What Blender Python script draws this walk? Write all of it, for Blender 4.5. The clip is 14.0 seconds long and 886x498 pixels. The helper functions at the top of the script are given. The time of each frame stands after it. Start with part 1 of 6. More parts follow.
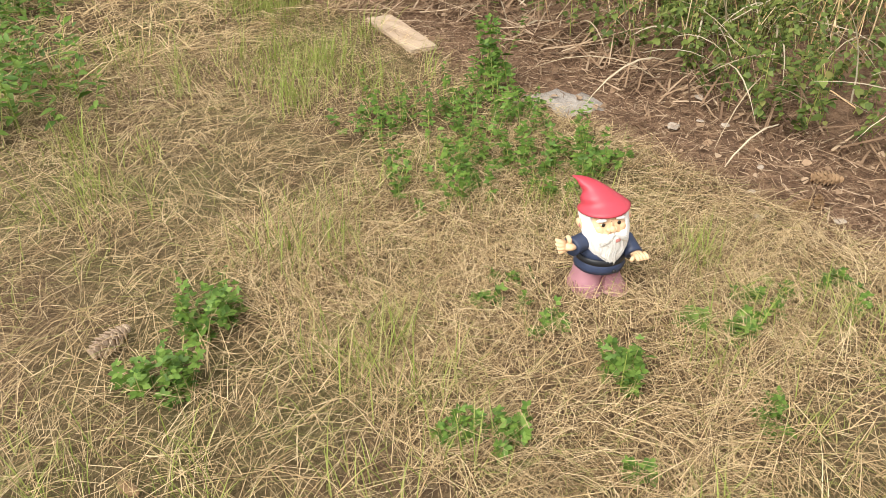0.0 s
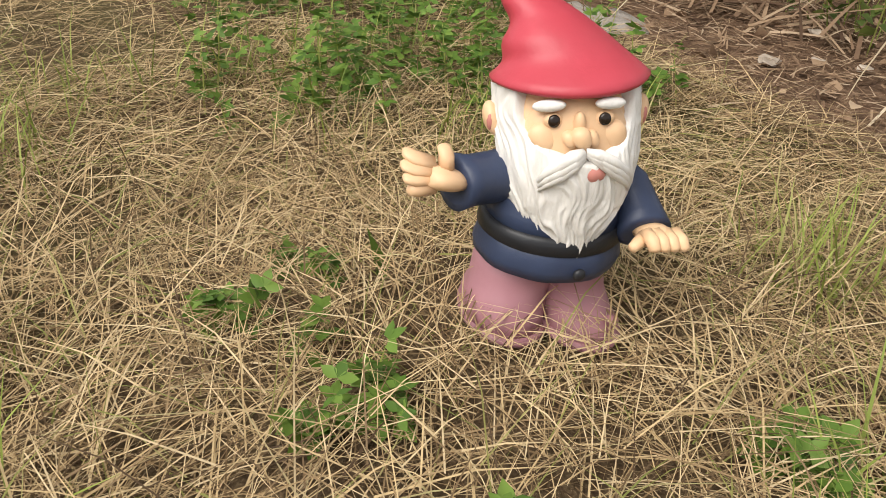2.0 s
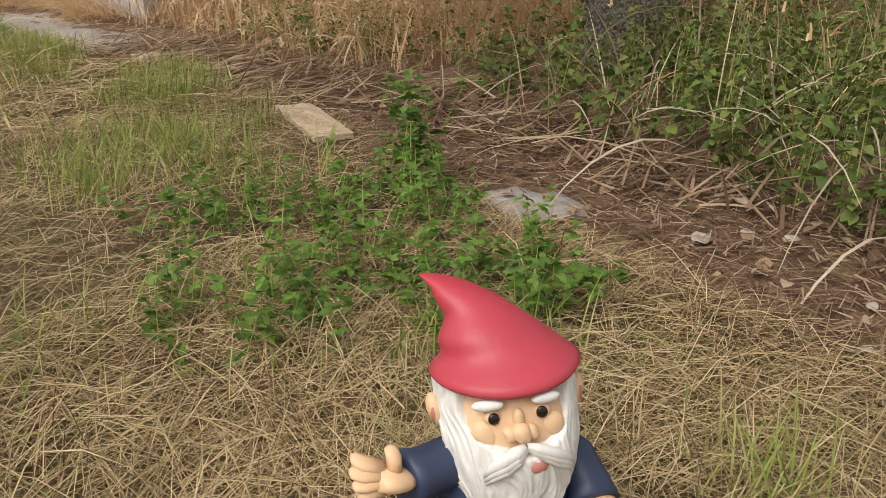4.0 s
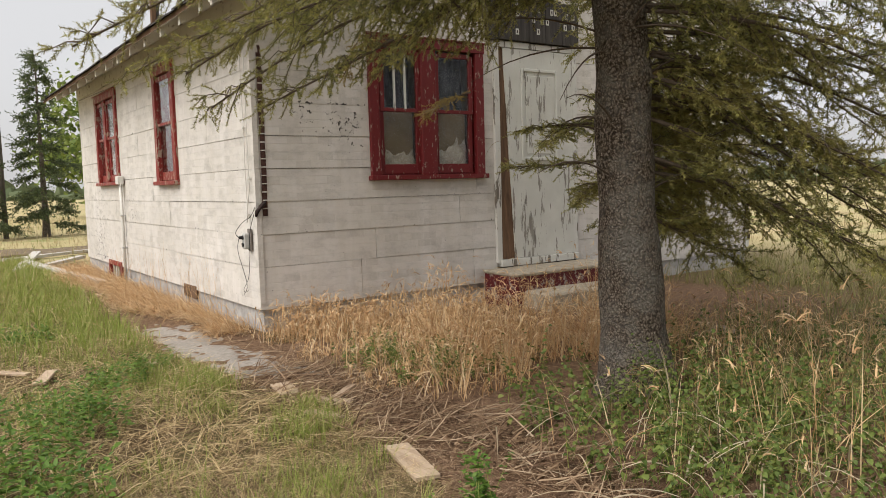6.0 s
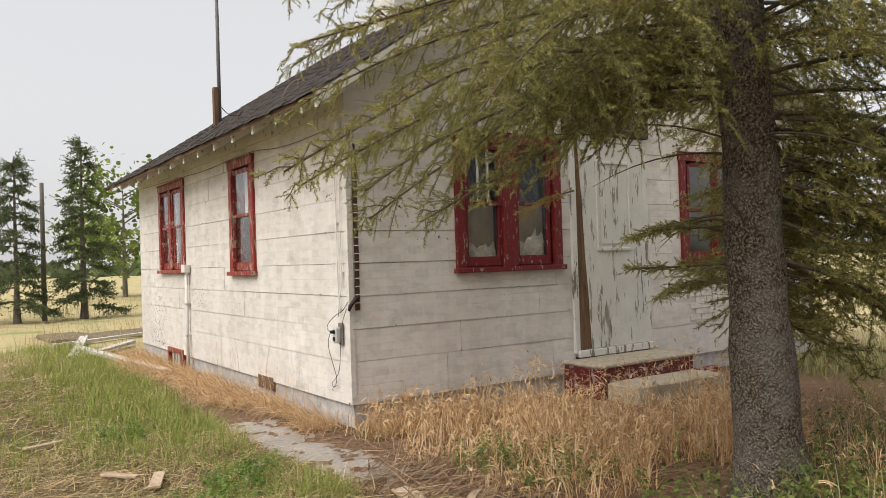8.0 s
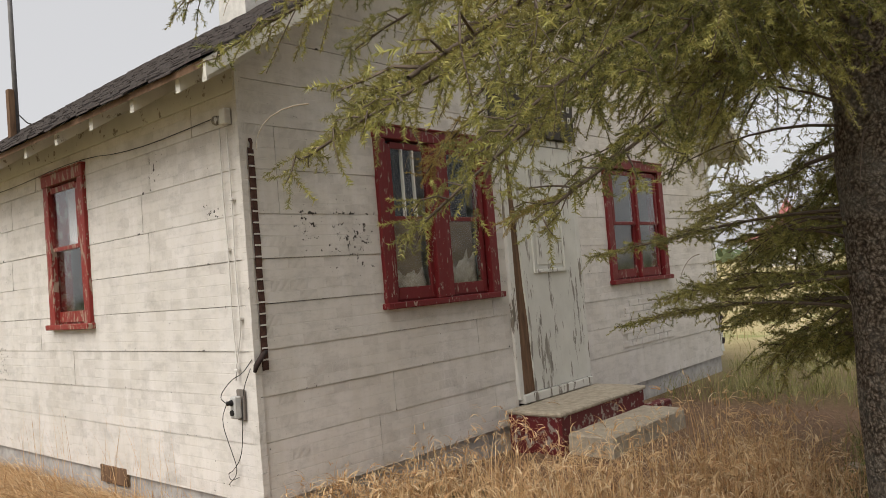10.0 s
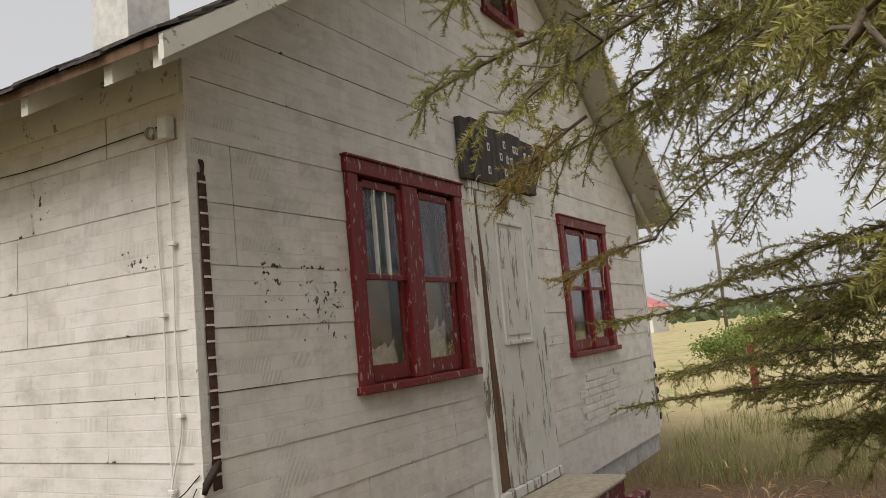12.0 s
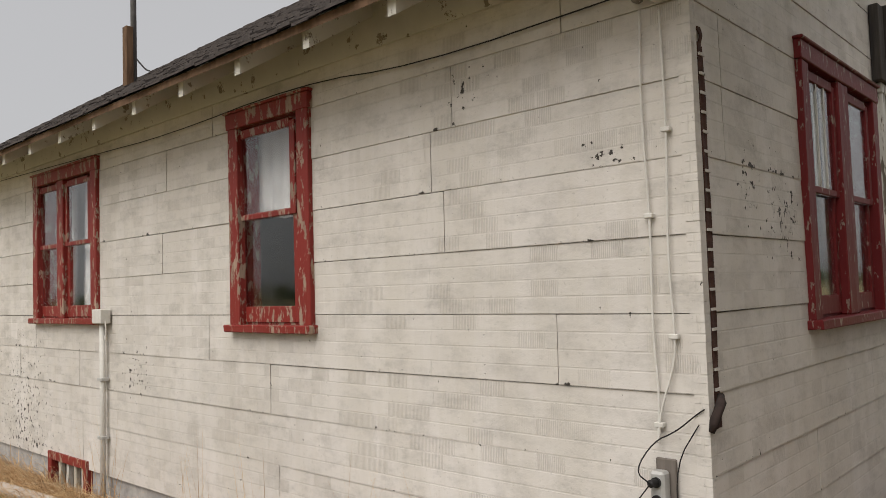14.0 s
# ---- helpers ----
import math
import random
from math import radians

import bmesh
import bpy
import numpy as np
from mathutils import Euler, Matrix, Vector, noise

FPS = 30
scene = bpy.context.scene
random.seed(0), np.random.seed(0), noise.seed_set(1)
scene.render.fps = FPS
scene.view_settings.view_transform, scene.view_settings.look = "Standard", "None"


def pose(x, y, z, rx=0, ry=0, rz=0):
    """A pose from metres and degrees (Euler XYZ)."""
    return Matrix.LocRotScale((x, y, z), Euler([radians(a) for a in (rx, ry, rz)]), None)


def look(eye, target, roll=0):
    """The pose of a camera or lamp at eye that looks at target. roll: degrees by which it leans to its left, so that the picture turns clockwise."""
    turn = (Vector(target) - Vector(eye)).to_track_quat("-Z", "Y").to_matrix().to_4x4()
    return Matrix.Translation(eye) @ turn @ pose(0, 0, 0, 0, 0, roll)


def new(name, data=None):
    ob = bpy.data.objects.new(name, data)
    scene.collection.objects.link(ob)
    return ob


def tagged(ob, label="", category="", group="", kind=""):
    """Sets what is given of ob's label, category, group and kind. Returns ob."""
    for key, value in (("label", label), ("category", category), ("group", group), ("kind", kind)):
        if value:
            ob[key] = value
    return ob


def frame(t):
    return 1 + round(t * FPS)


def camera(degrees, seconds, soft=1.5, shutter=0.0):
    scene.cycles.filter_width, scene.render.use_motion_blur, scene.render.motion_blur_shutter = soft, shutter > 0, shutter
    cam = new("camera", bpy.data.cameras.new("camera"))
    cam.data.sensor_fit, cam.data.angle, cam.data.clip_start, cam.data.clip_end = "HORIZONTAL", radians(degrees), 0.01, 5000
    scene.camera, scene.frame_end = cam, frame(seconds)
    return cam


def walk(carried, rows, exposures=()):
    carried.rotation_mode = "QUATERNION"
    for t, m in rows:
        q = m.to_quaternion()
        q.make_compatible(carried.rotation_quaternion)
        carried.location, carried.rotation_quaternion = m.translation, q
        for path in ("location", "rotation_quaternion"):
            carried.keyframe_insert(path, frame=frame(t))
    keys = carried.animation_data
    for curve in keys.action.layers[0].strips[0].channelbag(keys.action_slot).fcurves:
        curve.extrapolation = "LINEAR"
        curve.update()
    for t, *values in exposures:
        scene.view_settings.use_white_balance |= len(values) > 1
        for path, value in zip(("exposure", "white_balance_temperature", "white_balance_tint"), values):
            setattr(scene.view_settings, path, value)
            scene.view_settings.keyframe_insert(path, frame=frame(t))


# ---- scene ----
cam = camera(60.1, 14.0, 0.8)
PATH = [
    (0, (-2.407, -5.374, 0.994), (-1.316, -4.143, -0.144), -0.6),
    (0.5, (-2.162, -5.349, 0.858), (-1.175, -4.046, -0.294), 2.0),
    (1, (-1.986, -5.277, 0.745), (-1.043, -3.957, -0.424), 3.8),
    (1.5, (-1.85, -5.112, 0.633), (-0.891, -3.806, -0.54), 4.9),
    (2, (-1.685, -4.979, 0.384), (-0.674, -3.624, -0.684), 4.0),
    (2.5, (-1.574, -4.87, 0.307), (-0.464, -3.500, -0.638), 3.5),
    (2.7, (-1.555, -4.847, 0.304), (-0.425, -3.468, -0.604), 3.0),
    (4.8, (-1.848, -5.157, 0.688), (-0.673, -3.656, 0.082), -2.2),
    (5, (-1.913, -5.227, 0.742), (-0.743, -3.699, 0.199), -2.8),
    (5.5, (-2.076, -5.486, 0.948), (-0.91, -3.898, 0.603), -2.5),
    (6, (-2.263, -5.726, 1.148), (-1.117, -4.096, 0.977), -1.6),
    (6.5, (-2.44, -5.965, 1.298), (-1.333, -4.303, 1.192), 0.1),
    (7, (-2.476, -5.955, 1.301), (-1.389, -4.278, 1.249), 0.3),
    (7.5, (-2.687, -5.689, 1.339), (-1.597, -4.012, 1.325), -0.7),
    (8, (-2.778, -5.383, 1.311), (-1.65, -3.732, 1.338), -1.8),
    (8.2, (-2.724, -5.193, 1.339), (-1.552, -3.573, 1.364), -2.4),
    (10.3, (-2.448, -3.429, 1.37), (-0.905, -2.162, 1.49), -4.6),
    (10.5, (-2.41, -3.274, 1.423), (-0.838, -2.048, 1.587), -4.6),
    (11, (-2.224, -2.966, 1.502), (-0.594, -1.853, 1.825), -4.7),
    (11.5, (-2.109, -2.726, 1.536), (-0.424, -1.734, 1.959), -6.2),
    (12, (-2.126, -2.349, 1.44), (-0.398, -1.368, 1.668), -5.2),
    (12.5, (-2.033, -1.956, 1.373), (-0.326, -0.917, 1.447), -2.8),
    (13, (-2.042, -1.578, 1.391), (-0.431, -0.393, 1.392), -1.3),
    (13.5, (-2.266, -1.236, 1.408), (-0.778, 0.1, 1.459), -1.7),
    (14, (-2.365, -1.055, 1.401), (-0.893, 0.296, 1.509), -1.8),
]
EXPOSURES = [(0.0, 0.72), (1.6, 0.52), (2.1, 0.14), (2.7, -0.08), (4.8, -0.05), (5.3, 0.05), (6.2, 0.14), (7.4, 0.22), (8.2, 0.16), (10.4, 0.0), (11.5, 0.04), (12.5, -0.26), (14.0, -0.36)]
walk(cam, [(t, look(eye, target, roll)) for t, eye, target, roll in PATH], EXPOSURES)


# ---- world, sun ----
world = bpy.data.worlds.new("overcast_sky")
scene.world = world
world.use_nodes = True
wn, wl = world.node_tree.nodes, world.node_tree.links
wn.clear()
sky = wn.new("ShaderNodeTexSky")
sky.sky_type = "NISHITA"
sky.sun_disc = False
sky.sun_elevation = radians(52)
sky.sun_rotation = radians(263)
sky.dust_density = 4.0
pale = wn.new("ShaderNodeHueSaturation")
pale.inputs["Saturation"].default_value = 0.25
wl.new(sky.outputs[0], pale.inputs["Color"])
bg_sky = wn.new("ShaderNodeBackground")
bg_sky.inputs["Strength"].default_value = 0.05
wl.new(pale.outputs[0], bg_sky.inputs["Color"])
bg_haze = wn.new("ShaderNodeBackground")
bg_haze.inputs["Color"].default_value = (0.93, 0.92, 0.93, 1)
bg_haze.inputs["Strength"].default_value = 0.56
both = wn.new("ShaderNodeAddShader")
wl.new(bg_sky.outputs[0], both.inputs[0])
wl.new(bg_haze.outputs[0], both.inputs[1])
wout = wn.new("ShaderNodeOutputWorld")
wl.new(both.outputs[0], wout.inputs[0])

sun_data = bpy.data.lights.new("sun", "SUN")
sun_data.energy = 3.3
sun_data.angle = radians(50)
sun_data.color = (1.0, 0.95, 0.88)
sun = new("sun", sun_data)
sun.matrix_world = look((-35.5, -4.5, 44), (0, 0, 0))


# ---- materials ----
class Nodes:
    """A node material under construction."""

    def __init__(self, name, rough=0.8, metal=0.0, spec=0.3):
        self.m = bpy.data.materials.new(name)
        self.m.use_nodes = True
        self.t = self.m.node_tree
        self.bsdf = self.t.nodes["Principled BSDF"]
        self.bsdf.inputs["Roughness"].default_value = rough
        self.bsdf.inputs["Metallic"].default_value = metal
        self.bsdf.inputs["Specular IOR Level"].default_value = spec
        self.coord = self.t.nodes.new("ShaderNodeTexCoord")

    def add(self, kind, **values):
        n = self.t.nodes.new(kind)
        for k, v in values.items():
            n.inputs[k.replace("_", " ")].default_value = v
        return n

    def link(self, a, b):
        self.t.links.new(a, b)

    def place(self, scale=(1, 1, 1)):
        geo = self.t.nodes.new("ShaderNodeNewGeometry")
        mp = self.t.nodes.new("ShaderNodeMapping")
        mp.inputs["Scale"].default_value = scale
        self.link(geo.outputs["Position"], mp.inputs["Vector"])
        return mp.outputs[0]

    def noise(self, scale, detail=4.0, rough=0.6, stretch=(1, 1, 1)):
        n = self.add("ShaderNodeTexNoise", Scale=scale, Detail=detail, Roughness=rough)
        self.link(self.place(stretch), n.inputs["Vector"])
        return n.outputs["Fac"]

    def ramp(self, fac, stops):
        r = self.t.nodes.new("ShaderNodeValToRGB")
        e = r.color_ramp.elements
        while len(e) < len(stops):
            e.new(0.5)
        for el, (p, c) in zip(e, stops):
            el.position, el.color = p, (*c, 1) if len(c) == 3 else c
        self.link(fac, r.inputs[0])
        return r.outputs[0]

    def mix(self, fac, a, b, mode="MIX"):
        n = self.t.nodes.new("ShaderNodeMix")
        n.data_type, n.blend_type = "RGBA", mode
        for socket, v in ((n.inputs[0], fac), (n.inputs[6], a), (n.inputs[7], b)):
            if isinstance(v, (int, float)):
                socket.default_value = v
            elif isinstance(v, tuple):
                socket.default_value = (*v, 1)
            else:
                self.link(v, socket)
        return n.outputs[2]

    def math(self, op, a, b=0.0):
        n = self.t.nodes.new("ShaderNodeMath")
        n.operation = op
        for socket, v in ((n.inputs[0], a), (n.inputs[1], b)):
            if isinstance(v, (int, float)):
                socket.default_value = v
            else:
                self.link(v, socket)
        return n.outputs[0]

    def island(self):
        return self.t.nodes.new("ShaderNodeNewGeometry").outputs["Random Per Island"]

    def rand(self):
        return self.t.nodes.new("ShaderNodeObjectInfo").outputs["Random"]

    def attr(self, name):
        n = self.t.nodes.new("ShaderNodeAttribute")
        n.attribute_name = name
        return n.outputs["Fac"]

    def bump(self, height, strength=0.3, dist=0.01, under=None):
        n = self.t.nodes.new("ShaderNodeBump")
        n.inputs["Strength"].default_value = strength
        n.inputs["Distance"].default_value = dist
        self.link(height, n.inputs["Height"])
        if under is not None:
            self.link(under, n.inputs["Normal"])
        self.link(n.outputs[0], self.bsdf.inputs["Normal"])
        return n.outputs[0]

    def done(self, colour, roughness=None):
        if isinstance(colour, tuple):
            self.bsdf.inputs["Base Color"].default_value = (*colour, 1)
        else:
            self.link(colour, self.bsdf.inputs["Base Color"])
        if roughness is not None:
            self.link(roughness, self.bsdf.inputs["Roughness"])
        return self.m


def near_spot(n, x, y, z, reach):
    """1 at a place, falling to 0 at reach metres from it."""
    geo = n.t.nodes.new("ShaderNodeNewGeometry")
    d = n.t.nodes.new("ShaderNodeVectorMath")
    d.operation = "DISTANCE"
    n.link(geo.outputs["Position"], d.inputs[0])
    d.inputs[1].default_value = (x, y, z)
    return n.math("MAXIMUM", n.math("SUBTRACT", 1.0, n.math("DIVIDE", d.outputs["Value"], reach)), 0.0)


def siding_material():
    """Painted insulation-brick board: faint embossed bricks, grime, peeled specks."""
    n = Nodes("painted_siding", rough=0.62)
    geo = n.t.nodes.new("ShaderNodeNewGeometry")
    sep = n.t.nodes.new("ShaderNodeSeparateXYZ")
    n.link(geo.outputs["Position"], sep.inputs[0])
    comb = n.t.nodes.new("ShaderNodeCombineXYZ")
    n.link(n.math("ADD", sep.outputs[0], sep.outputs[1]), comb.inputs[0])
    n.link(n.math("ADD", sep.outputs[2], -0.265), comb.inputs[1])
    brick = n.add("ShaderNodeTexBrick", Scale=1.0, Mortar_Size=0.0035, Mortar_Smooth=0.3, Brick_Width=2.4, Row_Height=0.0647)
    brick.inputs["Color1"].default_value = (0.78, 0.78, 0.78, 1)
    brick.inputs["Color2"].default_value = (0.5, 0.5, 0.5, 1)
    brick.inputs["Mortar"].default_value = (0, 0, 0, 1)
    n.link(comb.outputs[0], brick.inputs["Vector"])
    wave = n.add("ShaderNodeTexWave", Scale=38.0, Distortion=0.4)
    n.link(comb.outputs[0], wave.inputs["Vector"])
    ribbed = n.add("ShaderNodeTexBrick", Scale=1.0, Mortar_Size=0.003, Brick_Width=0.135, Row_Height=0.0647)
    ribbed.inputs["Color1"].default_value = (0, 0, 0, 1)
    ribbed.inputs["Color2"].default_value = (1, 1, 1, 1)
    ribbed.inputs["Mortar"].default_value = (0, 0, 0, 1)
    n.link(comb.outputs[0], ribbed.inputs["Vector"])
    some = n.ramp(n.math("ADD", n.math("MULTIPLY", ribbed.outputs["Color"], 0.7), n.math("MULTIPLY", n.noise(1.5, 2, 0.5), 0.6)), [(0.80, (0, 0, 0)), (0.90, (1, 1, 1))])
    large = n.noise(1.1, 5, 0.62)
    fine = n.noise(55, 5, 0.7)
    streak = n.noise(2.2, 5, 0.7, (2.4, 2.4, 0.35))
    tone = n.ramp(large, [(0.3, (0.58, 0.545, 0.512)), (0.62, (0.69, 0.652, 0.618))])
    tone = n.mix(n.ramp(streak, [(0.42, (0.45, 0.45, 0.45)), (0.6, (0, 0, 0))]), tone, (0.54, 0.50, 0.44))
    tone = n.mix(n.math("MULTIPLY", n.rand(), 0.22), tone, (0.52, 0.49, 0.44))
    pits = n.ramp(fine, [(0.30, (1, 1, 1)), (0.40, (0, 0, 0))])
    tone = n.mix(n.math("MULTIPLY", n.ramp(n.noise(4.5, 5, 0.7, (1, 1, 2.2)), [(0.48, (0, 0, 0)), (0.66, (0.55, 0.55, 0.55))]), n.noise(70, 3, 0.7)), tone, (0.26, 0.245, 0.225))
    tone = n.mix(n.math("MULTIPLY", pits, 0.4), tone, (0.3, 0.28, 0.25))
    lines = n.ramp(brick.outputs["Fac"], [(0.0, (0, 0, 0)), (1.0, (1, 1, 1))])
    lined = n.ramp(n.noise(1.7, 3, 0.5), [(0.42, (0.0, 0.0, 0.0)), (0.70, (0.09, 0.09, 0.09))])
    tone = n.mix(n.math("MULTIPLY", lines, lined), tone, (0.42, 0.39, 0.34))
    scratch = n.math("MULTIPLY", n.math("MULTIPLY", some, wave.outputs["Fac"]), 0.5)
    tone = n.mix(scratch, tone, (0.40, 0.37, 0.33))
    # flaked paint: sparse everywhere, dense at the two worn places and low down
    flake = n.noise(26, 6, 0.62)
    worn = n.math("MAXIMUM", near_spot(n, 0.80, 0.0, 1.64, 0.34), near_spot(n, 0.45, 0.0, 1.78, 0.2))
    worn = n.math("MAXIMUM", worn, near_spot(n, 0.0, 5.9, 0.45, 0.9))
    worn = n.math("MAXIMUM", worn, near_spot(n, 0.0, 3.9, 0.95, 0.3))
    worn = n.math("MAXIMUM", worn, near_spot(n, 3.4, 0.0, 3.2, 0.7))
    worn = n.math("MAXIMUM", worn, near_spot(n, 0.0, 0.32, 1.86, 0.12))
    worn = n.math("MAXIMUM", worn, near_spot(n, 0.0, 0.95, 2.22, 0.15))
    level = n.math("ADD", flake, n.math("MULTIPLY", n.math("POWER", worn, 0.7), 0.135))
    level = n.math("ADD", level, n.math("MULTIPLY", n.noise(1.6, 2, 0.5), 0.06))
    # paint chips along the joints between courses, grime in ragged patches
    frac = n.math("FRACT", n.math("DIVIDE", n.math("ADD", sep.outputs[2], -FIRST), COURSE))
    joint = n.math("MAXIMUM", n.math("SUBTRACT", 1.0, n.math("MULTIPLY", frac, 11.0)), 0.0)
    level = n.math("ADD", level, n.math("MULTIPLY", n.math("MULTIPLY", joint, n.ramp(n.noise(3.0, 3, 0.6), [(0.45, (0, 0, 0)), (0.62, (1, 1, 1))])), 0.13))
    grime = n.ramp(n.noise(3.4, 6, 0.72, (1, 1, 1.8)), [(0.56, (0, 0, 0)), (0.70, (0.6, 0.6, 0.6))])
    tone = n.mix(n.math("MULTIPLY", grime, n.noise(48, 5, 0.75)), tone, (0.20, 0.19, 0.175))
    bare = n.ramp(level, [(0.725, (0, 0, 0)), (0.745, (1, 1, 1))])
    tone = n.mix(bare, tone, (0.05, 0.042, 0.036))
    h = n.math("ADD", n.math("MULTIPLY", lines, -0.35), n.math("MULTIPLY", fine, 0.55))
    h = n.math("ADD", h, n.math("MULTIPLY", bare, -0.8))
    h = n.math("ADD", h, n.math("MULTIPLY", scratch, -0.8))
    n.bump(h, 0.85, 0.0035)
    return n.done(tone)


def paint_material(name, colour, under, wear=0.58, rough=0.5, scale=14, stretch=(1, 1, 0.2)):
    """Old paint that flakes off to what lies under it."""
    n = Nodes(name, rough=rough)
    flake = n.noise(scale, 6, 0.68, stretch)
    bare = n.ramp(flake, [(wear, (0, 0, 0)), (wear + 0.03, (1, 1, 1))])
    soft = n.noise(5, 4, 0.6)
    c = n.mix(n.math("MULTIPLY", soft, 0.55), colour, tuple(v * 0.5 for v in colour))
    wood = n.ramp(n.noise(30, 4, 0.6, (1, 1, 0.08)), [(0.3, tuple(v * 0.55 for v in under)), (0.7, under)])
    n.bump(n.math("ADD", n.math("MULTIPLY", bare, -0.7), n.noise(60, 3, 0.6, (1, 1, 0.2))), 0.5, 0.003)
    return n.done(n.mix(bare, c, wood))


def plain_material(name, dark, light, scale=20, rough=0.8, bump=0.4, stretch=(1, 1, 1), metal=0.0, dist=0.004):
    n = Nodes(name, rough=rough, metal=metal)
    c = n.ramp(n.noise(scale, 6, 0.65, stretch), [(0.3, dark), (0.7, light)])
    c = n.mix(n.math("MULTIPLY", n.noise(scale * 0.13, 3, 0.5), 0.4), c, tuple(v * 0.75 for v in light))
    n.bump(n.noise(scale * 2.5, 5, 0.7, stretch), bump, dist)
    return n.done(c)


def blade_material(name, stops, rough=0.6, patch=None):
    """Grass and leaves: each blade its own colour, shifted in patches over the ground."""
    n = Nodes(name, rough=rough, spec=0.25)
    c = n.ramp(n.island(), stops)
    if patch:
        c = n.mix(n.ramp(n.noise(1.3, 3, 0.5), [(0.42, (0, 0, 0)), (0.62, (0.75, 0.75, 0.75))]), c, patch)
    c = n.mix(n.math("MULTIPLY", n.noise(90, 2, 0.5), 0.4), c, tuple(v * 0.6 for v in stops[0][1]))
    m = n.done(c)
    thin = n.t.nodes.new("ShaderNodeBsdfTranslucent")
    n.link(c, thin.inputs["Color"])
    mixer = n.t.nodes.new("ShaderNodeMixShader")
    mixer.inputs[0].default_value = 0.28
    n.link(n.bsdf.outputs[0], mixer.inputs[1])
    n.link(thin.outputs[0], mixer.inputs[2])
    n.link(mixer.outputs[0], n.t.nodes["Material Output"].inputs["Surface"])
    return m


def ground_material():
    """Thatch, needle litter, gravelly dirt and field, by the zones stored on the sheet."""
    n = Nodes("ground_soil", rough=0.95, spec=0.15)
    fib = n.noise(130, 6, 0.75)
    mid = n.noise(22, 5, 0.7)
    big = n.noise(1.2, 4, 0.6)
    thatch = n.ramp(fib, [(0.3, (0.05, 0.033, 0.02)), (0.5, (0.14, 0.095, 0.053)), (0.7, (0.31, 0.23, 0.13))])
    thatch = n.mix(n.ramp(mid, [(0.35, (0.6, 0.6, 0.6)), (0.6, (0, 0, 0))]), thatch, (0.085, 0.055, 0.032))
    green = n.ramp(big, [(0.45, (0, 0, 0)), (0.62, (0.45, 0.45, 0.45))])
    thatch = n.mix(green, thatch, (0.10, 0.12, 0.035))
    litter = n.ramp(fib, [(0.28, (0.085, 0.05, 0.03)), (0.5, (0.25, 0.155, 0.095)), (0.72, (0.42, 0.29, 0.19))])
    litter = n.mix(n.ramp(mid, [(0.40, (0.65, 0.65, 0.65)), (0.62, (0, 0, 0))]), litter, (0.07, 0.04, 0.026))
    field = n.ramp(n.noise(0.5, 6, 0.65, (1, 1, 1)), [(0.3, (0.30, 0.24, 0.12)), (0.52, (0.46, 0.385, 0.21)), (0.7, (0.19, 0.24, 0.07))])
    c = n.mix(n.attr("litter"), thatch, litter)
    c = n.mix(n.attr("field"), c, field)
    h = n.math("ADD", n.math("MULTIPLY", fib, 0.5), mid)
    n.bump(h, 0.9, 0.02)
    return n.done(c)


def bark_material():
    """Grey-brown spruce bark: small curled plates of uneven size over darker cracks."""
    n = Nodes("spruce_bark", rough=0.95, spec=0.15)
    warp = n.t.nodes.new("ShaderNodeVectorMath")
    warp.operation = "ADD"
    wob = n.add("ShaderNodeTexNoise", Scale=18.0, Detail=3.0)
    n.link(n.place(), wob.inputs["Vector"])
    sc = n.t.nodes.new("ShaderNodeVectorMath")
    sc.operation = "SCALE"
    sc.inputs["Scale"].default_value = 0.05
    n.link(wob.outputs["Color"], sc.inputs[0])
    n.link(n.place((1, 1, 0.8)), warp.inputs[0])
    n.link(sc.outputs[0], warp.inputs[1])
    v = n.add("ShaderNodeTexVoronoi", Scale=80.0)
    n.link(warp.outputs[0], v.inputs["Vector"])
    d = n.noise(75, 6, 0.75)
    e = n.math("ADD", n.math("MULTIPLY", v.outputs["Distance"], 0.55), n.math("MULTIPLY", d, 0.8))
    c = n.ramp(e, [(0.40, (0.40, 0.34, 0.275)), (0.58, (0.25, 0.20, 0.155)), (0.74, (0.11, 0.083, 0.062)), (0.9, (0.05, 0.038, 0.03))])
    c = n.mix(n.ramp(n.noise(5, 4, 0.65), [(0.42, (0, 0, 0)), (0.68, (0.65, 0.65, 0.65))]), c, (0.27, 0.255, 0.225))
    n.bump(n.math("SUBTRACT", d, v.outputs["Distance"]), 1.0, 0.03)
    return n.done(c)


def glass_material(name, ior, spec):
    n = Nodes(name, rough=0.03, spec=spec)
    n.bsdf.inputs["Transmission Weight"].default_value = 1.0
    n.bsdf.inputs["IOR"].default_value = ior
    n.bump(n.noise(3.5, 2, 0.5), 0.06, 0.02)
    dirt = n.noise(9, 5, 0.7)
    n.link(n.ramp(dirt, [(0.4, (0.02, 0.02, 0.02)), (0.8, (0.2, 0.2, 0.2))]), n.bsdf.inputs["Roughness"])
    return n.done((0.86, 0.88, 0.88))


def sign_wood():
    n = Nodes("weathered_boards", rough=0.85)
    c = n.ramp(n.noise(26, 6, 0.65, (1, 1, 0.06)), [(0.3, (0.02, 0.018, 0.017)), (0.7, (0.085, 0.075, 0.068))])
    n.bump(n.noise(50, 4, 0.6, (1, 1, 0.06)), 0.6, 0.004)
    return n.done(c)


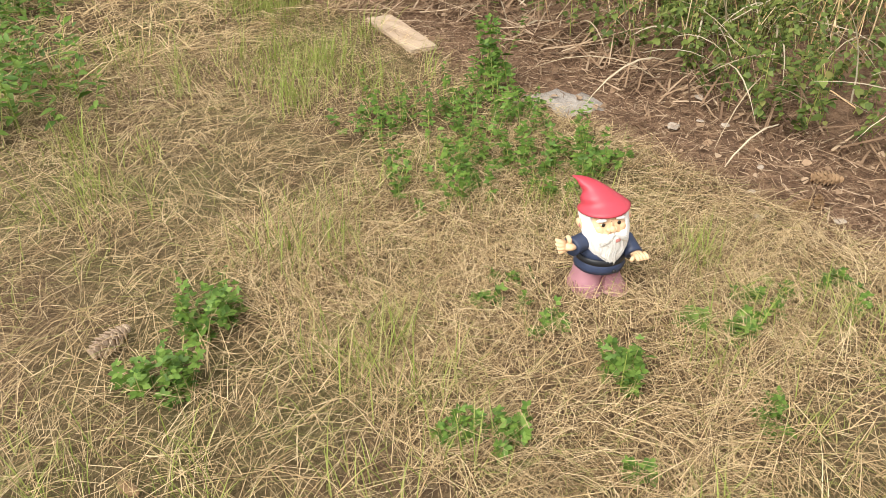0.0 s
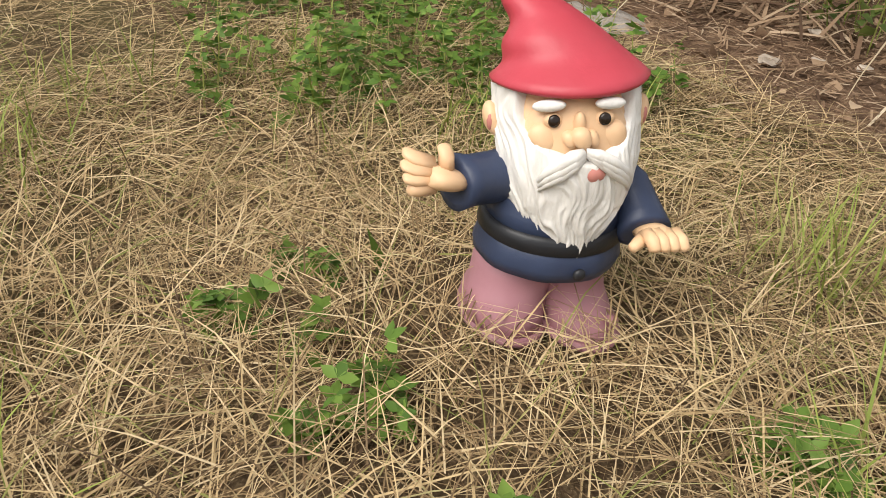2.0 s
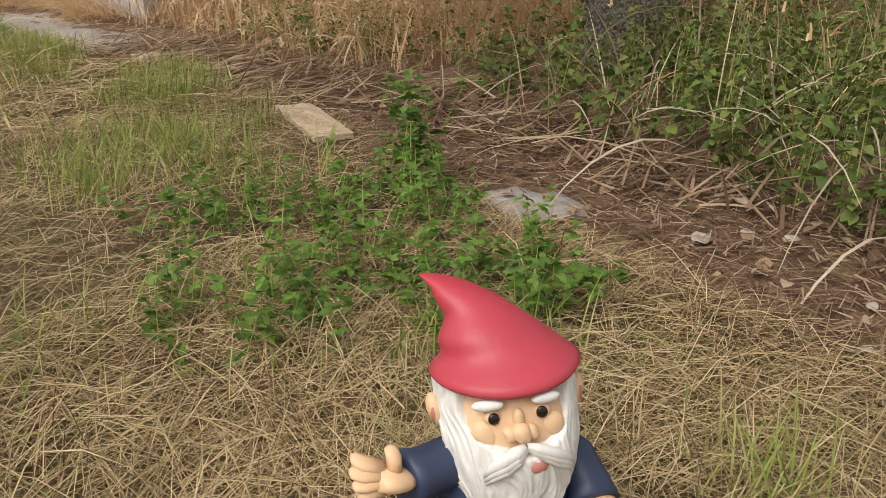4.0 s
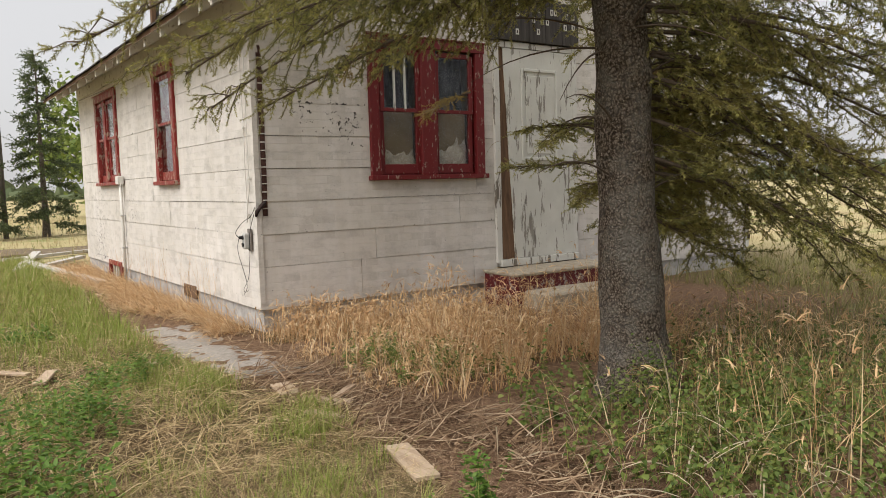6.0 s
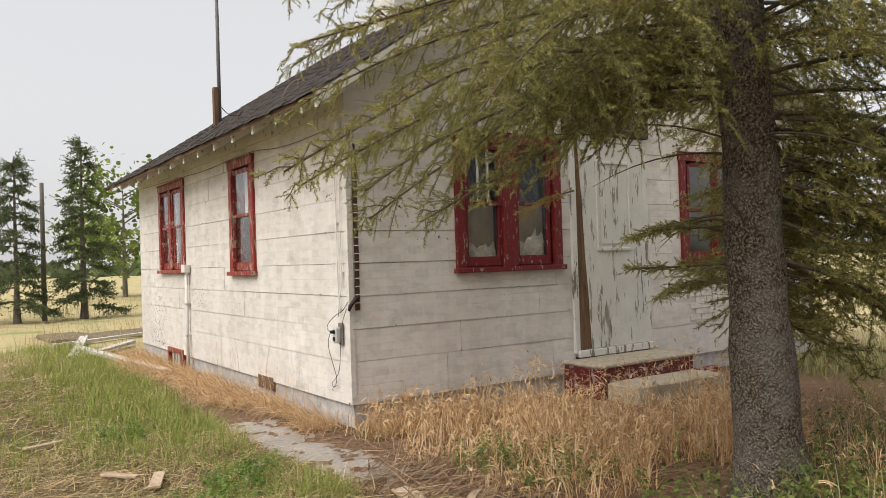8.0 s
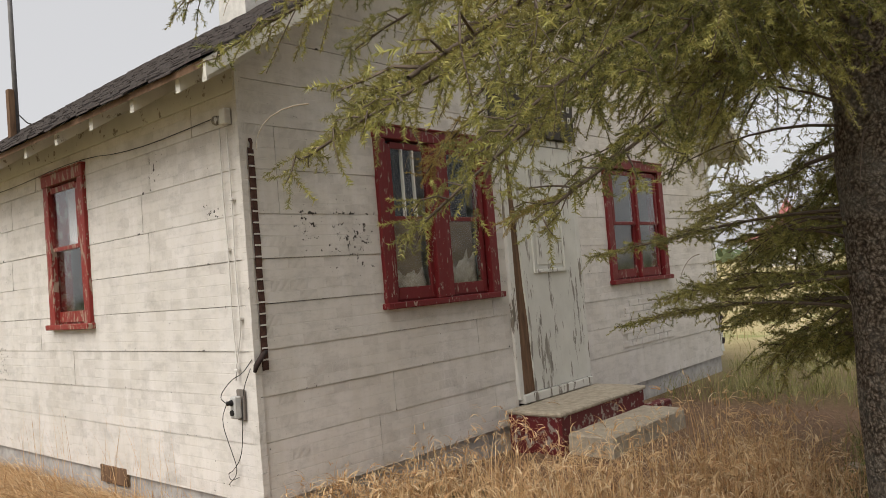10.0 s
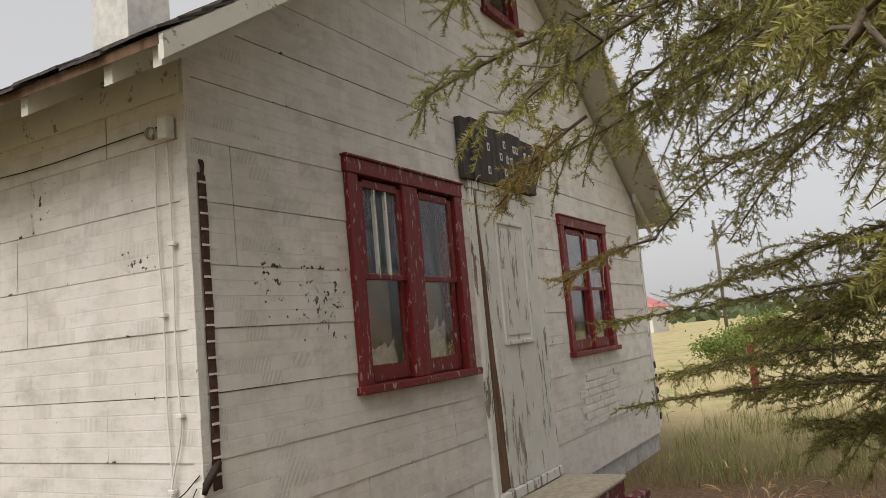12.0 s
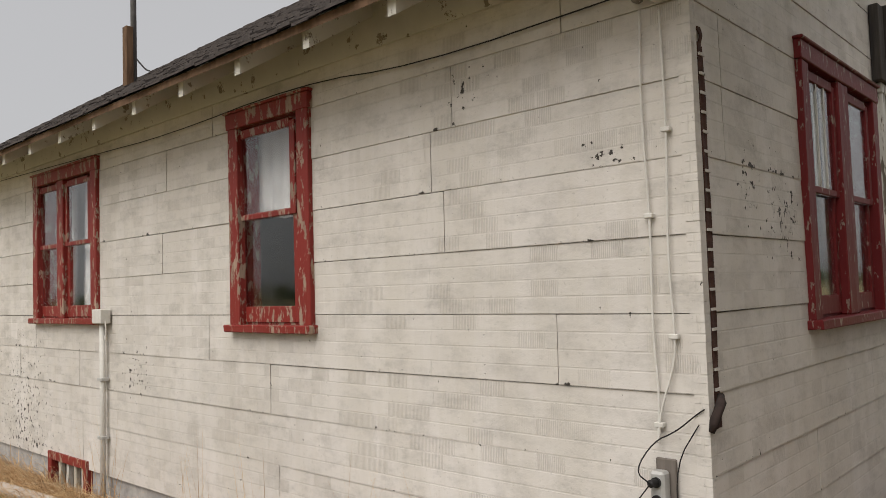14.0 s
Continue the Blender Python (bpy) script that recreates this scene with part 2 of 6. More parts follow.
COURSE, FIRST = 0.259, 0.265        # siding courses: height, and where the first begins
SIDING = siding_material()
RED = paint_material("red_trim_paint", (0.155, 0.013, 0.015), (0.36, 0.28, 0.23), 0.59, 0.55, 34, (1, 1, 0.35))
# brighter red for the west frames: the sunlight on them is put into the colour
RED_SUNLIT = paint_material("sunlit_red_trim_paint", (0.24, 0.026, 0.02), (0.40, 0.29, 0.22), 0.54, 0.5, 22, (1, 1, 0.35))
RED_STEP = paint_material("red_step_paint", (0.12, 0.014, 0.016), (0.36, 0.31, 0.27), 0.545, 0.6, 17, (1, 1, 1))
WHITE = paint_material("white_trim_paint", (0.66, 0.645, 0.60), (0.22, 0.19, 0.155), 0.54)
DOOR_WHITE = paint_material("door_paint", (0.64, 0.63, 0.58), (0.30, 0.275, 0.24), 0.565, 0.6, 15, (1, 1, 0.16))
RAFTER = paint_material("rafter_paint", (0.66, 0.635, 0.57), (0.30, 0.25, 0.20), 0.60, 0.7, 12, (1, 1, 1))
OLD_WOOD = plain_material("rotten_wood", (0.055, 0.03, 0.018), (0.20, 0.12, 0.07), 24, 0.9, 0.6, (1, 1, 0.15))
STRIP = plain_material("bare_brown_board", (0.03, 0.013, 0.010), (0.105, 0.052, 0.040), 40, 0.9, 0.5)
TAR = plain_material("tar_paper", (0.012, 0.01, 0.009), (0.05, 0.032, 0.028), 30, 0.9)
GREY_WALL = plain_material("foundation_concrete", (0.24, 0.23, 0.22), (0.50, 0.48, 0.46), 12, 0.92, 0.6)
CONCRETE = plain_material("step_concrete", (0.23, 0.195, 0.15), (0.46, 0.40, 0.31), 16, 0.92, 0.5)
SLAB = plain_material("path_concrete", (0.20, 0.175, 0.15), (0.42, 0.38, 0.335), 40, 0.95, 0.8, dist=0.008)
SHINGLE = plain_material("cedar_shingle", (0.022, 0.019, 0.019), (0.10, 0.084, 0.078), 30, 0.92, 0.6)
# plaster kept dark, so part of the rooms' dimness lies in its colour
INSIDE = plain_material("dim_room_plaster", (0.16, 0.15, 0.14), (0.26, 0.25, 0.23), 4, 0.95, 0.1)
CURTAIN = plain_material("curtain_cloth", (0.68, 0.67, 0.67), (0.86, 0.85, 0.85), 10, 0.95, 0.2)
DRAPE = plain_material("patterned_drape", (0.015, 0.018, 0.03), (0.15, 0.165, 0.20), 24, 0.95, 0.2, (1, 1, 0.5))
CARD = plain_material("brown_cardboard", (0.20, 0.15, 0.09), (0.32, 0.25, 0.16), 8, 0.95, 0.2)
PAPER = plain_material("torn_paper", (0.30, 0.26, 0.20), (0.66, 0.60, 0.50), 22, 0.95, 0.5)
GLASS = glass_material("window_glass", 1.5, 0.5)
# mirror weakened for W1, in place of the dark spruce reflected in it
WEAK_GLASS = glass_material("weak_mirror_window_glass", 1.28, 0.2)
BOARD_DARK = sign_wood()
PLATE = plain_material("number_plate_paint", (0.36, 0.35, 0.32), (0.68, 0.66, 0.61), 40, 0.6)
METAL = plain_material("galvanised_metal", (0.38, 0.38, 0.37), (0.58, 0.57, 0.55), 14, 0.5, 0.2, metal=0.35)
CABLE = plain_material("painted_cable", (0.56, 0.54, 0.50), (0.68, 0.66, 0.62), 30, 0.6, 0.2)
BLACK = plain_material("black_rubber", (0.008, 0.008, 0.008), (0.022, 0.02, 0.02), 30, 0.55, 0.2)
CHIMNEY = plain_material("chimney_render", (0.40, 0.39, 0.37), (0.63, 0.61, 0.58), 9, 0.9, 0.6)
PLANK = plain_material("pale_weathered_plank", (0.30, 0.21, 0.14), (0.56, 0.44, 0.32), 22, 0.9, 0.5, (1, 0.15, 1))
WHITE_PLANK = paint_material("whitewashed_plank_paint", (0.62, 0.58, 0.54), (0.35, 0.28, 0.22), 0.6, 0.8, 14, (1, 0.2, 1))
POST_RED = plain_material("red_post_paint", (0.11, 0.02, 0.016), (0.20, 0.04, 0.032), 12, 0.8)
POLE_WOOD = plain_material("pole_wood", (0.09, 0.075, 0.065), (0.19, 0.165, 0.145), 18, 0.9, 0.5, (1, 1, 0.1))
MAST = plain_material("mast_steel", (0.12, 0.12, 0.125), (0.22, 0.21, 0.21), 18, 0.6, 0.2)
CONE = plain_material("pine_cone_scale", (0.13, 0.075, 0.04), (0.40, 0.26, 0.14), 60, 0.8, 0.4)
STONE = plain_material("pale_stone", (0.27, 0.22, 0.17), (0.48, 0.41, 0.33), 30, 0.9, 0.5)
GROUND = ground_material()
BARK = bark_material()
TWIG = plain_material("twig_bark", (0.055, 0.04, 0.03), (0.14, 0.105, 0.078), 60, 0.9, 0.4)
NEEDLE = blade_material("spruce_needle", [(0.0, (0.09, 0.10, 0.038)), (0.4, (0.19, 0.195, 0.06)), (0.8, (0.29, 0.28, 0.085)), (0.96, (0.45, 0.40, 0.14)), (1.0, (0.46, 0.33, 0.16))], 0.5, patch=(0.34, 0.28, 0.085))
NEEDLE_YOUNG = blade_material("young_spruce_needle", [(0.0, (0.25, 0.25, 0.075)), (0.5, (0.41, 0.385, 0.115)), (1.0, (0.54, 0.475, 0.17))], 0.5)
DEAD_TWIG = plain_material("dead_twig_wood", (0.22, 0.18, 0.13), (0.46, 0.39, 0.29), 50, 0.9, 0.4)
STRAW = blade_material("dry_lawn_straw", [(0.0, (0.09, 0.055, 0.03)), (0.25, (0.36, 0.245, 0.125)), (0.6, (0.72, 0.54, 0.29)), (0.9, (0.88, 0.71, 0.44)), (0.94, (0.34, 0.33, 0.10)), (1.0, (0.26, 0.30, 0.08))], 0.65)
GRASS = blade_material("green_grass", [(0.0, (0.18, 0.23, 0.045)), (0.5, (0.30, 0.36, 0.075)), (0.8, (0.40, 0.43, 0.12)), (0.93, (0.42, 0.36, 0.16)), (1.0, (0.5, 0.4, 0.2))], 0.6)
TALL_DRY = blade_material("tall_dry_grass", [(0.0, (0.44, 0.26, 0.13)), (0.4, (0.66, 0.43, 0.22)), (0.75, (0.78, 0.57, 0.33)), (1.0, (0.84, 0.70, 0.48))], 0.7)
LEAF = blade_material("nettle_leaf", [(0.0, (0.07, 0.105, 0.025)), (0.5, (0.13, 0.18, 0.04)), (0.85, (0.20, 0.25, 0.06)), (1.0, (0.27, 0.25, 0.08))], 0.55)
CLOVER = blade_material("alfalfa_leaf", [(0.0, (0.07, 0.14, 0.025)), (0.5, (0.125, 0.22, 0.035)), (1.0, (0.21, 0.32, 0.06))], 0.5)
LITTER = blade_material("needle_litter", [(0.0, (0.10, 0.058, 0.036)), (0.4, (0.28, 0.18, 0.11)), (0.75, (0.46, 0.32, 0.20)), (1.0, (0.62, 0.48, 0.33))], 0.85)
NEEDLE_FAR = blade_material("distant_spruce_needle", [(0.0, (0.07, 0.095, 0.05)), (0.6, (0.12, 0.155, 0.07)), (1.0, (0.22, 0.24, 0.09))], 0.5)
NEEDLE_DRY = blade_material("dead_spruce_needle", [(0.0, (0.23, 0.16, 0.05)), (0.6, (0.38, 0.28, 0.09)), (1.0, (0.47, 0.39, 0.14))], 0.6)
FAR_LEAF = blade_material("poplar_leaf", [(0.0, (0.10, 0.15, 0.035)), (0.5, (0.20, 0.26, 0.06)), (1.0, (0.32, 0.38, 0.10))], 0.6)
HEDGE = blade_material("distant_leaf", [(0.0, (0.09, 0.12, 0.06)), (1.0, (0.18, 0.21, 0.11))], 0.9)
# barn roof red paled: the haze of distance is mixed into the colour
BARN_HAZED_RED = plain_material("hazed_barn_roof_paint", (0.42, 0.15, 0.15), (0.55, 0.22, 0.21), 0.8, 0.8, 0.1)
BARN_WALL = plain_material("barn_wall_paint", (0.55, 0.54, 0.52), (0.68, 0.67, 0.65), 1.0, 0.8, 0.1)


def gnome_paint(name, colour, shade, rough=0.45, grain=24.0, bump=0.25, stretch=(1, 1, 1)):
    n = Nodes(name, rough=rough, spec=0.4)
    c = n.mix(n.ramp(n.noise(grain, 5, 0.6, stretch), [(0.35, (0, 0, 0)), (0.7, (0.6, 0.6, 0.6))]), colour, shade)
    n.bump(n.noise(grain * 6, 4, 0.6, stretch), bump, 0.0012)
    return n.done(c)


G_HAT = gnome_paint("glazed_red_hat", (0.45, 0.05, 0.072), (0.36, 0.035, 0.05))
G_SKIN = gnome_paint("painted_skin", (0.70, 0.47, 0.28), (0.64, 0.40, 0.225))
G_BEARD = gnome_paint("painted_white_beard", (0.76, 0.74, 0.70), (0.52, 0.49, 0.45), 0.5, 60.0, 0.5, (1, 1, 0.35))
G_COAT = gnome_paint("painted_navy_coat", (0.032, 0.046, 0.092), (0.022, 0.03, 0.06))
G_BELT = gnome_paint("painted_black_belt", (0.012, 0.013, 0.016), (0.02, 0.02, 0.024))
G_PANTS = gnome_paint("painted_mauve_trousers", (0.36, 0.175, 0.20), (0.29, 0.13, 0.155))
G_EYE = gnome_paint("glossy_dark_eye", (0.02, 0.012, 0.008), (0.012, 0.008, 0.006), 0.15)
G_LIP = gnome_paint("painted_lip", (0.50, 0.20, 0.165), (0.45, 0.17, 0.14))


# ---- mesh helpers ----
def link_mesh(name, verts, faces, material, parent=None, smooth=False, label=""):
    me = bpy.data.meshes.new(name)
    me.from_pydata([tuple(v) for v in verts], [], faces)
    me.materials.append(material)
    if smooth:
        me.polygons.foreach_set("use_smooth", [True] * len(me.polygons))
    ob = new(name, me)
    if parent:
        ob.parent = parent
    return tagged(ob, label)


def part(name, bm, material, parent=None, label="", smooth=False):
    """One bmesh as one mesh object under its thing."""
    me = bpy.data.meshes.new(name)
    bmesh.ops.recalc_face_normals(bm, faces=bm.faces[:])
    bm.to_mesh(me)
    bm.free()
    for m in material if isinstance(material, (list, tuple)) else [material]:
        me.materials.append(m)
    if smooth:
        me.polygons.foreach_set("use_smooth", [True] * len(me.polygons))
    ob = new(name, me)
    if parent:
        ob.parent = parent
    return tagged(ob, label)


def thing(name, x=0, y=0, z=0, rz=0, label="", category="", group="", kind=""):
    ob = new(name)
    ob.matrix_basis = pose(x, y, z, 0, 0, rz)
    return tagged(ob, label, category, group, kind)


def box(bm, x0, x1, y0, y1, z0, z1, bevel=0.0, matrix=None):
    m = Matrix.LocRotScale(((x0 + x1) / 2, (y0 + y1) / 2, (z0 + z1) / 2), None, (x1 - x0, y1 - y0, z1 - z0))
    got = bmesh.ops.create_cube(bm, size=1, matrix=(matrix @ m) if matrix else m)
    if bevel:
        edges = list({e for v in got["verts"] for e in v.link_edges})
        bmesh.ops.bevel(bm, geom=edges, offset=bevel, segments=1, affect="EDGES", profile=0.5)
    return bm


def boxes(*rows, bevel=0.0):
    bm = bmesh.new()
    for r in rows:
        box(bm, *r, bevel=bevel)
    return bm


def rough_up(bm, amount, scale=6.0, cuts=0):
    """Worn, uneven edges."""
    if cuts:
        bmesh.ops.subdivide_edges(bm, edges=bm.edges[:], cuts=cuts, use_grid_fill=True)
    for v in bm.verts:
        v.co += noise.noise_vector(v.co * scale) * amount
    return bm


def tube(points, radii, sides=8, cap=True):
    """A bmesh tube along points."""
    bm = bmesh.new()
    rings = []
    pts = [Vector(p) for p in points]
    for i, p in enumerate(pts):
        d = (pts[min(i + 1, len(pts) - 1)] - pts[max(i - 1, 0)]).normalized()
        a = d.cross(Vector((0.13, 0.31, 0.94))).normalized()
        b = d.cross(a)
        r = radii[i] if isinstance(radii, (list, tuple)) else radii
        rings.append([bm.verts.new(p + (a * math.cos(k * math.tau / sides) + b * math.sin(k * math.tau / sides)) * r) for k in range(sides)])
    for r0, r1 in zip(rings, rings[1:]):
        for k in range(sides):
            bm.faces.new((r0[k], r0[(k + 1) % sides], r1[(k + 1) % sides], r1[k]))
    if cap:
        bm.faces.new(rings[0][::-1])
        bm.faces.new(rings[-1])
    return bm


def cut_poly(poly, a, b, c):
    """The part of a convex polygon where a*u + b*v <= c."""
    out = []
    for p, q in zip(poly, poly[1:] + poly[:1]):
        dp, dq = a * p[0] + b * p[1] - c, a * q[0] + b * q[1] - c
        if dp <= 0:
            out.append(p)
        if dp * dq < 0:
            k = dp / (dp - dq)
            out.append((p[0] + k * (q[0] - p[0]), p[1] + k * (q[1] - p[1])))
    return out


def minus(rect, holes):
    """A rectangle (u0, u1, v0, v1) less rectangular holes, as rectangles."""
    rects = [rect]
    for h0, h1, k0, k1 in holes:
        nxt = []
        for u0, u1, v0, v1 in rects:
            if h1 <= u0 or h0 >= u1 or k1 <= v0 or k0 >= v1:
                nxt.append((u0, u1, v0, v1))
                continue
            if h0 > u0:
                nxt.append((u0, h0, v0, v1))
            if h1 < u1:
                nxt.append((h1, u1, v0, v1))
            m0, m1 = max(u0, h0), min(u1, h1)
            if k0 > v0:
                nxt.append((m0, m1, v0, k0))
            if k1 < v1:
                nxt.append((m0, m1, k1, v1))
        rects = nxt
    return [r for r in rects if r[1] - r[0] > 0.006 and r[3] - r[2] > 0.006]


# ---- the house: plan and roof numbers ----
WIDE, LONG = 6.5, 6.85
PITCH, ROOF0 = 0.657, 2.821          # the roof's top is ROOF0 + PITCH * x on the west slope
RIDGE_X = WIDE / 2
RIDGE_Z = ROOF0 + PITCH * RIDGE_X
GABLE = [(-PITCH, 1, ROOF0 - 0.10), (PITCH, 1, ROOF0 - 0.10 + PITCH * WIDE)]

W1 = (1.03, 2.26, 1.195, 2.42)
W2 = (4.01, 5.23, 1.18, 2.385)
DOOR = (2.40, 3.47, 0.31, 2.45)
ATTIC = (2.93, 3.57, 3.85, 4.50)
S1 = (-2.71, -1.985, 1.215, 2.42)   # on the side wall u = -y
S2 = (-5.64, -4.44, 1.245, 2.43)
CELLAR = (-5.34, -4.66, 0.0, 0.235)

house = thing("house", label="abandoned white bungalow with red window frames and cedar roof", category="house")


def wall(name, matrix, length, holes, gable, label):
    """A wall core with panels of siding on it. Local: u along x, outside towards -y."""
    core = bmesh.new()
    top = 5.2 if gable else 2.76
    for u0, u1, v0, v1 in minus((0.016 if gable else 0.145, length - 0.016 if gable else length - 0.145, 0.20, top), holes):
        poly = [(u0, v0), (u1, v0), (u1, v1), (u0, v1)]
        for g in GABLE if gable else []:
            poly = cut_poly(poly, *g)
        if len(poly) > 2:
            f = core.faces.new([core.verts.new((u, 0.015, v)) for u, v in poly])
            ext = bmesh.ops.extrude_face_region(core, geom=[f])
            bmesh.ops.translate(core, vec=(0, 0.125, 0), verts=[g for g in ext["geom"] if isinstance(g, bmesh.types.BMVert)])
    ob = part(name, core, TAR, house, label)
    ob.matrix_basis = matrix
    rnd = random.Random(name)
    rows = int((top - FIRST) / COURSE) + 2
    for k in range(rows):
        z0 = FIRST + (k * COURSE if k else -0.075)
        z1 = FIRST + (k + 1) * COURSE - 0.0018
        u = -rnd.uniform(0.1, 1.0) if k else -0.3
        while u < length:
            step = rnd.choice((1.21, 2.42, 2.42)) if u + 2.5 < length - 0.3 else length - u + 0.004
            for r in minus((max(u, 0.0), min(u + step - 0.004, length), z0, min(z1, top)), holes):
                poly = [(r[0], r[2]), (r[1], r[2]), (r[1], r[3]), (r[0], r[3])]
                for g in GABLE if gable else []:
                    poly = cut_poly(poly, *g)
                if len(poly) < 3 or max(p[0] for p in poly) - min(p[0] for p in poly) < 0.01:
                    continue
                kick, low = rnd.uniform(0.002, 0.005), rnd.uniform(-0.0015, 0.0015)
                verts = [(a, -kick * (z1 - b) / COURSE + low * (a - r[0]), b + rnd.uniform(-0.0015, 0.0015)) for a, b in poly]
                m = len(verts)
                verts += [(a, 0.013, b) for a, b in poly]
                faces = [tuple(range(m))] + [(i, i + m, (i + 1) % m + m, (i + 1) % m) for i in range(m)]
                link_mesh("siding_panel", verts, faces, SIDING, ob)
            u += step
    return ob


FRONT_M = pose(0, 0, 0)
SIDE_M = pose(0, 0, 0, 0, 0, -90)    # u = -y, outside towards -x
wall("front_wall", FRONT_M, WIDE, [W1, W2, DOOR, ATTIC], True, "white gable wall of embossed panels, paint flaking")
wall("side_wall", SIDE_M @ pose(-LONG, 0, 0), LONG, [(LONG + a, LONG + b, c, d) for a, b, c, d in (S1, S2, CELLAR)], False, "white side wall of embossed panels")
part("back_wall", boxes((0.15, WIDE - 0.15, LONG - 0.14, LONG, 0.0, 2.76)), SIDING, house)
part("far_wall", boxes((WIDE - 0.14, WIDE, 0.15, LONG, 0.0, 2.76)), SIDING, house)
bm = bmesh.new()
poly = cut_poly(cut_poly([(0.0, 2.76), (WIDE, 2.76), (WIDE, 5.2), (0.0, 5.2)], *GABLE[0]), *GABLE[1])
f = bm.faces.new([bm.verts.new((u, LONG, v)) for u, v in poly])
ext = bmesh.ops.extrude_face_region(bm, geom=[f])
bmesh.ops.translate(bm, vec=(0, -0.12, 0), verts=[g for g in ext["geom"] if isinstance(g, bmesh.types.BMVert)])
part("back_gable", bm, SIDING, house)
part("floor", boxes((0.16, WIDE - 0.16, 0.16, LONG - 0.16, 0.30, 0.36)), OLD_WOOD, house)
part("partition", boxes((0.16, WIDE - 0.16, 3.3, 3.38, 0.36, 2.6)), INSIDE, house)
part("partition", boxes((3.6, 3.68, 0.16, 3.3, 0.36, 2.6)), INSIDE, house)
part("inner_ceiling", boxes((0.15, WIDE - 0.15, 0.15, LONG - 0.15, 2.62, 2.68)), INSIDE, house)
fm = boxes((0.02, WIDE - 0.02, 0.02, 0.2, -0.15, 0.20), (0.02, 0.2, 0.2, 4.66, -0.15, 0.20), (0.02, 0.2, 5.34, LONG, -0.15, 0.20))
part("foundation", rough_up(fm, 0.008, 5, 3), GREY_WALL, house, "cracked grey concrete foundation")

# corner boards of embossed brick pieces, and the strip where they came off
for k in range(38):
    z = 0.24 + k * 0.0647
    q = random.Random(k).uniform(-0.001, 0.001)
    bm = boxes((-0.012 + q, 0.0, -0.012, 0.036 + q, z, z + 0.0638), (0.0, 0.03 + q, -0.012, -0.004, z, z + 0.0638))
    part("corner_brick", bm, SIDING, house)
part("bare_strip", rough_up(boxes((0.046, 0.088, -0.009, -0.004, 0.93, 2.19), (0.06, 0.08, -0.009, -0.004, 2.19, 2.25)), 0.009, 30, 6), STRIP, house, "ragged strip of dark brown board where corner trim came off")
for k in range(19):
    z = 0.985 + k * 0.0647
    part("trim_remnant", boxes((0.046, 0.086, -0.014, -0.008, z, z + 0.009)), SIDING, house)
part("corner_trim", boxes((WIDE - 0.05, WIDE + 0.012, -0.016, -0.002, 0.24, 2.5)), WHITE, house)
for k in range(5):
    part("bare_strip", rough_up(boxes((WIDE - 0.03, WIDE + 0.03, -0.024, -0.014, 0.33 + k * 0.14, 0.40 + k * 0.14)), 0.012, 20, 3), TAR, house)


# ---- roof ----
def slope_point(x, y, lift=0.0):
    return (x, y, ROOF0 + PITCH * (x if x < RIDGE_X else WIDE - x) + lift)


Y0, Y1, EAVE = -0.36, 7.18, -0.42
for name, x0 in (("roof", EAVE), ("roof", WIDE - EAVE)):
    vs = [slope_point(x, y, d) for d in (-0.006, -0.045) for x, y in ((x0, Y0), (RIDGE_X, Y0), (RIDGE_X, Y1), (x0, Y1))]
    fs = [(0, 1, 2, 3), (7, 6, 5, 4), (0, 4, 5, 1), (1, 5, 6, 2), (2, 6, 7, 3), (3, 7, 4, 0)]
    roof = link_mesh(name, vs, fs, RAFTER, house, label="cedar shingle roof with flaking white underside")
    roof.data.materials.append(OLD_WOOD)
    roof.data.polygons[5].material_index = 1
    tilt = math.atan(PITCH)
    rnd = random.Random(5)
    far_v, far_f, made = [], [], 0
    rows = int((RIDGE_X - EAVE) / math.cos(tilt) / 0.125) + 1
    for r in range(rows):
        along = r * 0.125 - 0.03
        y = Y0 - 0.02
        while y < Y1:
            w = rnd.uniform(0.08, 0.2)
            l0 = along + rnd.uniform(-0.012, 0.012)
            l1 = min(l0 + 0.2, (RIDGE_X - EAVE) / math.cos(tilt))
            sx = 1 if x0 < 0 else -1
            up0, up1 = rnd.uniform(0.010, 0.024), 0.002
            ring = []
            for l, up in ((l0, up0), (l1, up1)):
                x = x0 + sx * l * math.cos(tilt)
                for yy in (y + 0.003, min(y + w, Y1 + 0.02)):
                    ring.append(slope_point(x, yy, up + rnd.uniform(0, 0.004)))
            lower = [(p[0], p[1], p[2] - 0.012) for p in ring]
            v = [ring[0], ring[1], ring[3], ring[2], lower[0], lower[1], lower[3], lower[2]]
            f = [(0, 1, 2, 3), (0, 4, 5, 1), (1, 5, 6, 2), (3, 7, 4, 0)]
            if x0 < 0 and r < 7 and made < 290 and y < 5.2:
                link_mesh("shingle", v, f, SHINGLE, roof)
                made += 1
            else:
                b = len(far_v)
                far_v += v
                far_f += [tuple(i + b for i in q) for q in f]
            y += w
    tagged(link_mesh("shingle_field", far_v, far_f, SHINGLE, roof), kind="stuff")
for x0, x1 in ((EAVE, RIDGE_X), (WIDE - EAVE, RIDGE_X)):
    vs = []
    for y in (Y0 - 0.022, Y0 + 0.005):
        for x, d in ((x0, -0.012), (x1, -0.012), (x1, -0.10), (x0, -0.10)):
            vs.append(slope_point(x, y, d))
    link_mesh("barge_board", vs, [(0, 1, 2, 3), (7, 6, 5, 4), (0, 4, 5, 1), (1, 5, 6, 2), (2, 6, 7, 3), (3, 7, 4, 0)], RAFTER, house, label="white gable edge board, paint flaking")
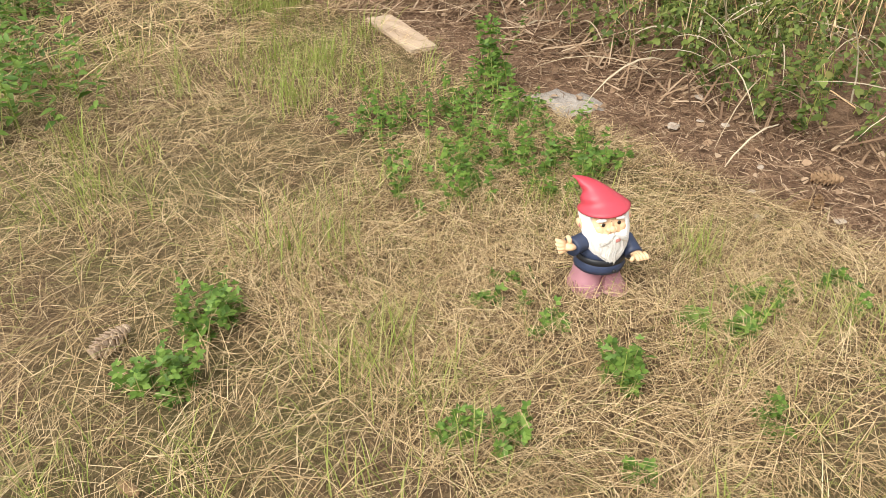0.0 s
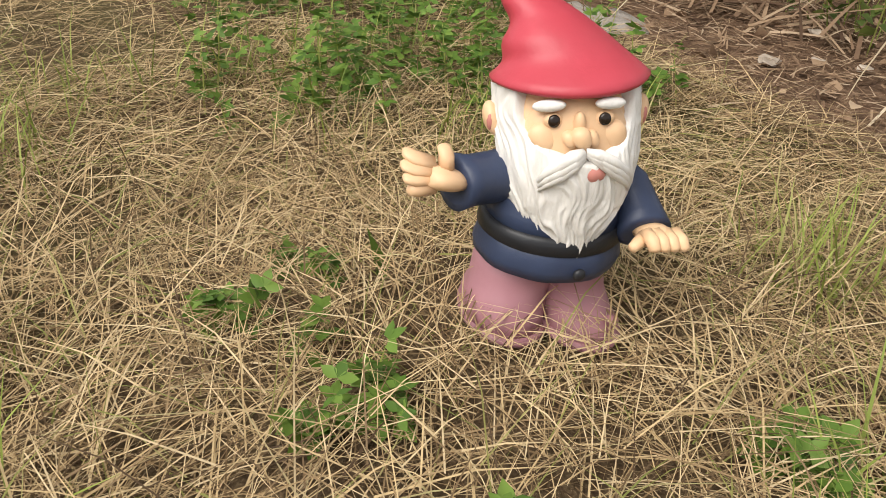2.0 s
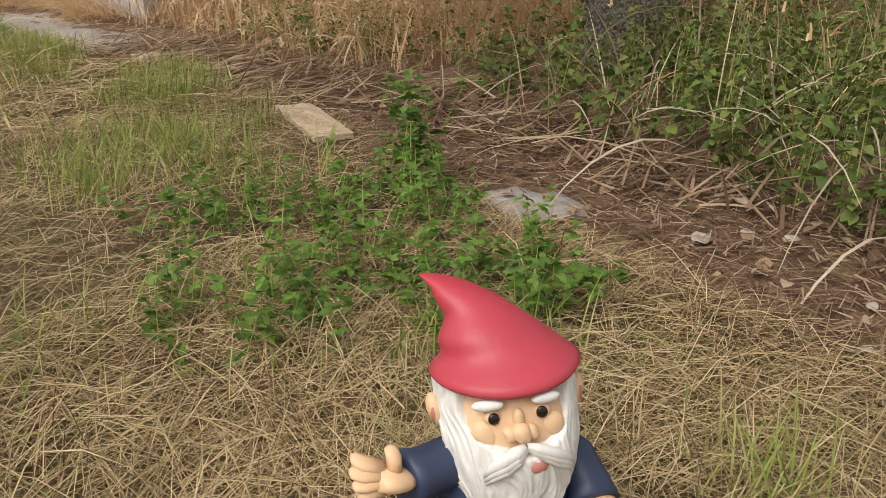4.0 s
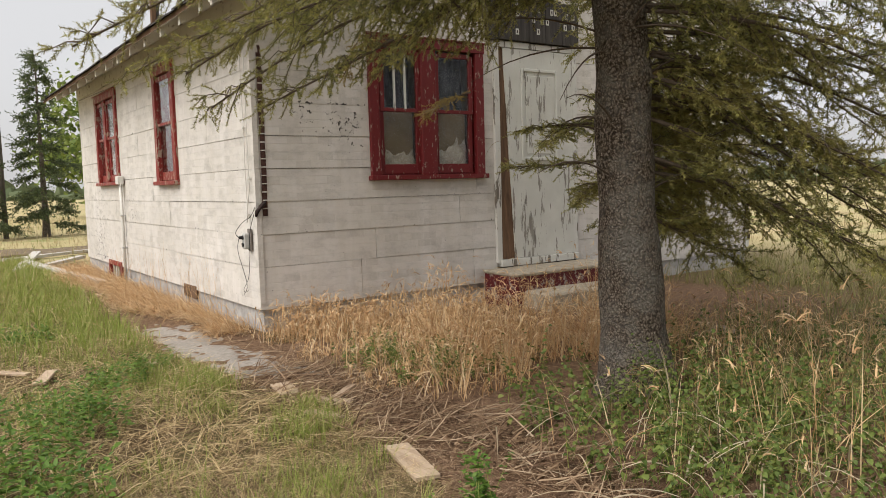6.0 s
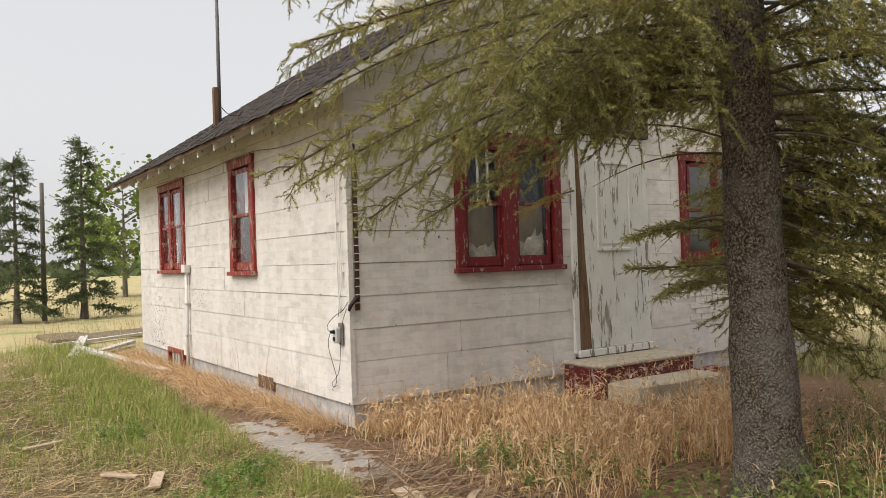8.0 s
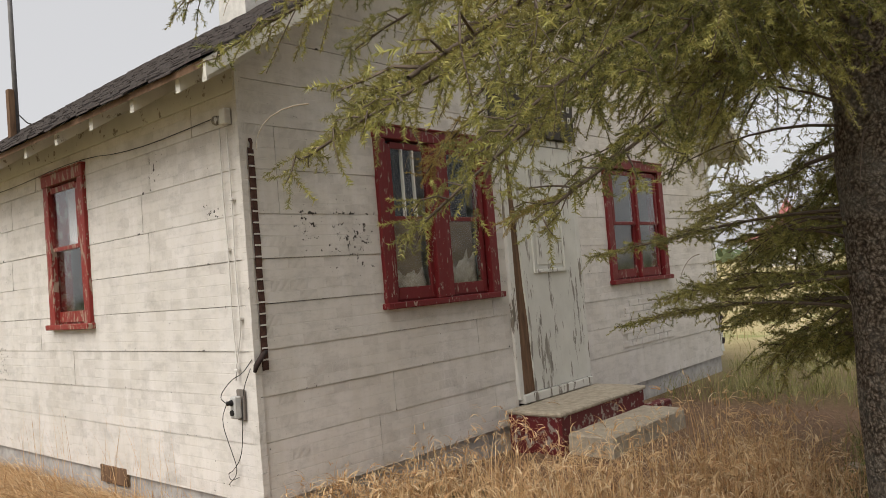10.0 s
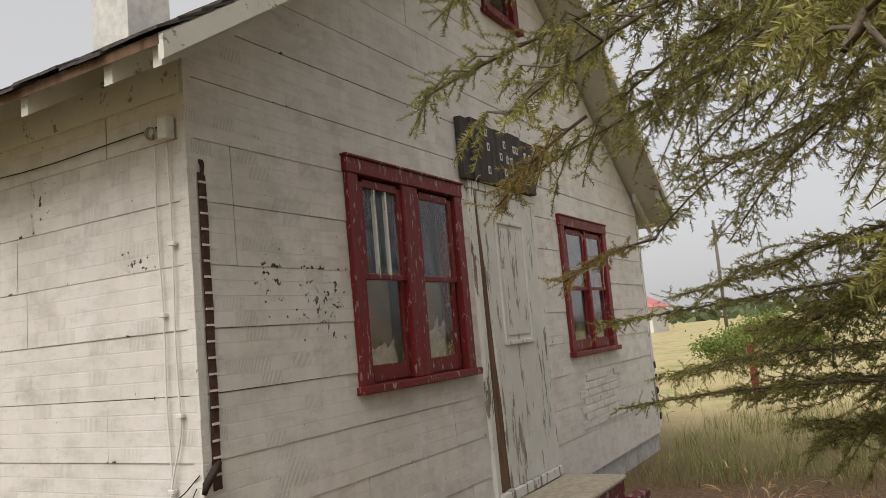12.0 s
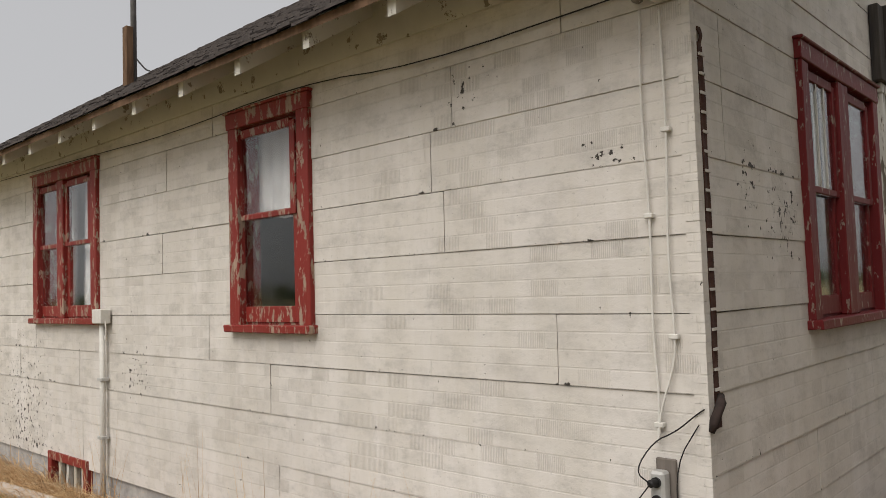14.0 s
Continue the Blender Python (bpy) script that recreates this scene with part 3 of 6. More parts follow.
for k in range(14):
    y = -0.33 if k == 0 else -0.09 + 0.527 * (k - 1) + (0.0 if k > 1 else 0.02)
    for x0, sx in ((-0.385, 1), (WIDE + 0.385, -1)):
        vs = []
        for yy in (y, y + 0.045):
            for dx, d in ((0, -0.05), (0.5, -0.05), (0.5, -0.15), (0.0, -0.125)):
                vs.append(slope_point(x0 + sx * dx, yy, d))
        link_mesh("rafter_tail", vs, [(0, 1, 2, 3), (7, 6, 5, 4), (0, 4, 5, 1), (1, 5, 6, 2), (2, 6, 7, 3), (3, 7, 4, 0)], RAFTER, house)
part("eave_blocking", boxes((-0.02, 0.015, 0.0, LONG, 2.52, 2.76)), RAFTER, house)
part("chimney", rough_up(boxes((2.86, 3.40, 3.9, 4.46, 4.5, 5.68), (2.82, 3.44, 3.86, 4.5, 5.62, 5.76)), 0.012, 4, 3), CHIMNEY, house, "stained whitewashed chimney")


# ---- windows and door ----
def window(place, W, glass, rail, red, muntins=0, name_label="", pane_glass=GLASS):
    """Timber window: casing, sill, sashes, panes. glass: (u0, u1) for each light, zg: bottom, top."""
    u0, u1, v0, v1 = W
    win = new("window")
    win.parent = house
    win.matrix_basis = place
    tagged(win, name_label)
    g0, g1 = v0 + 0.13, v1 - 0.145
    head = boxes((u0 - 0.012, u1 + 0.012, -0.034, 0.02, v1 - 0.085, v1), (u0 - 0.02, u1 + 0.02, -0.046, 0.02, v1, v1 + 0.014), bevel=0.004)
    part("frame_head", rough_up(head, 0.003, 14, 2), red, win)
    for a, b in ((u0, u0 + 0.095), (u1 - 0.095, u1)):
        part("frame_side", rough_up(boxes((a, b, -0.03, 0.02, v0 + 0.03, v1 - 0.085), bevel=0.004), 0.003, 14, 2), red, win)
    part("sill", rough_up(boxes((u0 - 0.02, u1 + 0.02, -0.062, 0.02, v0 - 0.008, v0 + 0.034), bevel=0.005), 0.004, 14, 2), red, win)
    part("reveal", boxes((u0, u0 + 0.06, 0.02, 0.14, v0, v1), (u1 - 0.06, u1, 0.02, 0.14, v0, v1), (u0 + 0.06, u1 - 0.06, 0.02, 0.14, v1 - 0.06, v1), (u0 + 0.06, u1 - 0.06, 0.02, 0.14, v0, v0 + 0.05)), red, win)
    for i in range(len(glass) - 1):
        a, b = glass[i][1] + 0.04, glass[i + 1][0] - 0.04
        part("mullion", rough_up(boxes((a, b, -0.026, 0.05, v0 + 0.034, v1 - 0.085), bevel=0.006), 0.004, 16, 2), red, win)
    for i, (a, b) in enumerate(glass):
        for nm, z0, z1, y in (("upper_sash", rail - 0.012, g1, -0.008), ("lower_sash", g0, rail + 0.012, 0.010)):
            bot = z0 - (0.0 if nm[0] == "u" else 0.085)
            s = boxes((a - 0.045, a, y, y + 0.03, bot, z1 + 0.03), (b, b + 0.045, y, y + 0.03, bot, z1 + 0.03),
                      (a, b, y, y + 0.03, z1 if nm[0] == "u" else z1 - 0.012, z1 + (0.045 if nm[0] == "u" else 0.012)),
                      (a, b, y, y + 0.03, bot, z0 + (0.03 if nm[0] == "u" else 0.0)), bevel=0.003)
            sash = part(nm, rough_up(s, 0.0015, 20), red, win)
            pane = part("pane", boxes((a - 0.004, b + 0.004, y + 0.009, y + 0.013, z0 - 0.004, z1 + 0.004)), pane_glass, sash)
            pane.visible_shadow = False
            if nm[0] == "u" and i == 0:
                for k in range(muntins):
                    x = a + (b - a) * (k + 1) / (muntins + 1)
                    part("muntin", boxes((x - 0.007, x + 0.007, y + 0.004, y + 0.026, z0, z1)), WHITE, sash)
    return win


window(FRONT_M, W1, [(1.185, 1.515), (1.76, 2.10)], 1.79, RED, 2, "red double window, lower panes backed with torn paper", WEAK_GLASS)
window(FRONT_M, W2, [(4.19, 4.57), (4.69, 5.06)], 1.76, RED, 0, "red double window reflecting the sky")
window(SIDE_M, S1, [(-2.63, -2.165)], 1.83, RED_SUNLIT, 0, "single red sash window with pale curtain")
window(SIDE_M, S2, [(-5.55, -5.20), (-5.0, -4.63)], 1.84, RED_SUNLIT, 0, "red double window with curtains")
window(FRONT_M, ATTIC, [(3.06, 3.44)], 4.15, RED, 0, "small red attic window")

cellar = new("cellar_window")
cellar.parent = house
cellar.matrix_basis = SIDE_M
tagged(cellar, "low red barred cellar window")
part("frame", rough_up(boxes((-5.36, -5.29, -0.02, 0.1, -0.05, 0.25), (-4.71, -4.64, -0.02, 0.1, -0.05, 0.25), (-5.29, -4.71, -0.02, 0.1, 0.19, 0.25)), 0.004, 12, 2), RED_SUNLIT, cellar)
for k in range(4):
    x = -5.2 + k * 0.14
    part("bar", boxes((x, x + 0.05, 0.0, 0.03, -0.05, 0.19)), WHITE if k % 2 else PAPER, cellar)
part("shutter", boxes((-5.29, -4.71, 0.05, 0.07, -0.05, 0.19)), TAR, cellar)
part("vent", rough_up(boxes((-0.012, 0.015, 1.62, 2.02, 0.10, 0.225), bevel=0.006), 0.006, 12, 2), OLD_WOOD, house, "rusty broken foundation vent")


def drape(name, u0, u1, z0, z1, y, folds, amp, material, place, parent, skew=0.0):
    cols, rows = folds * 8, 10
    vs, fs = [], []
    for j in range(rows + 1):
        for i in range(cols + 1):
            s, t = i / cols, j / rows
            pull = 1 - skew * (1 - t)
            vs.append((u0 + (u1 - u0) * s * pull, y + amp * math.sin(s * folds * math.tau + 1.3 * t) * (0.6 + 0.4 * (1 - t)), z0 + (z1 - z0) * t + 0.02 * math.sin(s * 9) * (1 - t)))
    for j in range(rows):
        for i in range(cols):
            a = j * (cols + 1) + i
            fs.append((a, a + 1, a + cols + 2, a + cols + 1))
    ob = link_mesh(name, vs, fs, material, parent, True)
    mod = ob.modifiers.new("cloth", "SOLIDIFY")
    mod.thickness = 0.002
    ob.matrix_basis = place
    return ob


def torn_sheet(name, u0, u1, z0, z1, y, seed, material, place):
    """A crumpled sheet with a ragged upper edge."""
    rnd = random.Random(seed)
    cols, rows = 14, 12
    tops = [z0 + (z1 - z0) * (0.55 + 0.45 * abs(noise.noise(Vector((i * 0.35, seed, 0))) * 1.6)) for i in range(cols + 1)]
    vs, fs = [], []
    for j in range(rows + 1):
        for i in range(cols + 1):
            u = u0 + (u1 - u0) * i / cols
            z = z0 + (min(tops[i], z1) - z0) * j / rows
            vs.append((u + rnd.uniform(-0.004, 0.004), y + 0.018 * noise.noise(Vector((u * 11, z * 11, seed))), z))
    for j in range(rows):
        for i in range(cols):
            a = j * (cols + 1) + i
            fs.append((a, a + 1, a + cols + 2, a + cols + 1))
    ob = link_mesh(name, vs, fs, material, None, True)
    ob.modifiers.new("sheet", "SOLIDIFY").thickness = 0.002
    ob.matrix_basis = place
    return ob


for a, b, sd in ((1.14, 1.55, 3), (1.72, 2.14, 8)):
    tagged(part("cardboard_sheet", boxes((a, b, 0.125, 0.13, 1.27, 1.80)), CARD), "brown cardboard propped behind the lower window pane", "cardboard")
    tagged(torn_sheet("torn_paper", a, b, 1.27, 1.50 if sd == 3 else 1.58, 0.10, sd, PAPER, FRONT_M), "torn pale paper stuck behind the lower pane", "paper")
    tagged(drape("curtain", a, b, 1.78, 2.38, 0.16, 5, 0.02, DRAPE, FRONT_M, None), "blue-grey patterned curtain behind the window", "curtain", "window curtains")
tagged(drape("curtain", -2.66, -2.14, 1.84, 2.38, 0.13, 5, 0.014, CURTAIN, SIDE_M, None, 0.0), "thin pale curtain over the upper sash", "curtain", "window curtains")
tagged(drape("curtain", -2.14, -2.36, 1.25, 1.9, 0.16, 3, 0.02, CURTAIN, SIDE_M, None, 0.5), "pale curtain drawn to one side", "curtain", "window curtains")
for a, b in ((-5.57, -5.16), (-5.03, -4.60)):
    tagged(drape("curtain", a, b, 1.3, 2.38, 0.13, 4, 0.016, CURTAIN, SIDE_M, None), "pale lace curtain behind the window", "curtain", "window curtains")

door = new("door")
door.parent = house
tagged(door, "weathered white wooden door with one raised panel, shut")
part("casing", rough_up(boxes((2.385, 2.45, -0.03, 0.02, 0.36, 2.46), (3.405, 3.475, -0.028, 0.02, 0.36, 2.46), bevel=0.004), 0.006, 9, 3), WHITE, door, "split and flaking white door casing")
part("lintel", rough_up(boxes((2.37, 3.49, -0.035, 0.02, 2.42, 2.475), bevel=0.004), 0.003, 9, 2), WHITE, door)
part("rotten_jamb", rough_up(boxes((2.45, 2.62, -0.016, 0.03, 0.40, 2.42)), 0.010, 14, 6), OLD_WOOD, door, "dark rotten jamb beside the door")
part("jamb_liner", boxes((2.40, 2.46, 0.02, 0.14, 0.36, 2.45), (3.42, 3.47, 0.02, 0.14, 0.36, 2.45), (2.46, 3.42, 0.02, 0.14, 2.42, 2.45)), OLD_WOOD, door)
leaf = bmesh.new()
vs = [(2.615, 0.40), (3.41, 0.40), (3.41, 2.415), (2.50, 2.415)]
f = leaf.faces.new([leaf.verts.new((u, -0.028, v)) for u, v in vs])
ext = bmesh.ops.extrude_face_region(leaf, geom=[f])
bmesh.ops.translate(leaf, vec=(0, 0.05, 0), verts=[g for g in ext["geom"] if isinstance(g, bmesh.types.BMVert)])
part("leaf", leaf, DOOR_WHITE, door)
part("panel_moulding", boxes((2.715, 2.745, -0.042, -0.025, 1.345, 2.235), (3.17, 3.20, -0.042, -0.025, 1.345, 2.235), (2.745, 3.17, -0.042, -0.025, 2.205, 2.235), (2.745, 3.17, -0.048, -0.025, 1.345, 1.375), bevel=0.004), DOOR_WHITE, door)
part("panel", boxes((2.78, 3.14, -0.036, -0.025, 1.41, 2.17), bevel=0.005), DOOR_WHITE, door)
part("threshold", rough_up(boxes((2.42, 3.46, -0.05, 0.10, 0.325, 0.395), bevel=0.005), 0.005, 9, 3), WHITE, door, "worn wooden threshold")


# ---- ground ----
WEST = [(-9, -0.9), (-6, -0.85), (-4.6, -0.8), (-3.6, -0.77), (-2.8, -0.62), (-2.2, -0.56), (-1.3, -0.75), (-0.2, -0.87), (1.6, -0.82), (4, -0.62), (8.5, -0.55)]
EAST = [(-9, -0.3), (-4.63, -0.42), (-4.33, -0.35), (-4.0, -0.24), (-3.6, -0.2), (-2.8, -0.1), (-2.3, -0.25), (-1.3, -0.15), (0, 0.0), (8.5, 0.0)]


def along(table, y):
    return float(np.interp(y, [a for a, _ in table], [b for _, b in table]))


def ground_z(x, y):
    """The lie of the land: small bumps, a shallow hollow where the path runs."""
    z = 0.018 * noise.noise(Vector((x * 1.3, y * 1.3, 0.0))) + 0.008 * noise.noise(Vector((x * 5, y * 5, 3.0)))
    return z + 0.042 * math.exp(-((x + 1.352) ** 2 + (y + 4.645) ** 2) / 0.035)


def spread(limit, near, step, lo, hi):
    """Coordinates: even between lo and hi, then in growing strides to the limit."""
    mid = list(np.arange(lo, hi + 1e-6, step))
    out, d = [], step
    x = hi
    while x < limit:
        d *= 1.35
        x += d
        out.append(x)
    back, d, x = [], step, lo
    while x > -limit:
        d *= 1.35
        x -= d
        back.append(x)
    return back[::-1] + mid + out


gx, gy = spread(1500, 0, 0.05, -3.4, 1.6), spread(1500, 0, 0.05, -6.2, 2.0)
gv, lit, fld = [], [], []
for y in gy:
    for x in gx:
        gv.append((x, y, ground_z(x, y)))
        w, e = along(WEST, y), along(EAST, y)
        n1 = 0.09 * noise.noise(Vector((x * 6, y * 6, 9)))
        inside = min(x - w + n1, 1.0)
        reach = 1.9 * min(1.0, max(0.0, (-0.4 - y) / 0.3)) * min(1.0, max(0.0, (y + 5.4) / 1.5))
        inside = min(inside, (e + reach) - x + n1)
        if 1.2 < x < 5.4 and -2.5 < y < 0.1:
            inside = max(inside, min(x - 1.3, 5.2 - x, y + 2.4) + n1)
        lit.append(min(max(inside / 0.08, 0.0), 1.0) * min(1.0, max(0.0, (y + 6.0) / 1.0)) if y < 8.5 else 0.0)
        fld.append(min(max((math.hypot(x + 1, y + 2) - 7.0) / 4.0, 0.0), 1.0))
nx = len(gx)
gf = [(j * nx + i, j * nx + i + 1, (j + 1) * nx + i + 1, (j + 1) * nx + i) for j in range(len(gy) - 1) for i in range(nx - 1)]
ground = link_mesh("ground", gv, gf, GROUND, None, True)
tagged(ground, "dry lawn and needle litter running out into a prairie field", "ground", kind="structure")
for nm, vals in (("litter", lit), ("field", fld)):
    ground.data.attributes.new(nm, "FLOAT", "POINT").data.foreach_set("value", vals)


def slab(name, cx, cy, half_x, half_y, seed, label):
    """A thin worn piece of concrete path with a broken outline."""
    bm = bmesh.new()
    nx_, ny_ = max(8, int(half_x * 50)), max(8, int(half_y * 50))
    grid = {}
    for j in range(ny_ + 1):
        for i in range(nx_ + 1):
            s, t = 2 * i / nx_ - 1, 2 * j / ny_ - 1
            x, y = cx + s * half_x + (along(WEST, cy + t * half_y) - along(WEST, cy)), cy + t * half_y
            edge = 1 - max(abs(s), abs(t)) ** 2
            edge += -0.25 + 0.9 * noise.noise(Vector((x * 6, y * 6, seed))) + 0.7 * noise.noise(Vector((x * 19, y * 19, seed)))
            z = max(min(0.010, 0.05 * edge - 0.012), -0.06) + 0.002 * noise.noise(Vector((x * 30, y * 30, 1)))
            grid[i, j] = bm.verts.new((x, y, z + ground_z(x, y)))
    for j in range(ny_):
        for i in range(nx_):
            bm.faces.new((grid[i, j], grid[i + 1, j], grid[i + 1, j + 1], grid[i, j + 1]))
    return tagged(part(name, bm, SLAB, None, label, True), label, "path", kind="structure")


slab("path", -0.57, -0.25, 0.27, 1.45, 1, "worn grey concrete path half buried in litter")
slab("path", -0.64, -3.95, 0.13, 0.16, 7, "bare patch of old concrete path")


# ---- vegetation tools ----
def soup(name, verts, tris, materials, parent=None, slots=None, smooth=False):
    """A large mesh from arrays: verts (n, 3), tris (m, 3)."""
    verts, tris = np.asarray(verts, dtype=np.float32), np.asarray(tris, dtype=np.int32)
    me = bpy.data.meshes.new(name)
    me.vertices.add(len(verts))
    me.vertices.foreach_set("co", verts.ravel())
    me.loops.add(tris.size)
    me.loops.foreach_set("vertex_index", tris.ravel())
    me.polygons.add(len(tris))
    me.polygons.foreach_set("loop_start", np.arange(0, tris.size, 3, dtype=np.int32))
    for m in materials:
        me.materials.append(m)
    if slots is not None:
        me.polygons.foreach_set("material_index", np.asarray(slots, dtype=np.int32))
    if smooth:
        me.polygons.foreach_set("use_smooth", np.ones(len(tris), dtype=bool))
    me.update(calc_edges=True)
    me.validate()
    ob = new(name, me)
    if parent:
        ob.parent = parent
    return ob


def lie(x, y):
    """Heights of the ground for arrays of places."""
    return np.array([ground_z(a, b) for a, b in zip(x, y)])


def blades(base, heading, length, rise, droop, width, segs=3):
    """Ribbons that start at base (n, 3), go off at a heading, rise at an angle and bend over. Returns verts, tris."""
    n = len(base)
    s = np.linspace(0, 1, segs + 1)[None, :]
    ang = rise[:, None] - droop[:, None] * s
    step = (length / segs)[:, None]
    dh = np.cumsum(np.concatenate([np.zeros((n, 1)), np.cos(ang[:, :-1]) * step], 1), 1)
    dz = np.cumsum(np.concatenate([np.zeros((n, 1)), np.sin(ang[:, :-1]) * step], 1), 1)
    hx, hy = np.cos(heading)[:, None], np.sin(heading)[:, None]
    px, py, pz = base[:, :1] + hx * dh, base[:, 1:2] + hy * dh, base[:, 2:3] + dz
    w = width[:, None] * (1 - s ** 2 * 0.92) * 0.5
    twist = np.linspace(-0.6, 0.6, n)[np.random.RandomState(n).permutation(n)][:, None]
    ox, oy, oz = -hy * w * np.cos(twist), hx * w * np.cos(twist), w * np.sin(twist)
    a = np.stack([px + ox, py + oy, pz + oz], -1)
    b = np.stack([px - ox, py - oy, pz - oz], -1)
    v = np.stack([a, b], 2).reshape(n, (segs + 1) * 2, 3)
    one = []
    for k in range(segs):
        i = 2 * k
        one += [(i, i + 1, i + 3), (i, i + 3, i + 2)]
    t = np.array(one)[None] + (np.arange(n) * (segs + 1) * 2)[:, None, None]
    return v.reshape(-1, 3), t.reshape(-1, 3)


def join(pieces):
    vs, ts, k = [], [], 0
    for v, t in pieces:
        vs.append(v)
        ts.append(t + k)
        k += len(v)
    return np.concatenate(vs), np.concatenate(ts)


def stamp(template_v, template_t, mats):
    """One copy of a small template for each 3x4 matrix in mats (n, 3, 4)."""
    v = np.einsum("nij,kj->nki", mats[:, :, :3], template_v) + mats[:, None, :, 3]
    t = template_t[None] + (np.arange(len(mats)) * len(template_v))[:, None, None]
    return v.reshape(-1, 3), t.reshape(-1, 3)


def frames_from(place, yaw, pitch, roll, size):
    """Matrices (n, 3, 4) that aim a template's +x along yaw and pitch."""
    cy, sy, cp, sp, cr, sr = np.cos(yaw), np.sin(yaw), np.cos(pitch), np.sin(pitch), np.cos(roll), np.sin(roll)
    x = np.stack([cy * cp, sy * cp, sp], -1)
    y0 = np.stack([-sy, cy, np.zeros_like(sy)], -1)
    z0 = np.cross(x, y0)
    y = y0 * cr[:, None] + z0 * sr[:, None]
    z = np.cross(x, y)
    m = np.stack([x, y, z], -1) * size[:, None, None]
    return np.concatenate([m, place[:, :, None]], -1)


def leaf_template(wide=0.32, fold=0.1, droop=0.12):
    v = np.array([(0, 0, 0), (0.3, wide, fold), (0.62, wide * 0.85, fold * 0.7 - droop * 0.4), (1, 0, -droop), (0.62, -wide * 0.85, fold * 0.7 - droop * 0.4), (0.3, -wide, fold), (0.5, 0, -0.02)])
    t = np.array([(0, 6, 1), (1, 6, 2), (2, 6, 3), (3, 6, 4), (4, 6, 5), (5, 6, 0)])
    return v, t


def field_of(rs, n, x0, x1, y0, y1, keep):
    """n random places in a rectangle for which keep(x, y) says yes."""
    out = np.zeros((0, 2))
    while len(out) < n:
        p = rs.uniform((x0, y0), (x1, y1), (n, 2))
        out = np.concatenate([out, p[keep(p[:, 0], p[:, 1])]])
    return out[:n]


def west_of(x, y, off=0.0):
    return x < np.interp(y, [a for a, _ in WEST], [b for _, b in WEST]) + off


def lumpy(x, y, f, seed):
    return np.array([noise.noise(Vector((a * f, b * f, seed))) for a, b in zip(x, y)])


# ---- lawn ----
rs = np.random.RandomState(11)
GNOME = (-1.352, -4.645)


def off_gnome(x, y):
    return (np.abs(x - GNOME[0]) > 0.06) | (np.abs(y - GNOME[1]) > 0.055)


def straw_bed(n, x0, x1, y0, y1, seed, long=(0.05, 0.19), width=(0.0010, 0.0022)):
    r = np.random.RandomState(seed)
    p = field_of(r, n, x0, x1, y0, y1, lambda x, y: west_of(x, y, 0.05) & off_gnome(x, y))
    lay = lumpy(p[:, 0], p[:, 1], 1.9, 4.0) * 4.5 + lumpy(p[:, 0], p[:, 1], 6.0, 8.0) * 2.0
    heading = lay * 0.7 + r.normal(0, 1.25, n)
    z = lie(p[:, 0], p[:, 1]) + r.uniform(0.002, 0.034, n)
    rise = np.abs(r.normal(0.12, 0.22, n))
    return blades(np.column_stack([p, z]), heading, r.uniform(*long, n), rise, rise * 1.2 + r.uniform(0, 0.5, n), r.uniform(*width, n), 2)


v, t = join([straw_bed(44000, -2.9, -0.6, -5.6, -2.6, 1, (0.04, 0.15), (0.0007, 0.0016)), straw_bed(18000, -1.9, -0.75, -5.1, -3.9, 5, (0.03, 0.13), (0.0006, 0.0013)), straw_bed(9000, -3.6, -0.6, -7.0, -5.0, 2),
             straw_bed(16000, -3.4, -0.55, -2.8, 0.6, 3, (0.1, 0.28), (0.002, 0.004)), straw_bed(9000, -4.2, -0.5, 0.4, 8, 4, (0.12, 0.34), (0.004, 0.007))])
tagged(soup("lawn_straw", v, t, [STRAW]), "matted dry yellow straw of an unmown lawn", "dry grass", kind="stuff")


def tufts(centres, per, spread_, height, seed, width=(0.0022, 0.004), keep=None, segs=3):
    r = np.random.RandomState(seed)
    c = np.repeat(np.asarray(centres), per, 0)
    p = c[:, :2] + r.normal(0, spread_, (len(c), 2))
    if keep is not None:
        ok = keep(p[:, 0], p[:, 1])
        p = p[ok]
    n = len(p)
    z = lie(p[:, 0], p[:, 1])
    rise = r.normal(1.25, 0.18, n)
    return blades(np.column_stack([p, z]), r.uniform(0, math.tau, n), r.uniform(*height, n), rise, r.uniform(0.2, 1.3, n), r.uniform(*width, n), segs)


edge_y = rs.uniform(-3.5, 1.2, 900)
edge = np.column_stack([np.interp(edge_y, [a for a, _ in WEST], [b for _, b in WEST]) - np.abs(rs.normal(0.18, 0.22, 900)), edge_y])
lawn_c = field_of(rs, 900, -3.4, -0.7, -3.7, 7.5, lambda x, y: west_of(x, y, -0.05) & (lumpy(x, y, 1.1, 2.0) > -0.02))
green_near = field_of(rs, 130, -2.8, -0.9, -5.5, -3.4, lambda x, y: west_of(x, y, -0.1) & off_gnome(x, y) & (lumpy(x, y, 2.3, 5.0) > 0.05))
long_edge_y = rs.uniform(0.0, 9.0, 700)
long_edge = np.column_stack([np.interp(long_edge_y, [a for a, _ in WEST], [b for _, b in WEST]) - np.abs(rs.normal(0.45, 0.4, 700)), long_edge_y])
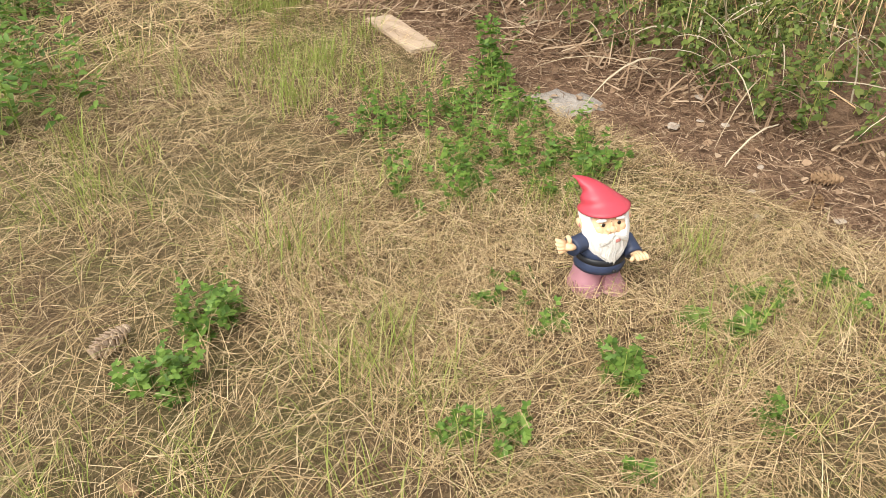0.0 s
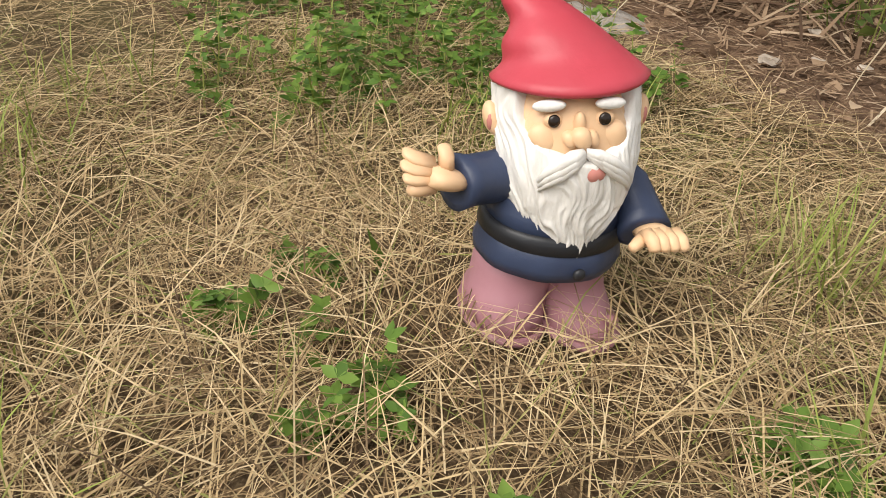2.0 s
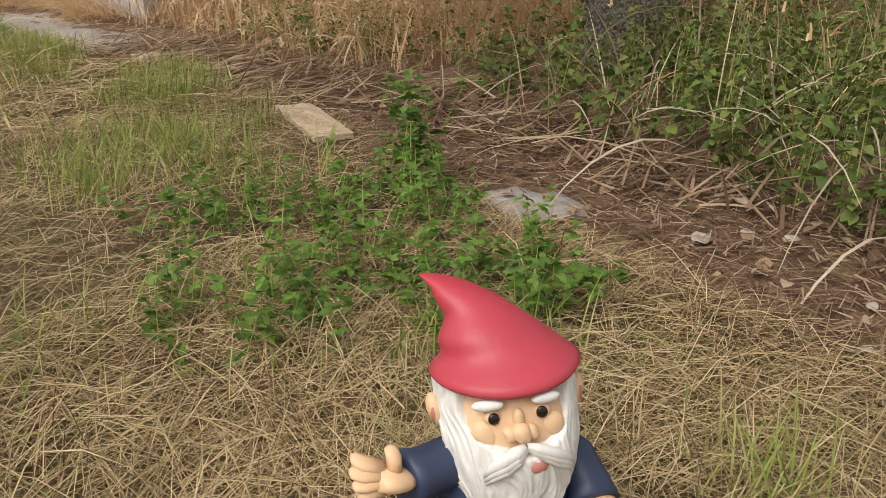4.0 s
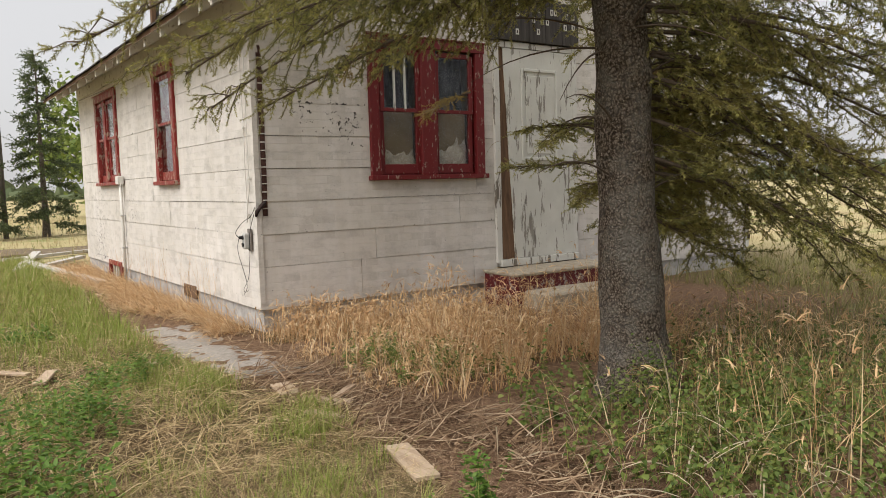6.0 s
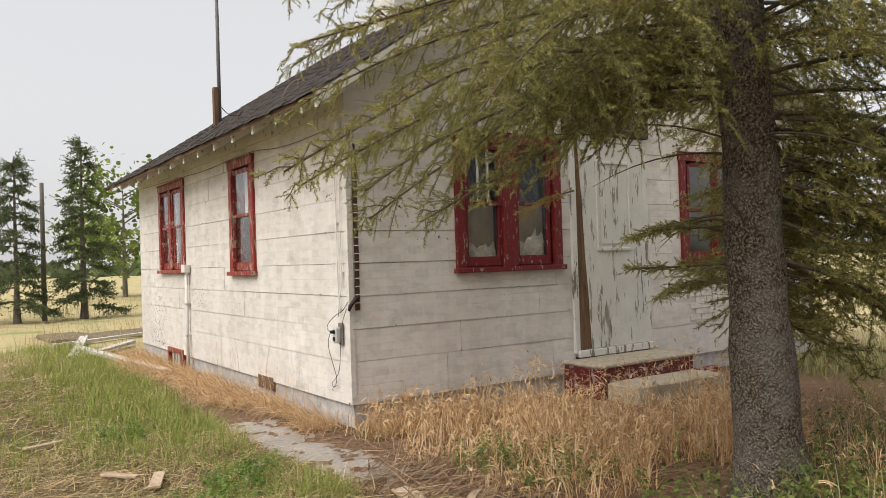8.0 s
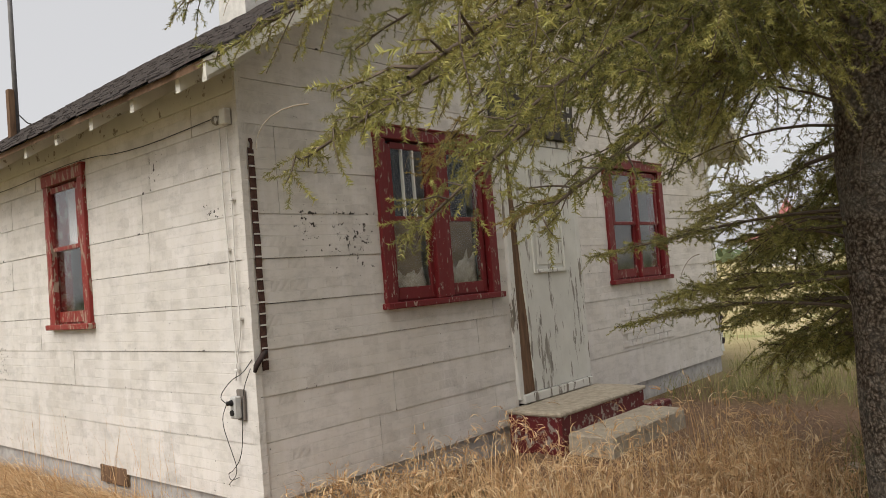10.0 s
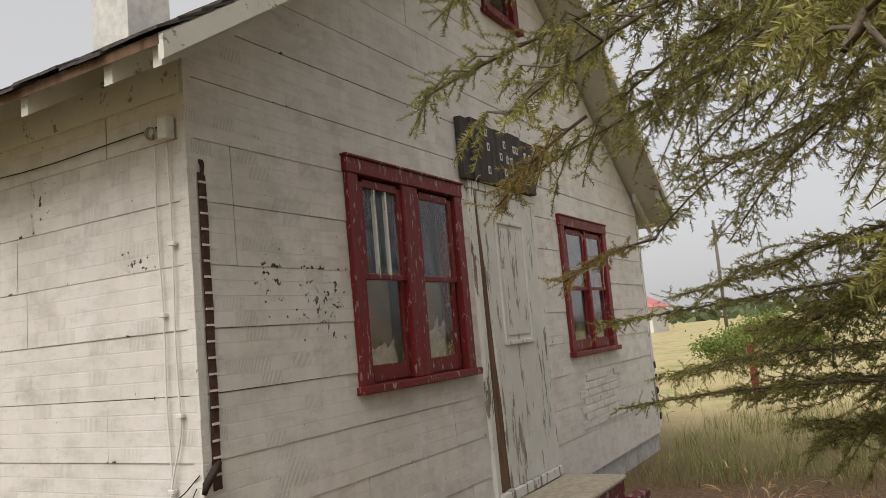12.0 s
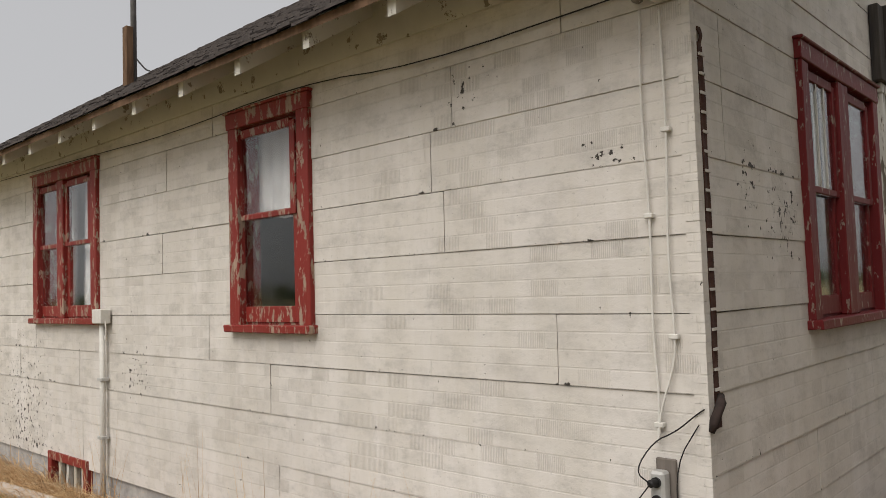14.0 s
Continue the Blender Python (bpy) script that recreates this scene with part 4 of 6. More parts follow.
pieces = [tufts(edge[lumpy(edge[:, 0], edge[:, 1], 2.0, 3.0) > -0.05], 12, 0.04, (0.05, 0.14), 21, keep=lambda x, y: west_of(x, y, 0.02)), tufts(lawn_c, 12, 0.045, (0.06, 0.17), 22), tufts(green_near, 16, 0.03, (0.05, 0.13), 23, (0.0016, 0.003)),
          tufts(long_edge, 14, 0.06, (0.08, 0.22), 24, (0.004, 0.007))]
spots = [(-1.75, -4.07), (-1.95, -3.6), (-1.3, -3.45), (-1.9, -3.25), (-1.5, -3.05), (-1.05, -3.2), (-1.8, -4.5)]
pieces.append(tufts(np.array(spots), 70, 0.045, (0.07, 0.17), 25, (0.0018, 0.0032)))
v, t = join(pieces)
tagged(soup("green_grass", v, t, [GRASS]), "fresh green grass blades growing through the dry lawn", "grass", kind="stuff")

# field and yard grass farther off
yard = field_of(rs, 3200, -14, 16, -12, 34, lambda x, y: (((x < -0.9) & (y > 5)) | (x > 6.7) | (y > 7.4) | (x < -4.0) | (y < -7)))
v, t = tufts(yard, 7, 0.16, (0.10, 0.34), 31, (0.006, 0.012), segs=3)
tagged(soup("field_grass", v, t, [blade_material("field_grass_blade", [(0.0, (0.36, 0.28, 0.14)), (0.5, (0.50, 0.41, 0.22)), (0.8, (0.58, 0.49, 0.28)), (0.9, (0.24, 0.28, 0.08)), (1.0, (0.2, 0.26, 0.07))], 0.7)]), "dry prairie grass with green shoots", "field grass", kind="stuff")


# ---- tall dry grass before the house ----
def before_house(x, y):
    base = np.interp(y, [a for a, _ in EAST], [b for _, b in EAST])
    ragged = 0.12 * np.sin(y * 7.0) + 0.08 * np.sin(y * 17 + x * 5)
    steps_clear = (x > 1.5) & (x < 4.0) & (y > -1.6)
    trunk_clear = (np.abs(x - 0.86) < 0.2) & (np.abs(y + 2.94) < 0.2)
    return (x > base + ragged) & ~steps_clear & ~trunk_clear & (y > -2.45 - 0.25 * np.sin(x * 5))


def stand(n, x0, x1, y0, y1, height, seed, keep=None, heads=True, width=(0.0022, 0.0042)):
    r = np.random.RandomState(seed)
    p = field_of(r, n, x0, x1, y0, y1, keep or (lambda x, y: x > -99))
    z = lie(p[:, 0], p[:, 1])
    rise = r.normal(1.15, 0.36, n)
    length = r.uniform(*height, n) * (0.55 + 0.75 * np.clip(lumpy(p[:, 0], p[:, 1], 2.2, 6.0) + 0.4, 0, 1))
    if keep is before_house:
        length = length * np.clip(0.5 + 0.42 * (p[:, 0] + 0.15), 0.5, 1.05)
    out = [blades(np.column_stack([p, z]), r.uniform(0, math.tau, n), length, rise, r.uniform(0.1, 1.0, n) + (r.rand(n) < 0.4) * 0.9, r.uniform(*width, n), 5)]
    if heads:
        k = n // 3
        ang = r.uniform(0, math.tau, k)
        top = np.column_stack([p[:k] + np.column_stack([np.cos(ang), np.sin(ang)]) * (length[:k] * 0.22)[:, None], z[:k] + length[:k] * 0.9])
        for rep in range(3):
            out.append(blades(top + r.normal(0, 0.004, top.shape), ang + r.normal(0, 0.3, k), r.uniform(0.05, 0.11, k), r.normal(0.5, 0.4, k), r.uniform(0.8, 2.0, k), r.uniform(0.004, 0.008, k), 3))
    return join(out)


v, t = join([stand(3600, -0.25, 2.5, -2.55, -0.08, (0.16, 0.50), 41, before_house, True, (0.004, 0.0085)),
             stand(900, 0.0, 1.0, -0.5, -0.06, (0.2, 0.38), 47, before_house, True, (0.003, 0.006)),
             stand(1300, 0.5, 2.3, -2.9, -1.2, (0.32, 0.60), 42, before_house, True, (0.003, 0.006)),
             stand(900, 1.0, 3.0, -3.8, -2.3, (0.25, 0.5), 43, lambda x, y: (np.abs(x - 0.86) > 0.22)),
             stand(260, -0.05, 1.6, -4.9, -3.3, (0.3, 0.62), 44, None, True, (0.003, 0.006))])
tagged(soup("tall_grass", v, t, [TALL_DRY]), "waist-high dry orange-tan grass with drooping seed heads", "tall grass", kind="stuff")

# collapsed dry grass along the side wall
r = np.random.RandomState(51)
n = 9000
p = field_of(r, n, -0.75, -0.01, 0.1, 6.8, lambda x, y: x > -0.42 + 0.16 * np.sin(y * 2.3) - 0.05 * (y > 2.5) * 3)
v, t = blades(np.column_stack([p, lie(p[:, 0], p[:, 1])]), math.pi + r.normal(0, 0.9, n), r.uniform(0.12, 0.36, n), r.normal(0.85, 0.3, n), r.uniform(1.0, 2.4, n), r.uniform(0.003, 0.006, n), 4)
tagged(soup("wall_grass", v, t, [TALL_DRY]), "collapsed dry grass heaped against the house wall", "dry grass", kind="stuff")
p = np.column_stack([r.uniform(-0.2, -0.03, 90), r.choice([0.75, 1.0, 1.35, 1.7, 2.4, 3.0, 4.2], 90) + r.normal(0, 0.1, 90)])
v, t = blades(np.column_stack([p, lie(p[:, 0], p[:, 1])]), r.uniform(0, 6.28, 90), r.uniform(0.35, 0.75, 90), r.normal(1.45, 0.08, 90), r.uniform(0.1, 0.5, 90), r.uniform(0.002, 0.0035, 90), 6)
tagged(soup("seed_stalk", v, t, [TALL_DRY]), "thin dry seed stalks standing against the wall", "grass stalk", kind="stuff")

# shaded grass under and behind the tree
shade_c = field_of(rs, 1000, 0.3, 9.0, -6.5, -0.2, lambda x, y: ~((x < 4.6) & (y > -2.2)) & ((x > 2.0) | (y < -3.0)) & ~((np.abs(x - 0.86) < 0.25) & (np.abs(y + 2.94) < 0.25)))
v, t = tufts(shade_c, 16, 0.07, (0.12, 0.36), 61, (0.003, 0.006))
tagged(soup("yard_grass", v, t, [blade_material("yard_grass_blade", [(0.0, (0.16, 0.18, 0.05)), (0.5, (0.30, 0.29, 0.11)), (1.0, (0.50, 0.41, 0.22))], 0.7)]), "rough yellow-green grass in the shade of the spruce", "grass", kind="stuff")


# ---- litter on the old path ----
r = np.random.RandomState(71)


def on_path(x, y):
    w = np.interp(y, [a for a, _ in WEST], [b for _, b in WEST])
    e = np.interp(y, [a for a, _ in EAST], [b for _, b in EAST])
    return (x > w - 0.05) & (x < e + 0.12)


n = 15000
p = field_of(r, n, -1.0, 0.1, -5.6, -1.4, lambda x, y: on_path(x, y) & ~((np.abs(x + 0.63) < 0.09) & (np.abs(y + 3.95) < 0.11) & (r.rand(len(x)) < 0.85)))
a = blades(np.column_stack([p, lie(p[:, 0], p[:, 1]) + r.uniform(0.004, 0.018, n)]), r.uniform(0, 6.28, n), r.uniform(0.015, 0.07, n), r.normal(0.05, 0.12, n), r.normal(0.1, 0.2, n), r.uniform(0.0015, 0.004, n), 2)
n = 1500
p = field_of(r, n, -0.75, 0.3, -5.2, -1.2, lambda x, y: on_path(x, y) & ((x > -0.45) | (y > -3.0)))
b = blades(np.column_stack([p, lie(p[:, 0], p[:, 1]) + r.uniform(0.008, 0.04, n)]), r.normal(0.4, 0.7, n), r.uniform(0.12, 0.45, n), r.normal(0.06, 0.1, n), r.normal(0.1, 0.25, n), r.uniform(0.003, 0.008, n), 4)
n = 2600
p = field_of(r, n, -0.95, -0.02, -1.5, 7.5, lambda x, y: on_path(x, y) & ((x > -0.42) | (y > 1.1)))
c = blades(np.column_stack([p, lie(p[:, 0], p[:, 1]) + r.uniform(0.004, 0.03, n)]), r.uniform(0, 6.28, n), r.uniform(0.08, 0.3, n), r.normal(0.1, 0.15, n), r.normal(0.2, 0.3, n), r.uniform(0.003, 0.007, n), 3)
v, t = join([a, b, c])
tagged(soup("needle_litter", v, t, [LITTER]), "brown needles, bark bits and dead stalks over the old path", "litter", kind="stuff")
lv, lt = leaf_template(0.35, 0.12, 0.1)
n = 260
p = field_of(r, n, -0.85, 0.1, -5.3, -3.0, on_path)
m = frames_from(np.column_stack([p, lie(p[:, 0], p[:, 1]) + 0.014]), r.uniform(0, 6.28, n), r.normal(0, 0.25, n), r.normal(0, 0.4, n), r.uniform(0.012, 0.035, n))
v, t = stamp(lv, lt, m)
tagged(soup("dead_leaf_litter", v, t, [LITTER]), "curled dead leaves scattered on the path", "dead leaves", kind="stuff")


# ---- leafy weeds ----
def leafy(n_stems, x0, x1, y0, y1, height, leaf, seed, per=9, keep=None, shape=None, pitch=0.1):
    """Stems with leaves all along them; returns stems and leaves."""
    r = np.random.RandomState(seed)
    p = field_of(r, n_stems, x0, x1, y0, y1, keep or (lambda x, y: x > -99))
    z = lie(p[:, 0], p[:, 1])
    h = r.uniform(*height, n_stems)
    head, lean = r.uniform(0, 6.28, n_stems), r.uniform(0.05, 0.5, n_stems)
    stems = blades(np.column_stack([p, z]), head, h, 1.5 - lean, lean * 0.6, np.full(n_stems, 0.003), 3)
    k = np.repeat(np.arange(n_stems), per)
    s = np.tile(np.linspace(0.22, 1.0, per), n_stems) + r.normal(0, 0.03, len(k))
    out = np.sin(lean[k] * 1.25) * h[k] * s
    place = np.column_stack([p[k, 0] + np.cos(head[k]) * out, p[k, 1] + np.sin(head[k]) * out, z[k] + np.cos(lean[k] * 1.2) * h[k] * s])
    yaw = r.uniform(0, 6.28, len(k))
    lv_, lt_ = shape or leaf_template()
    m = frames_from(place, yaw, r.normal(pitch, 0.3, len(k)), r.normal(0, 0.3, len(k)), r.uniform(*leaf, len(k)) * (1.15 - 0.5 * np.clip(s, 0, 1)))
    return stems, stamp(lv_, lt_, m)


def trefoil():
    v0, t0 = leaf_template(0.30, 0.06, 0.05)
    vs, ts = [], []
    for k, a in enumerate((-1.25, 0.0, 1.25)):
        c, s_ = math.cos(a), math.sin(a)
        q = v0 * 0.75
        q = np.column_stack([0.25 + q[:, 0] * c - q[:, 1] * s_, q[:, 0] * s_ + q[:, 1] * c, q[:, 2]])
        vs.append(q)
        ts.append(t0 + 7 * k)
    stalk = np.array([(0, 0.012, 0), (0, -0.012, 0), (0.27, 0, 0.01)])
    return np.concatenate(vs + [stalk]), np.concatenate(ts + [np.array([(21, 22, 23)])])


def weed_patch(name, label, category, stems, leaves, leaf_material, kind="stuff"):
    v, t = join([stems, leaves])
    slots = np.concatenate([np.zeros(len(stems[1])), np.ones(len(leaves[1]))])
    return tagged(soup(name, v, t, [GRASS, leaf_material], slots=slots), label, category, kind=kind)


def nettle_bed(x, y):
    e = np.interp(y, [a for a, _ in EAST], [b for _, b in EAST])
    return (x > e + 0.03 + 0.05 * np.sin(y * 9)) & ~((np.abs(x - 0.86) < 0.2) & (np.abs(y + 2.94) < 0.2))


st, lf = leafy(560, -0.35, 1.2, -4.9, -3.05, (0.10, 0.42), (0.020, 0.040), 81, 12, nettle_bed, leaf_template(0.36, 0.10, 0.22), -0.15)
weed_patch("nettle_bed", "dense green nettle-like weeds with toothed leaves", "weeds", st, lf, LEAF)
st, lf = leafy(230, 0.2, 2.4, -4.2, -2.6, (0.12, 0.40), (0.025, 0.045), 82, 10, nettle_bed, leaf_template(0.36, 0.10, 0.22), -0.15)
weed_patch("nettle_bed", "green nettle-like weeds round the spruce trunk", "weeds", st, lf, LEAF)
st, lf = leafy(150, -0.1, 0.55, -2.3, -1.3, (0.10, 0.26), (0.02, 0.04), 83, 9, nettle_bed)
weed_patch("nettle_bed", "low green weeds among the dry grass", "weeds", st, lf, LEAF)

TRI = trefoil()
centre = [(-1.18, -3.75, 0.10), (-0.99, -3.86, 0.14), (-0.90, -4.06, 0.14), (-1.14, -4.12, 0.12), (-1.29, -4.08, 0.10), (-1.04, -4.24, 0.11), (-0.82, -3.80, 0.10), (-0.92, -4.28, 0.07)]
sts, lfs = [], []
for i, (x, y, rad) in enumerate(centre):
    s_, l_ = leafy(22, x - rad * 1.15, x + rad * 1.15, y - rad * 1.15, y + rad * 1.15, (0.05, 0.14), (0.018, 0.03), 90 + i, 8, None, TRI, 0.25)
    sts.append(s_)
    lfs.append(l_)
s_, l_ = leafy(9, -0.82, -0.72, -3.80, -3.68, (0.20, 0.30), (0.028, 0.04), 99, 12, None, TRI, 0.3)
weed_patch("alfalfa_patch", "bright green alfalfa patch beside the path", "weeds", join(sts + [s_]), join(lfs + [l_]), CLOVER)


def weed(x, y, rad, height, stems_, seed, label="small bright green alfalfa weed in the dry lawn"):
    s_, l_ = leafy(stems_, x - rad, x + rad, y - rad, y + rad, height, (0.018, 0.032), seed, 7, None, TRI, 0.35)
    v, t = join([s_, l_])
    slots = np.concatenate([np.zeros(len(s_[1])), np.ones(len(l_[1]))])
    ob = soup("weed", v, t, [GRASS, CLOVER], slots=slots)
    return tagged(ob, label, "weed", "weeds in the lawn")


for i, (x, y, rad, h, k) in enumerate([(-2.08, -4.24, 0.05, 0.09, 22), (-1.92, -4.13, 0.06, 0.09, 20), (-1.47, -4.79, 0.035, 0.09, 13), (-1.76, -4.69, 0.03, 0.05, 10), (-1.70, -4.74, 0.03, 0.05, 10),
                                       (-1.47, -4.62, 0.03, 0.045, 6), (-1.18, -4.86, 0.035, 0.05, 12), (-1.24, -4.79, 0.02, 0.04, 7), (-1.05, -4.84, 0.05, 0.05, 9), (-0.93, -4.93, 0.05, 0.05, 8),
                                       (-1.35, -5.02, 0.03, 0.04, 6), (-1.62, -4.93, 0.02, 0.035, 5), (-1.5, 0.82, 0.16, 0.16, 60), (-1.22, -0.91, 0.16, 0.15, 60), (-0.98, -0.65, 0.12, 0.13, 40)]):
    weed(x - 0.055, y - 0.055, rad, (h * 0.6, h * 1.2), k, 200 + i)
for i, (x, y, h, k) in enumerate([(-1.47, -4.50, 0.06, 1), (-1.462, -4.535, 0.05, 1), (-1.537, -4.515, 0.05, 2), (-1.523, -4.55, 0.05, 1), (-1.489, -4.585, 0.035, 1)]):
    weed(x, y, 0.012, (h * 0.6, h * 1.1), k, 230 + i, "small clover weed with round leaves in the straw")
st, lf = leafy(110, -2.25, -1.75, -3.15, -2.1, (0.15, 0.38), (0.03, 0.055), 120, 13, None, leaf_template(0.22, 0.08, 0.12), 0.25)
weed_patch("leafy_bush", "leafy light green weed bush on the lawn", "bush", st, lf, CLOVER)
st, lf = leafy(90, -1.85, -1.45, -2.1, -1.45, (0.12, 0.3), (0.03, 0.05), 121, 11, None, leaf_template(0.22, 0.08, 0.12), 0.25)
weed_patch("leafy_bush", "leafy light green weed bush on the lawn", "bush", st, lf, CLOVER)
# broad upright leaf by the figure
bl = leaf_template(0.17, 0.05, 0.05)
m = frames_from(np.array([(-1.415, -4.545, 0.0), (-1.41, -4.55, 0.0), (-1.42, -4.54, 0.0)]), np.array([2.0, 0.4, 3.6]), np.array([1.35, 0.6, 0.7]), np.array([0.3, 0.2, 0.1]), np.array([0.075, 0.05, 0.045]))
v, t = stamp(*bl, m)
tagged(soup("broad_leaf_weed", v, t, [CLOVER]), "broad upright green leaves in the straw", "weed")


# ---- spruce ----
def shoot_template(rs_, needles, length=1.0, nlen=0.22, nwide=0.02):
    """A twig along +x set with needles, unit length."""
    vs, ts = [], []
    for i in range(needles):
        s = (i + rs_.rand()) / needles
        a = rs_.uniform(0, math.tau)
        l = nlen * rs_.uniform(0.75, 1.15)
        d = np.array([0.48, math.cos(a) * 0.85, math.sin(a) * 0.7 + 0.12])
        d /= np.linalg.norm(d)
        side = np.cross(d, rs_.normal(0, 1, 3))
        side *= nwide / np.linalg.norm(side)
        o = np.array([s * length, 0, 0])
        k = len(vs)
        vs += [o + side, o - side, o + d * l]
        ts.append((k, k + 1, k + 2))
    k = len(vs)
    vs += [np.array([0, 0.012, 0]), np.array([0, -0.012, 0]), np.array([1.0, 0, 0])]
    ts.append((k, k + 1, k + 2))
    return np.array(vs), np.array(ts)


SHOOTS = [shoot_template(np.random.RandomState(300 + i), 42, 1.0, 0.28, 0.027) for i in range(4)]
COARSE = [shoot_template(np.random.RandomState(320 + i), 20, 1.0, 0.30, 0.040) for i in range(3)]
FARSHOOT = [shoot_template(np.random.RandomState(340 + i), 9, 1.0, 0.32, 0.085) for i in range(3)]


def limb_points(p0, p1, sag, n=12):
    p0, p1 = np.array(p0, float), np.array(p1, float)
    s = np.linspace(0, 1, n)[:, None]
    q = p0 + (p1 - p0) * s
    q[:, 2] += (sag * (4 * s * (1 - s))).ravel()
    return q


def ribbon_tube(pts, r0, r1, sides=5):
    """Tapered limb as triangles."""
    n = len(pts)
    d = np.gradient(pts, axis=0)
    d /= np.linalg.norm(d, axis=1)[:, None]
    a = np.cross(d, np.array([0.1, 0.2, 0.97]))
    a /= np.linalg.norm(a, axis=1)[:, None]
    b = np.cross(d, a)
    rad = np.linspace(r0, r1, n)[:, None]
    ring = [pts + (a * math.cos(k * math.tau / sides) + b * math.sin(k * math.tau / sides)) * rad for k in range(sides)]
    v = np.stack(ring, 1).reshape(-1, 3)
    t = []
    for i in range(n - 1):
        for k in range(sides):
            p, q = i * sides + k, i * sides + (k + 1) % sides
            t += [(p, q, q + sides), (p, q + sides, p + sides)]
    return v, np.array(t)


def bough(tree, p0, p1, sag, seed, r0=0.022, dense=1.0, needle=NEEDLE, templates=SHOOTS, bare=0.25, hang=0.35, wide=0.55, name="bough", shoot=0.055, twigs=3):
    """A limb with drooping side branches and short twigs, needles set along all of them."""
    r = np.random.RandomState(seed)
    axis = limb_points(p0, p1, sag, 16)
    total = np.linalg.norm(axis[-1] - axis[0])
    s_ = np.linspace(0, 1, 16)
    for c in range(3):
        axis[:, c] += 0.02 * total * s_ * np.sin(s_ * r.uniform(5, 9) + r.uniform(0, 6)) * r.uniform(0.3, 1.0)
    wood = [ribbon_tube(axis, r0, 0.0035)]
    place, yaw, pitch, size, tip = [], [], [], [], []

    def clothe(o, ya, pi, ln, end):
        """Needled shoots end to end along a straight twig."""
        k = max(1, int(round(ln / (shoot * 0.85))))
        d = np.array([math.cos(ya) * math.cos(pi), math.sin(ya) * math.cos(pi), math.sin(pi)])
        for m in range(k):
            place.append(o + d * (ln * m / k))
            yaw.append(ya + r.normal(0, 0.1))
            pitch.append(pi + r.normal(0, 0.1))
            size.append(ln / k * 1.15)
            tip.append(end and m == k - 1)

    count = max(4, int(total / 0.058 * dense))
    for i in range(count):
        s = bare + (1 - bare) * (i + r.rand()) / count
        j = s * (len(axis) - 1)
        k = min(int(j), len(axis) - 2)
        o = axis[k] + (axis[k + 1] - axis[k]) * (j - k)
        d = axis[k + 1] - axis[k]
        base = math.atan2(d[1], d[0])
        side = 1 if i % 2 else -1
        ln = wide * (0.3 + 0.7 * math.sin(math.pi * min(1.0, 0.15 + s * 0.75))) * r.uniform(0.35, 1.15) * (1.1 - s * 0.6)
        ya = base + side * r.uniform(0.35, 1.2)
        drop = -hang * r.uniform(0.1, 1.5)
        nseg = max(3, int(ln / shoot))
        tt = np.linspace(0, 1, nseg)
        turn = ya + r.normal(0, 0.6) * tt
        q = np.column_stack([o[0] + np.cumsum(np.cos(turn)) * ln / nseg, o[1] + np.cumsum(np.sin(turn)) * ln / nseg,
                             o[2] + drop * ln * tt ** 1.4 + 0.10 * ln * np.sin(tt * r.uniform(2, 5) + r.uniform(0, 6))])
        wood.append(ribbon_tube(np.vstack([o, q]), 0.0036, 0.0012, 3))
        for c in range(nseg - 1):
            e = q[c + 1] - q[c]
            el = np.linalg.norm(e)
            ea, ep = math.atan2(e[1], e[0]), math.asin(max(-1, min(1, e[2] / el)))
            if tt[c] > 0.1:
                clothe(q[c], ea, ep, el, c == nseg - 2)
            for sd in (-1, 1):
                if r.rand() < 0.88:
                    ta, tp = ea + sd * r.uniform(0.5, 1.1), ep * 0.6 + r.normal(-0.12 * hang, 0.35)
                    tl = shoot * r.uniform(0.8, 2.1) * (1.15 - 0.5 * tt[c])
                    clothe(q[c], ta, tp, tl, True)
            if r.rand() < 0.16 * hang:
                clothe(q[c], ea + r.normal(0, 0.8), -1.15 + r.normal(0, 0.2), shoot * r.uniform(1.2, 3.0), True)
    for c in range(3, 15):
        e = axis[c + 1] - axis[c]
        ea, ep = math.atan2(e[1], e[0]), math.asin(e[2] / np.linalg.norm(e))
        clothe(axis[c], ea, ep, np.linalg.norm(e), c == 14)
        for sd in (-1, 1):
            clothe(axis[c] + r.normal(0, 0.004, 3), ea + sd * r.uniform(0.3, 1.0), ep + r.normal(0.05, 0.35), shoot * r.uniform(0.8, 2.2), True)
    place, yaw, pitch, size, tip = np.array(place), np.array(yaw), np.array(pitch), np.array(size), np.array(tip)
    fresh = tip & (r.rand(len(tip)) < 0.5)
    which = r.randint(0, len(templates), len(place))
    pieces, slots = [join(wood)], []
    slots.append(np.zeros(len(pieces[0][1])))
    for young in (False, True):
        for w, tpl in enumerate(templates):
            sel = (which == w) & (fresh == young)
            if sel.any():
                got = stamp(*tpl, frames_from(place[sel], yaw[sel], pitch[sel], r.uniform(0, 6.28, sel.sum()), size[sel]))
                pieces.append(got)
                slots.append(np.full(len(got[1]), 2 if young else 1))
    bent = []
    for k in range(twigs):
        o = axis[r.randint(5, 15)] + r.normal(0, 0.05, 3)
        a, ln, sw = r.uniform(0, 6.28), r.uniform(0.06, 0.17), r.uniform(0.6, 1.6)
        t_ = np.linspace(0, 1, 7)
        bent.append(ribbon_tube(np.column_stack([o[0] + np.cos(a) * ln * np.sin(t_ * sw), o[1] + np.sin(a) * ln * np.sin(t_ * sw), o[2] + 0.04 - ln * 0.8 * t_ ** 2]), 0.0018, 0.0008, 4))
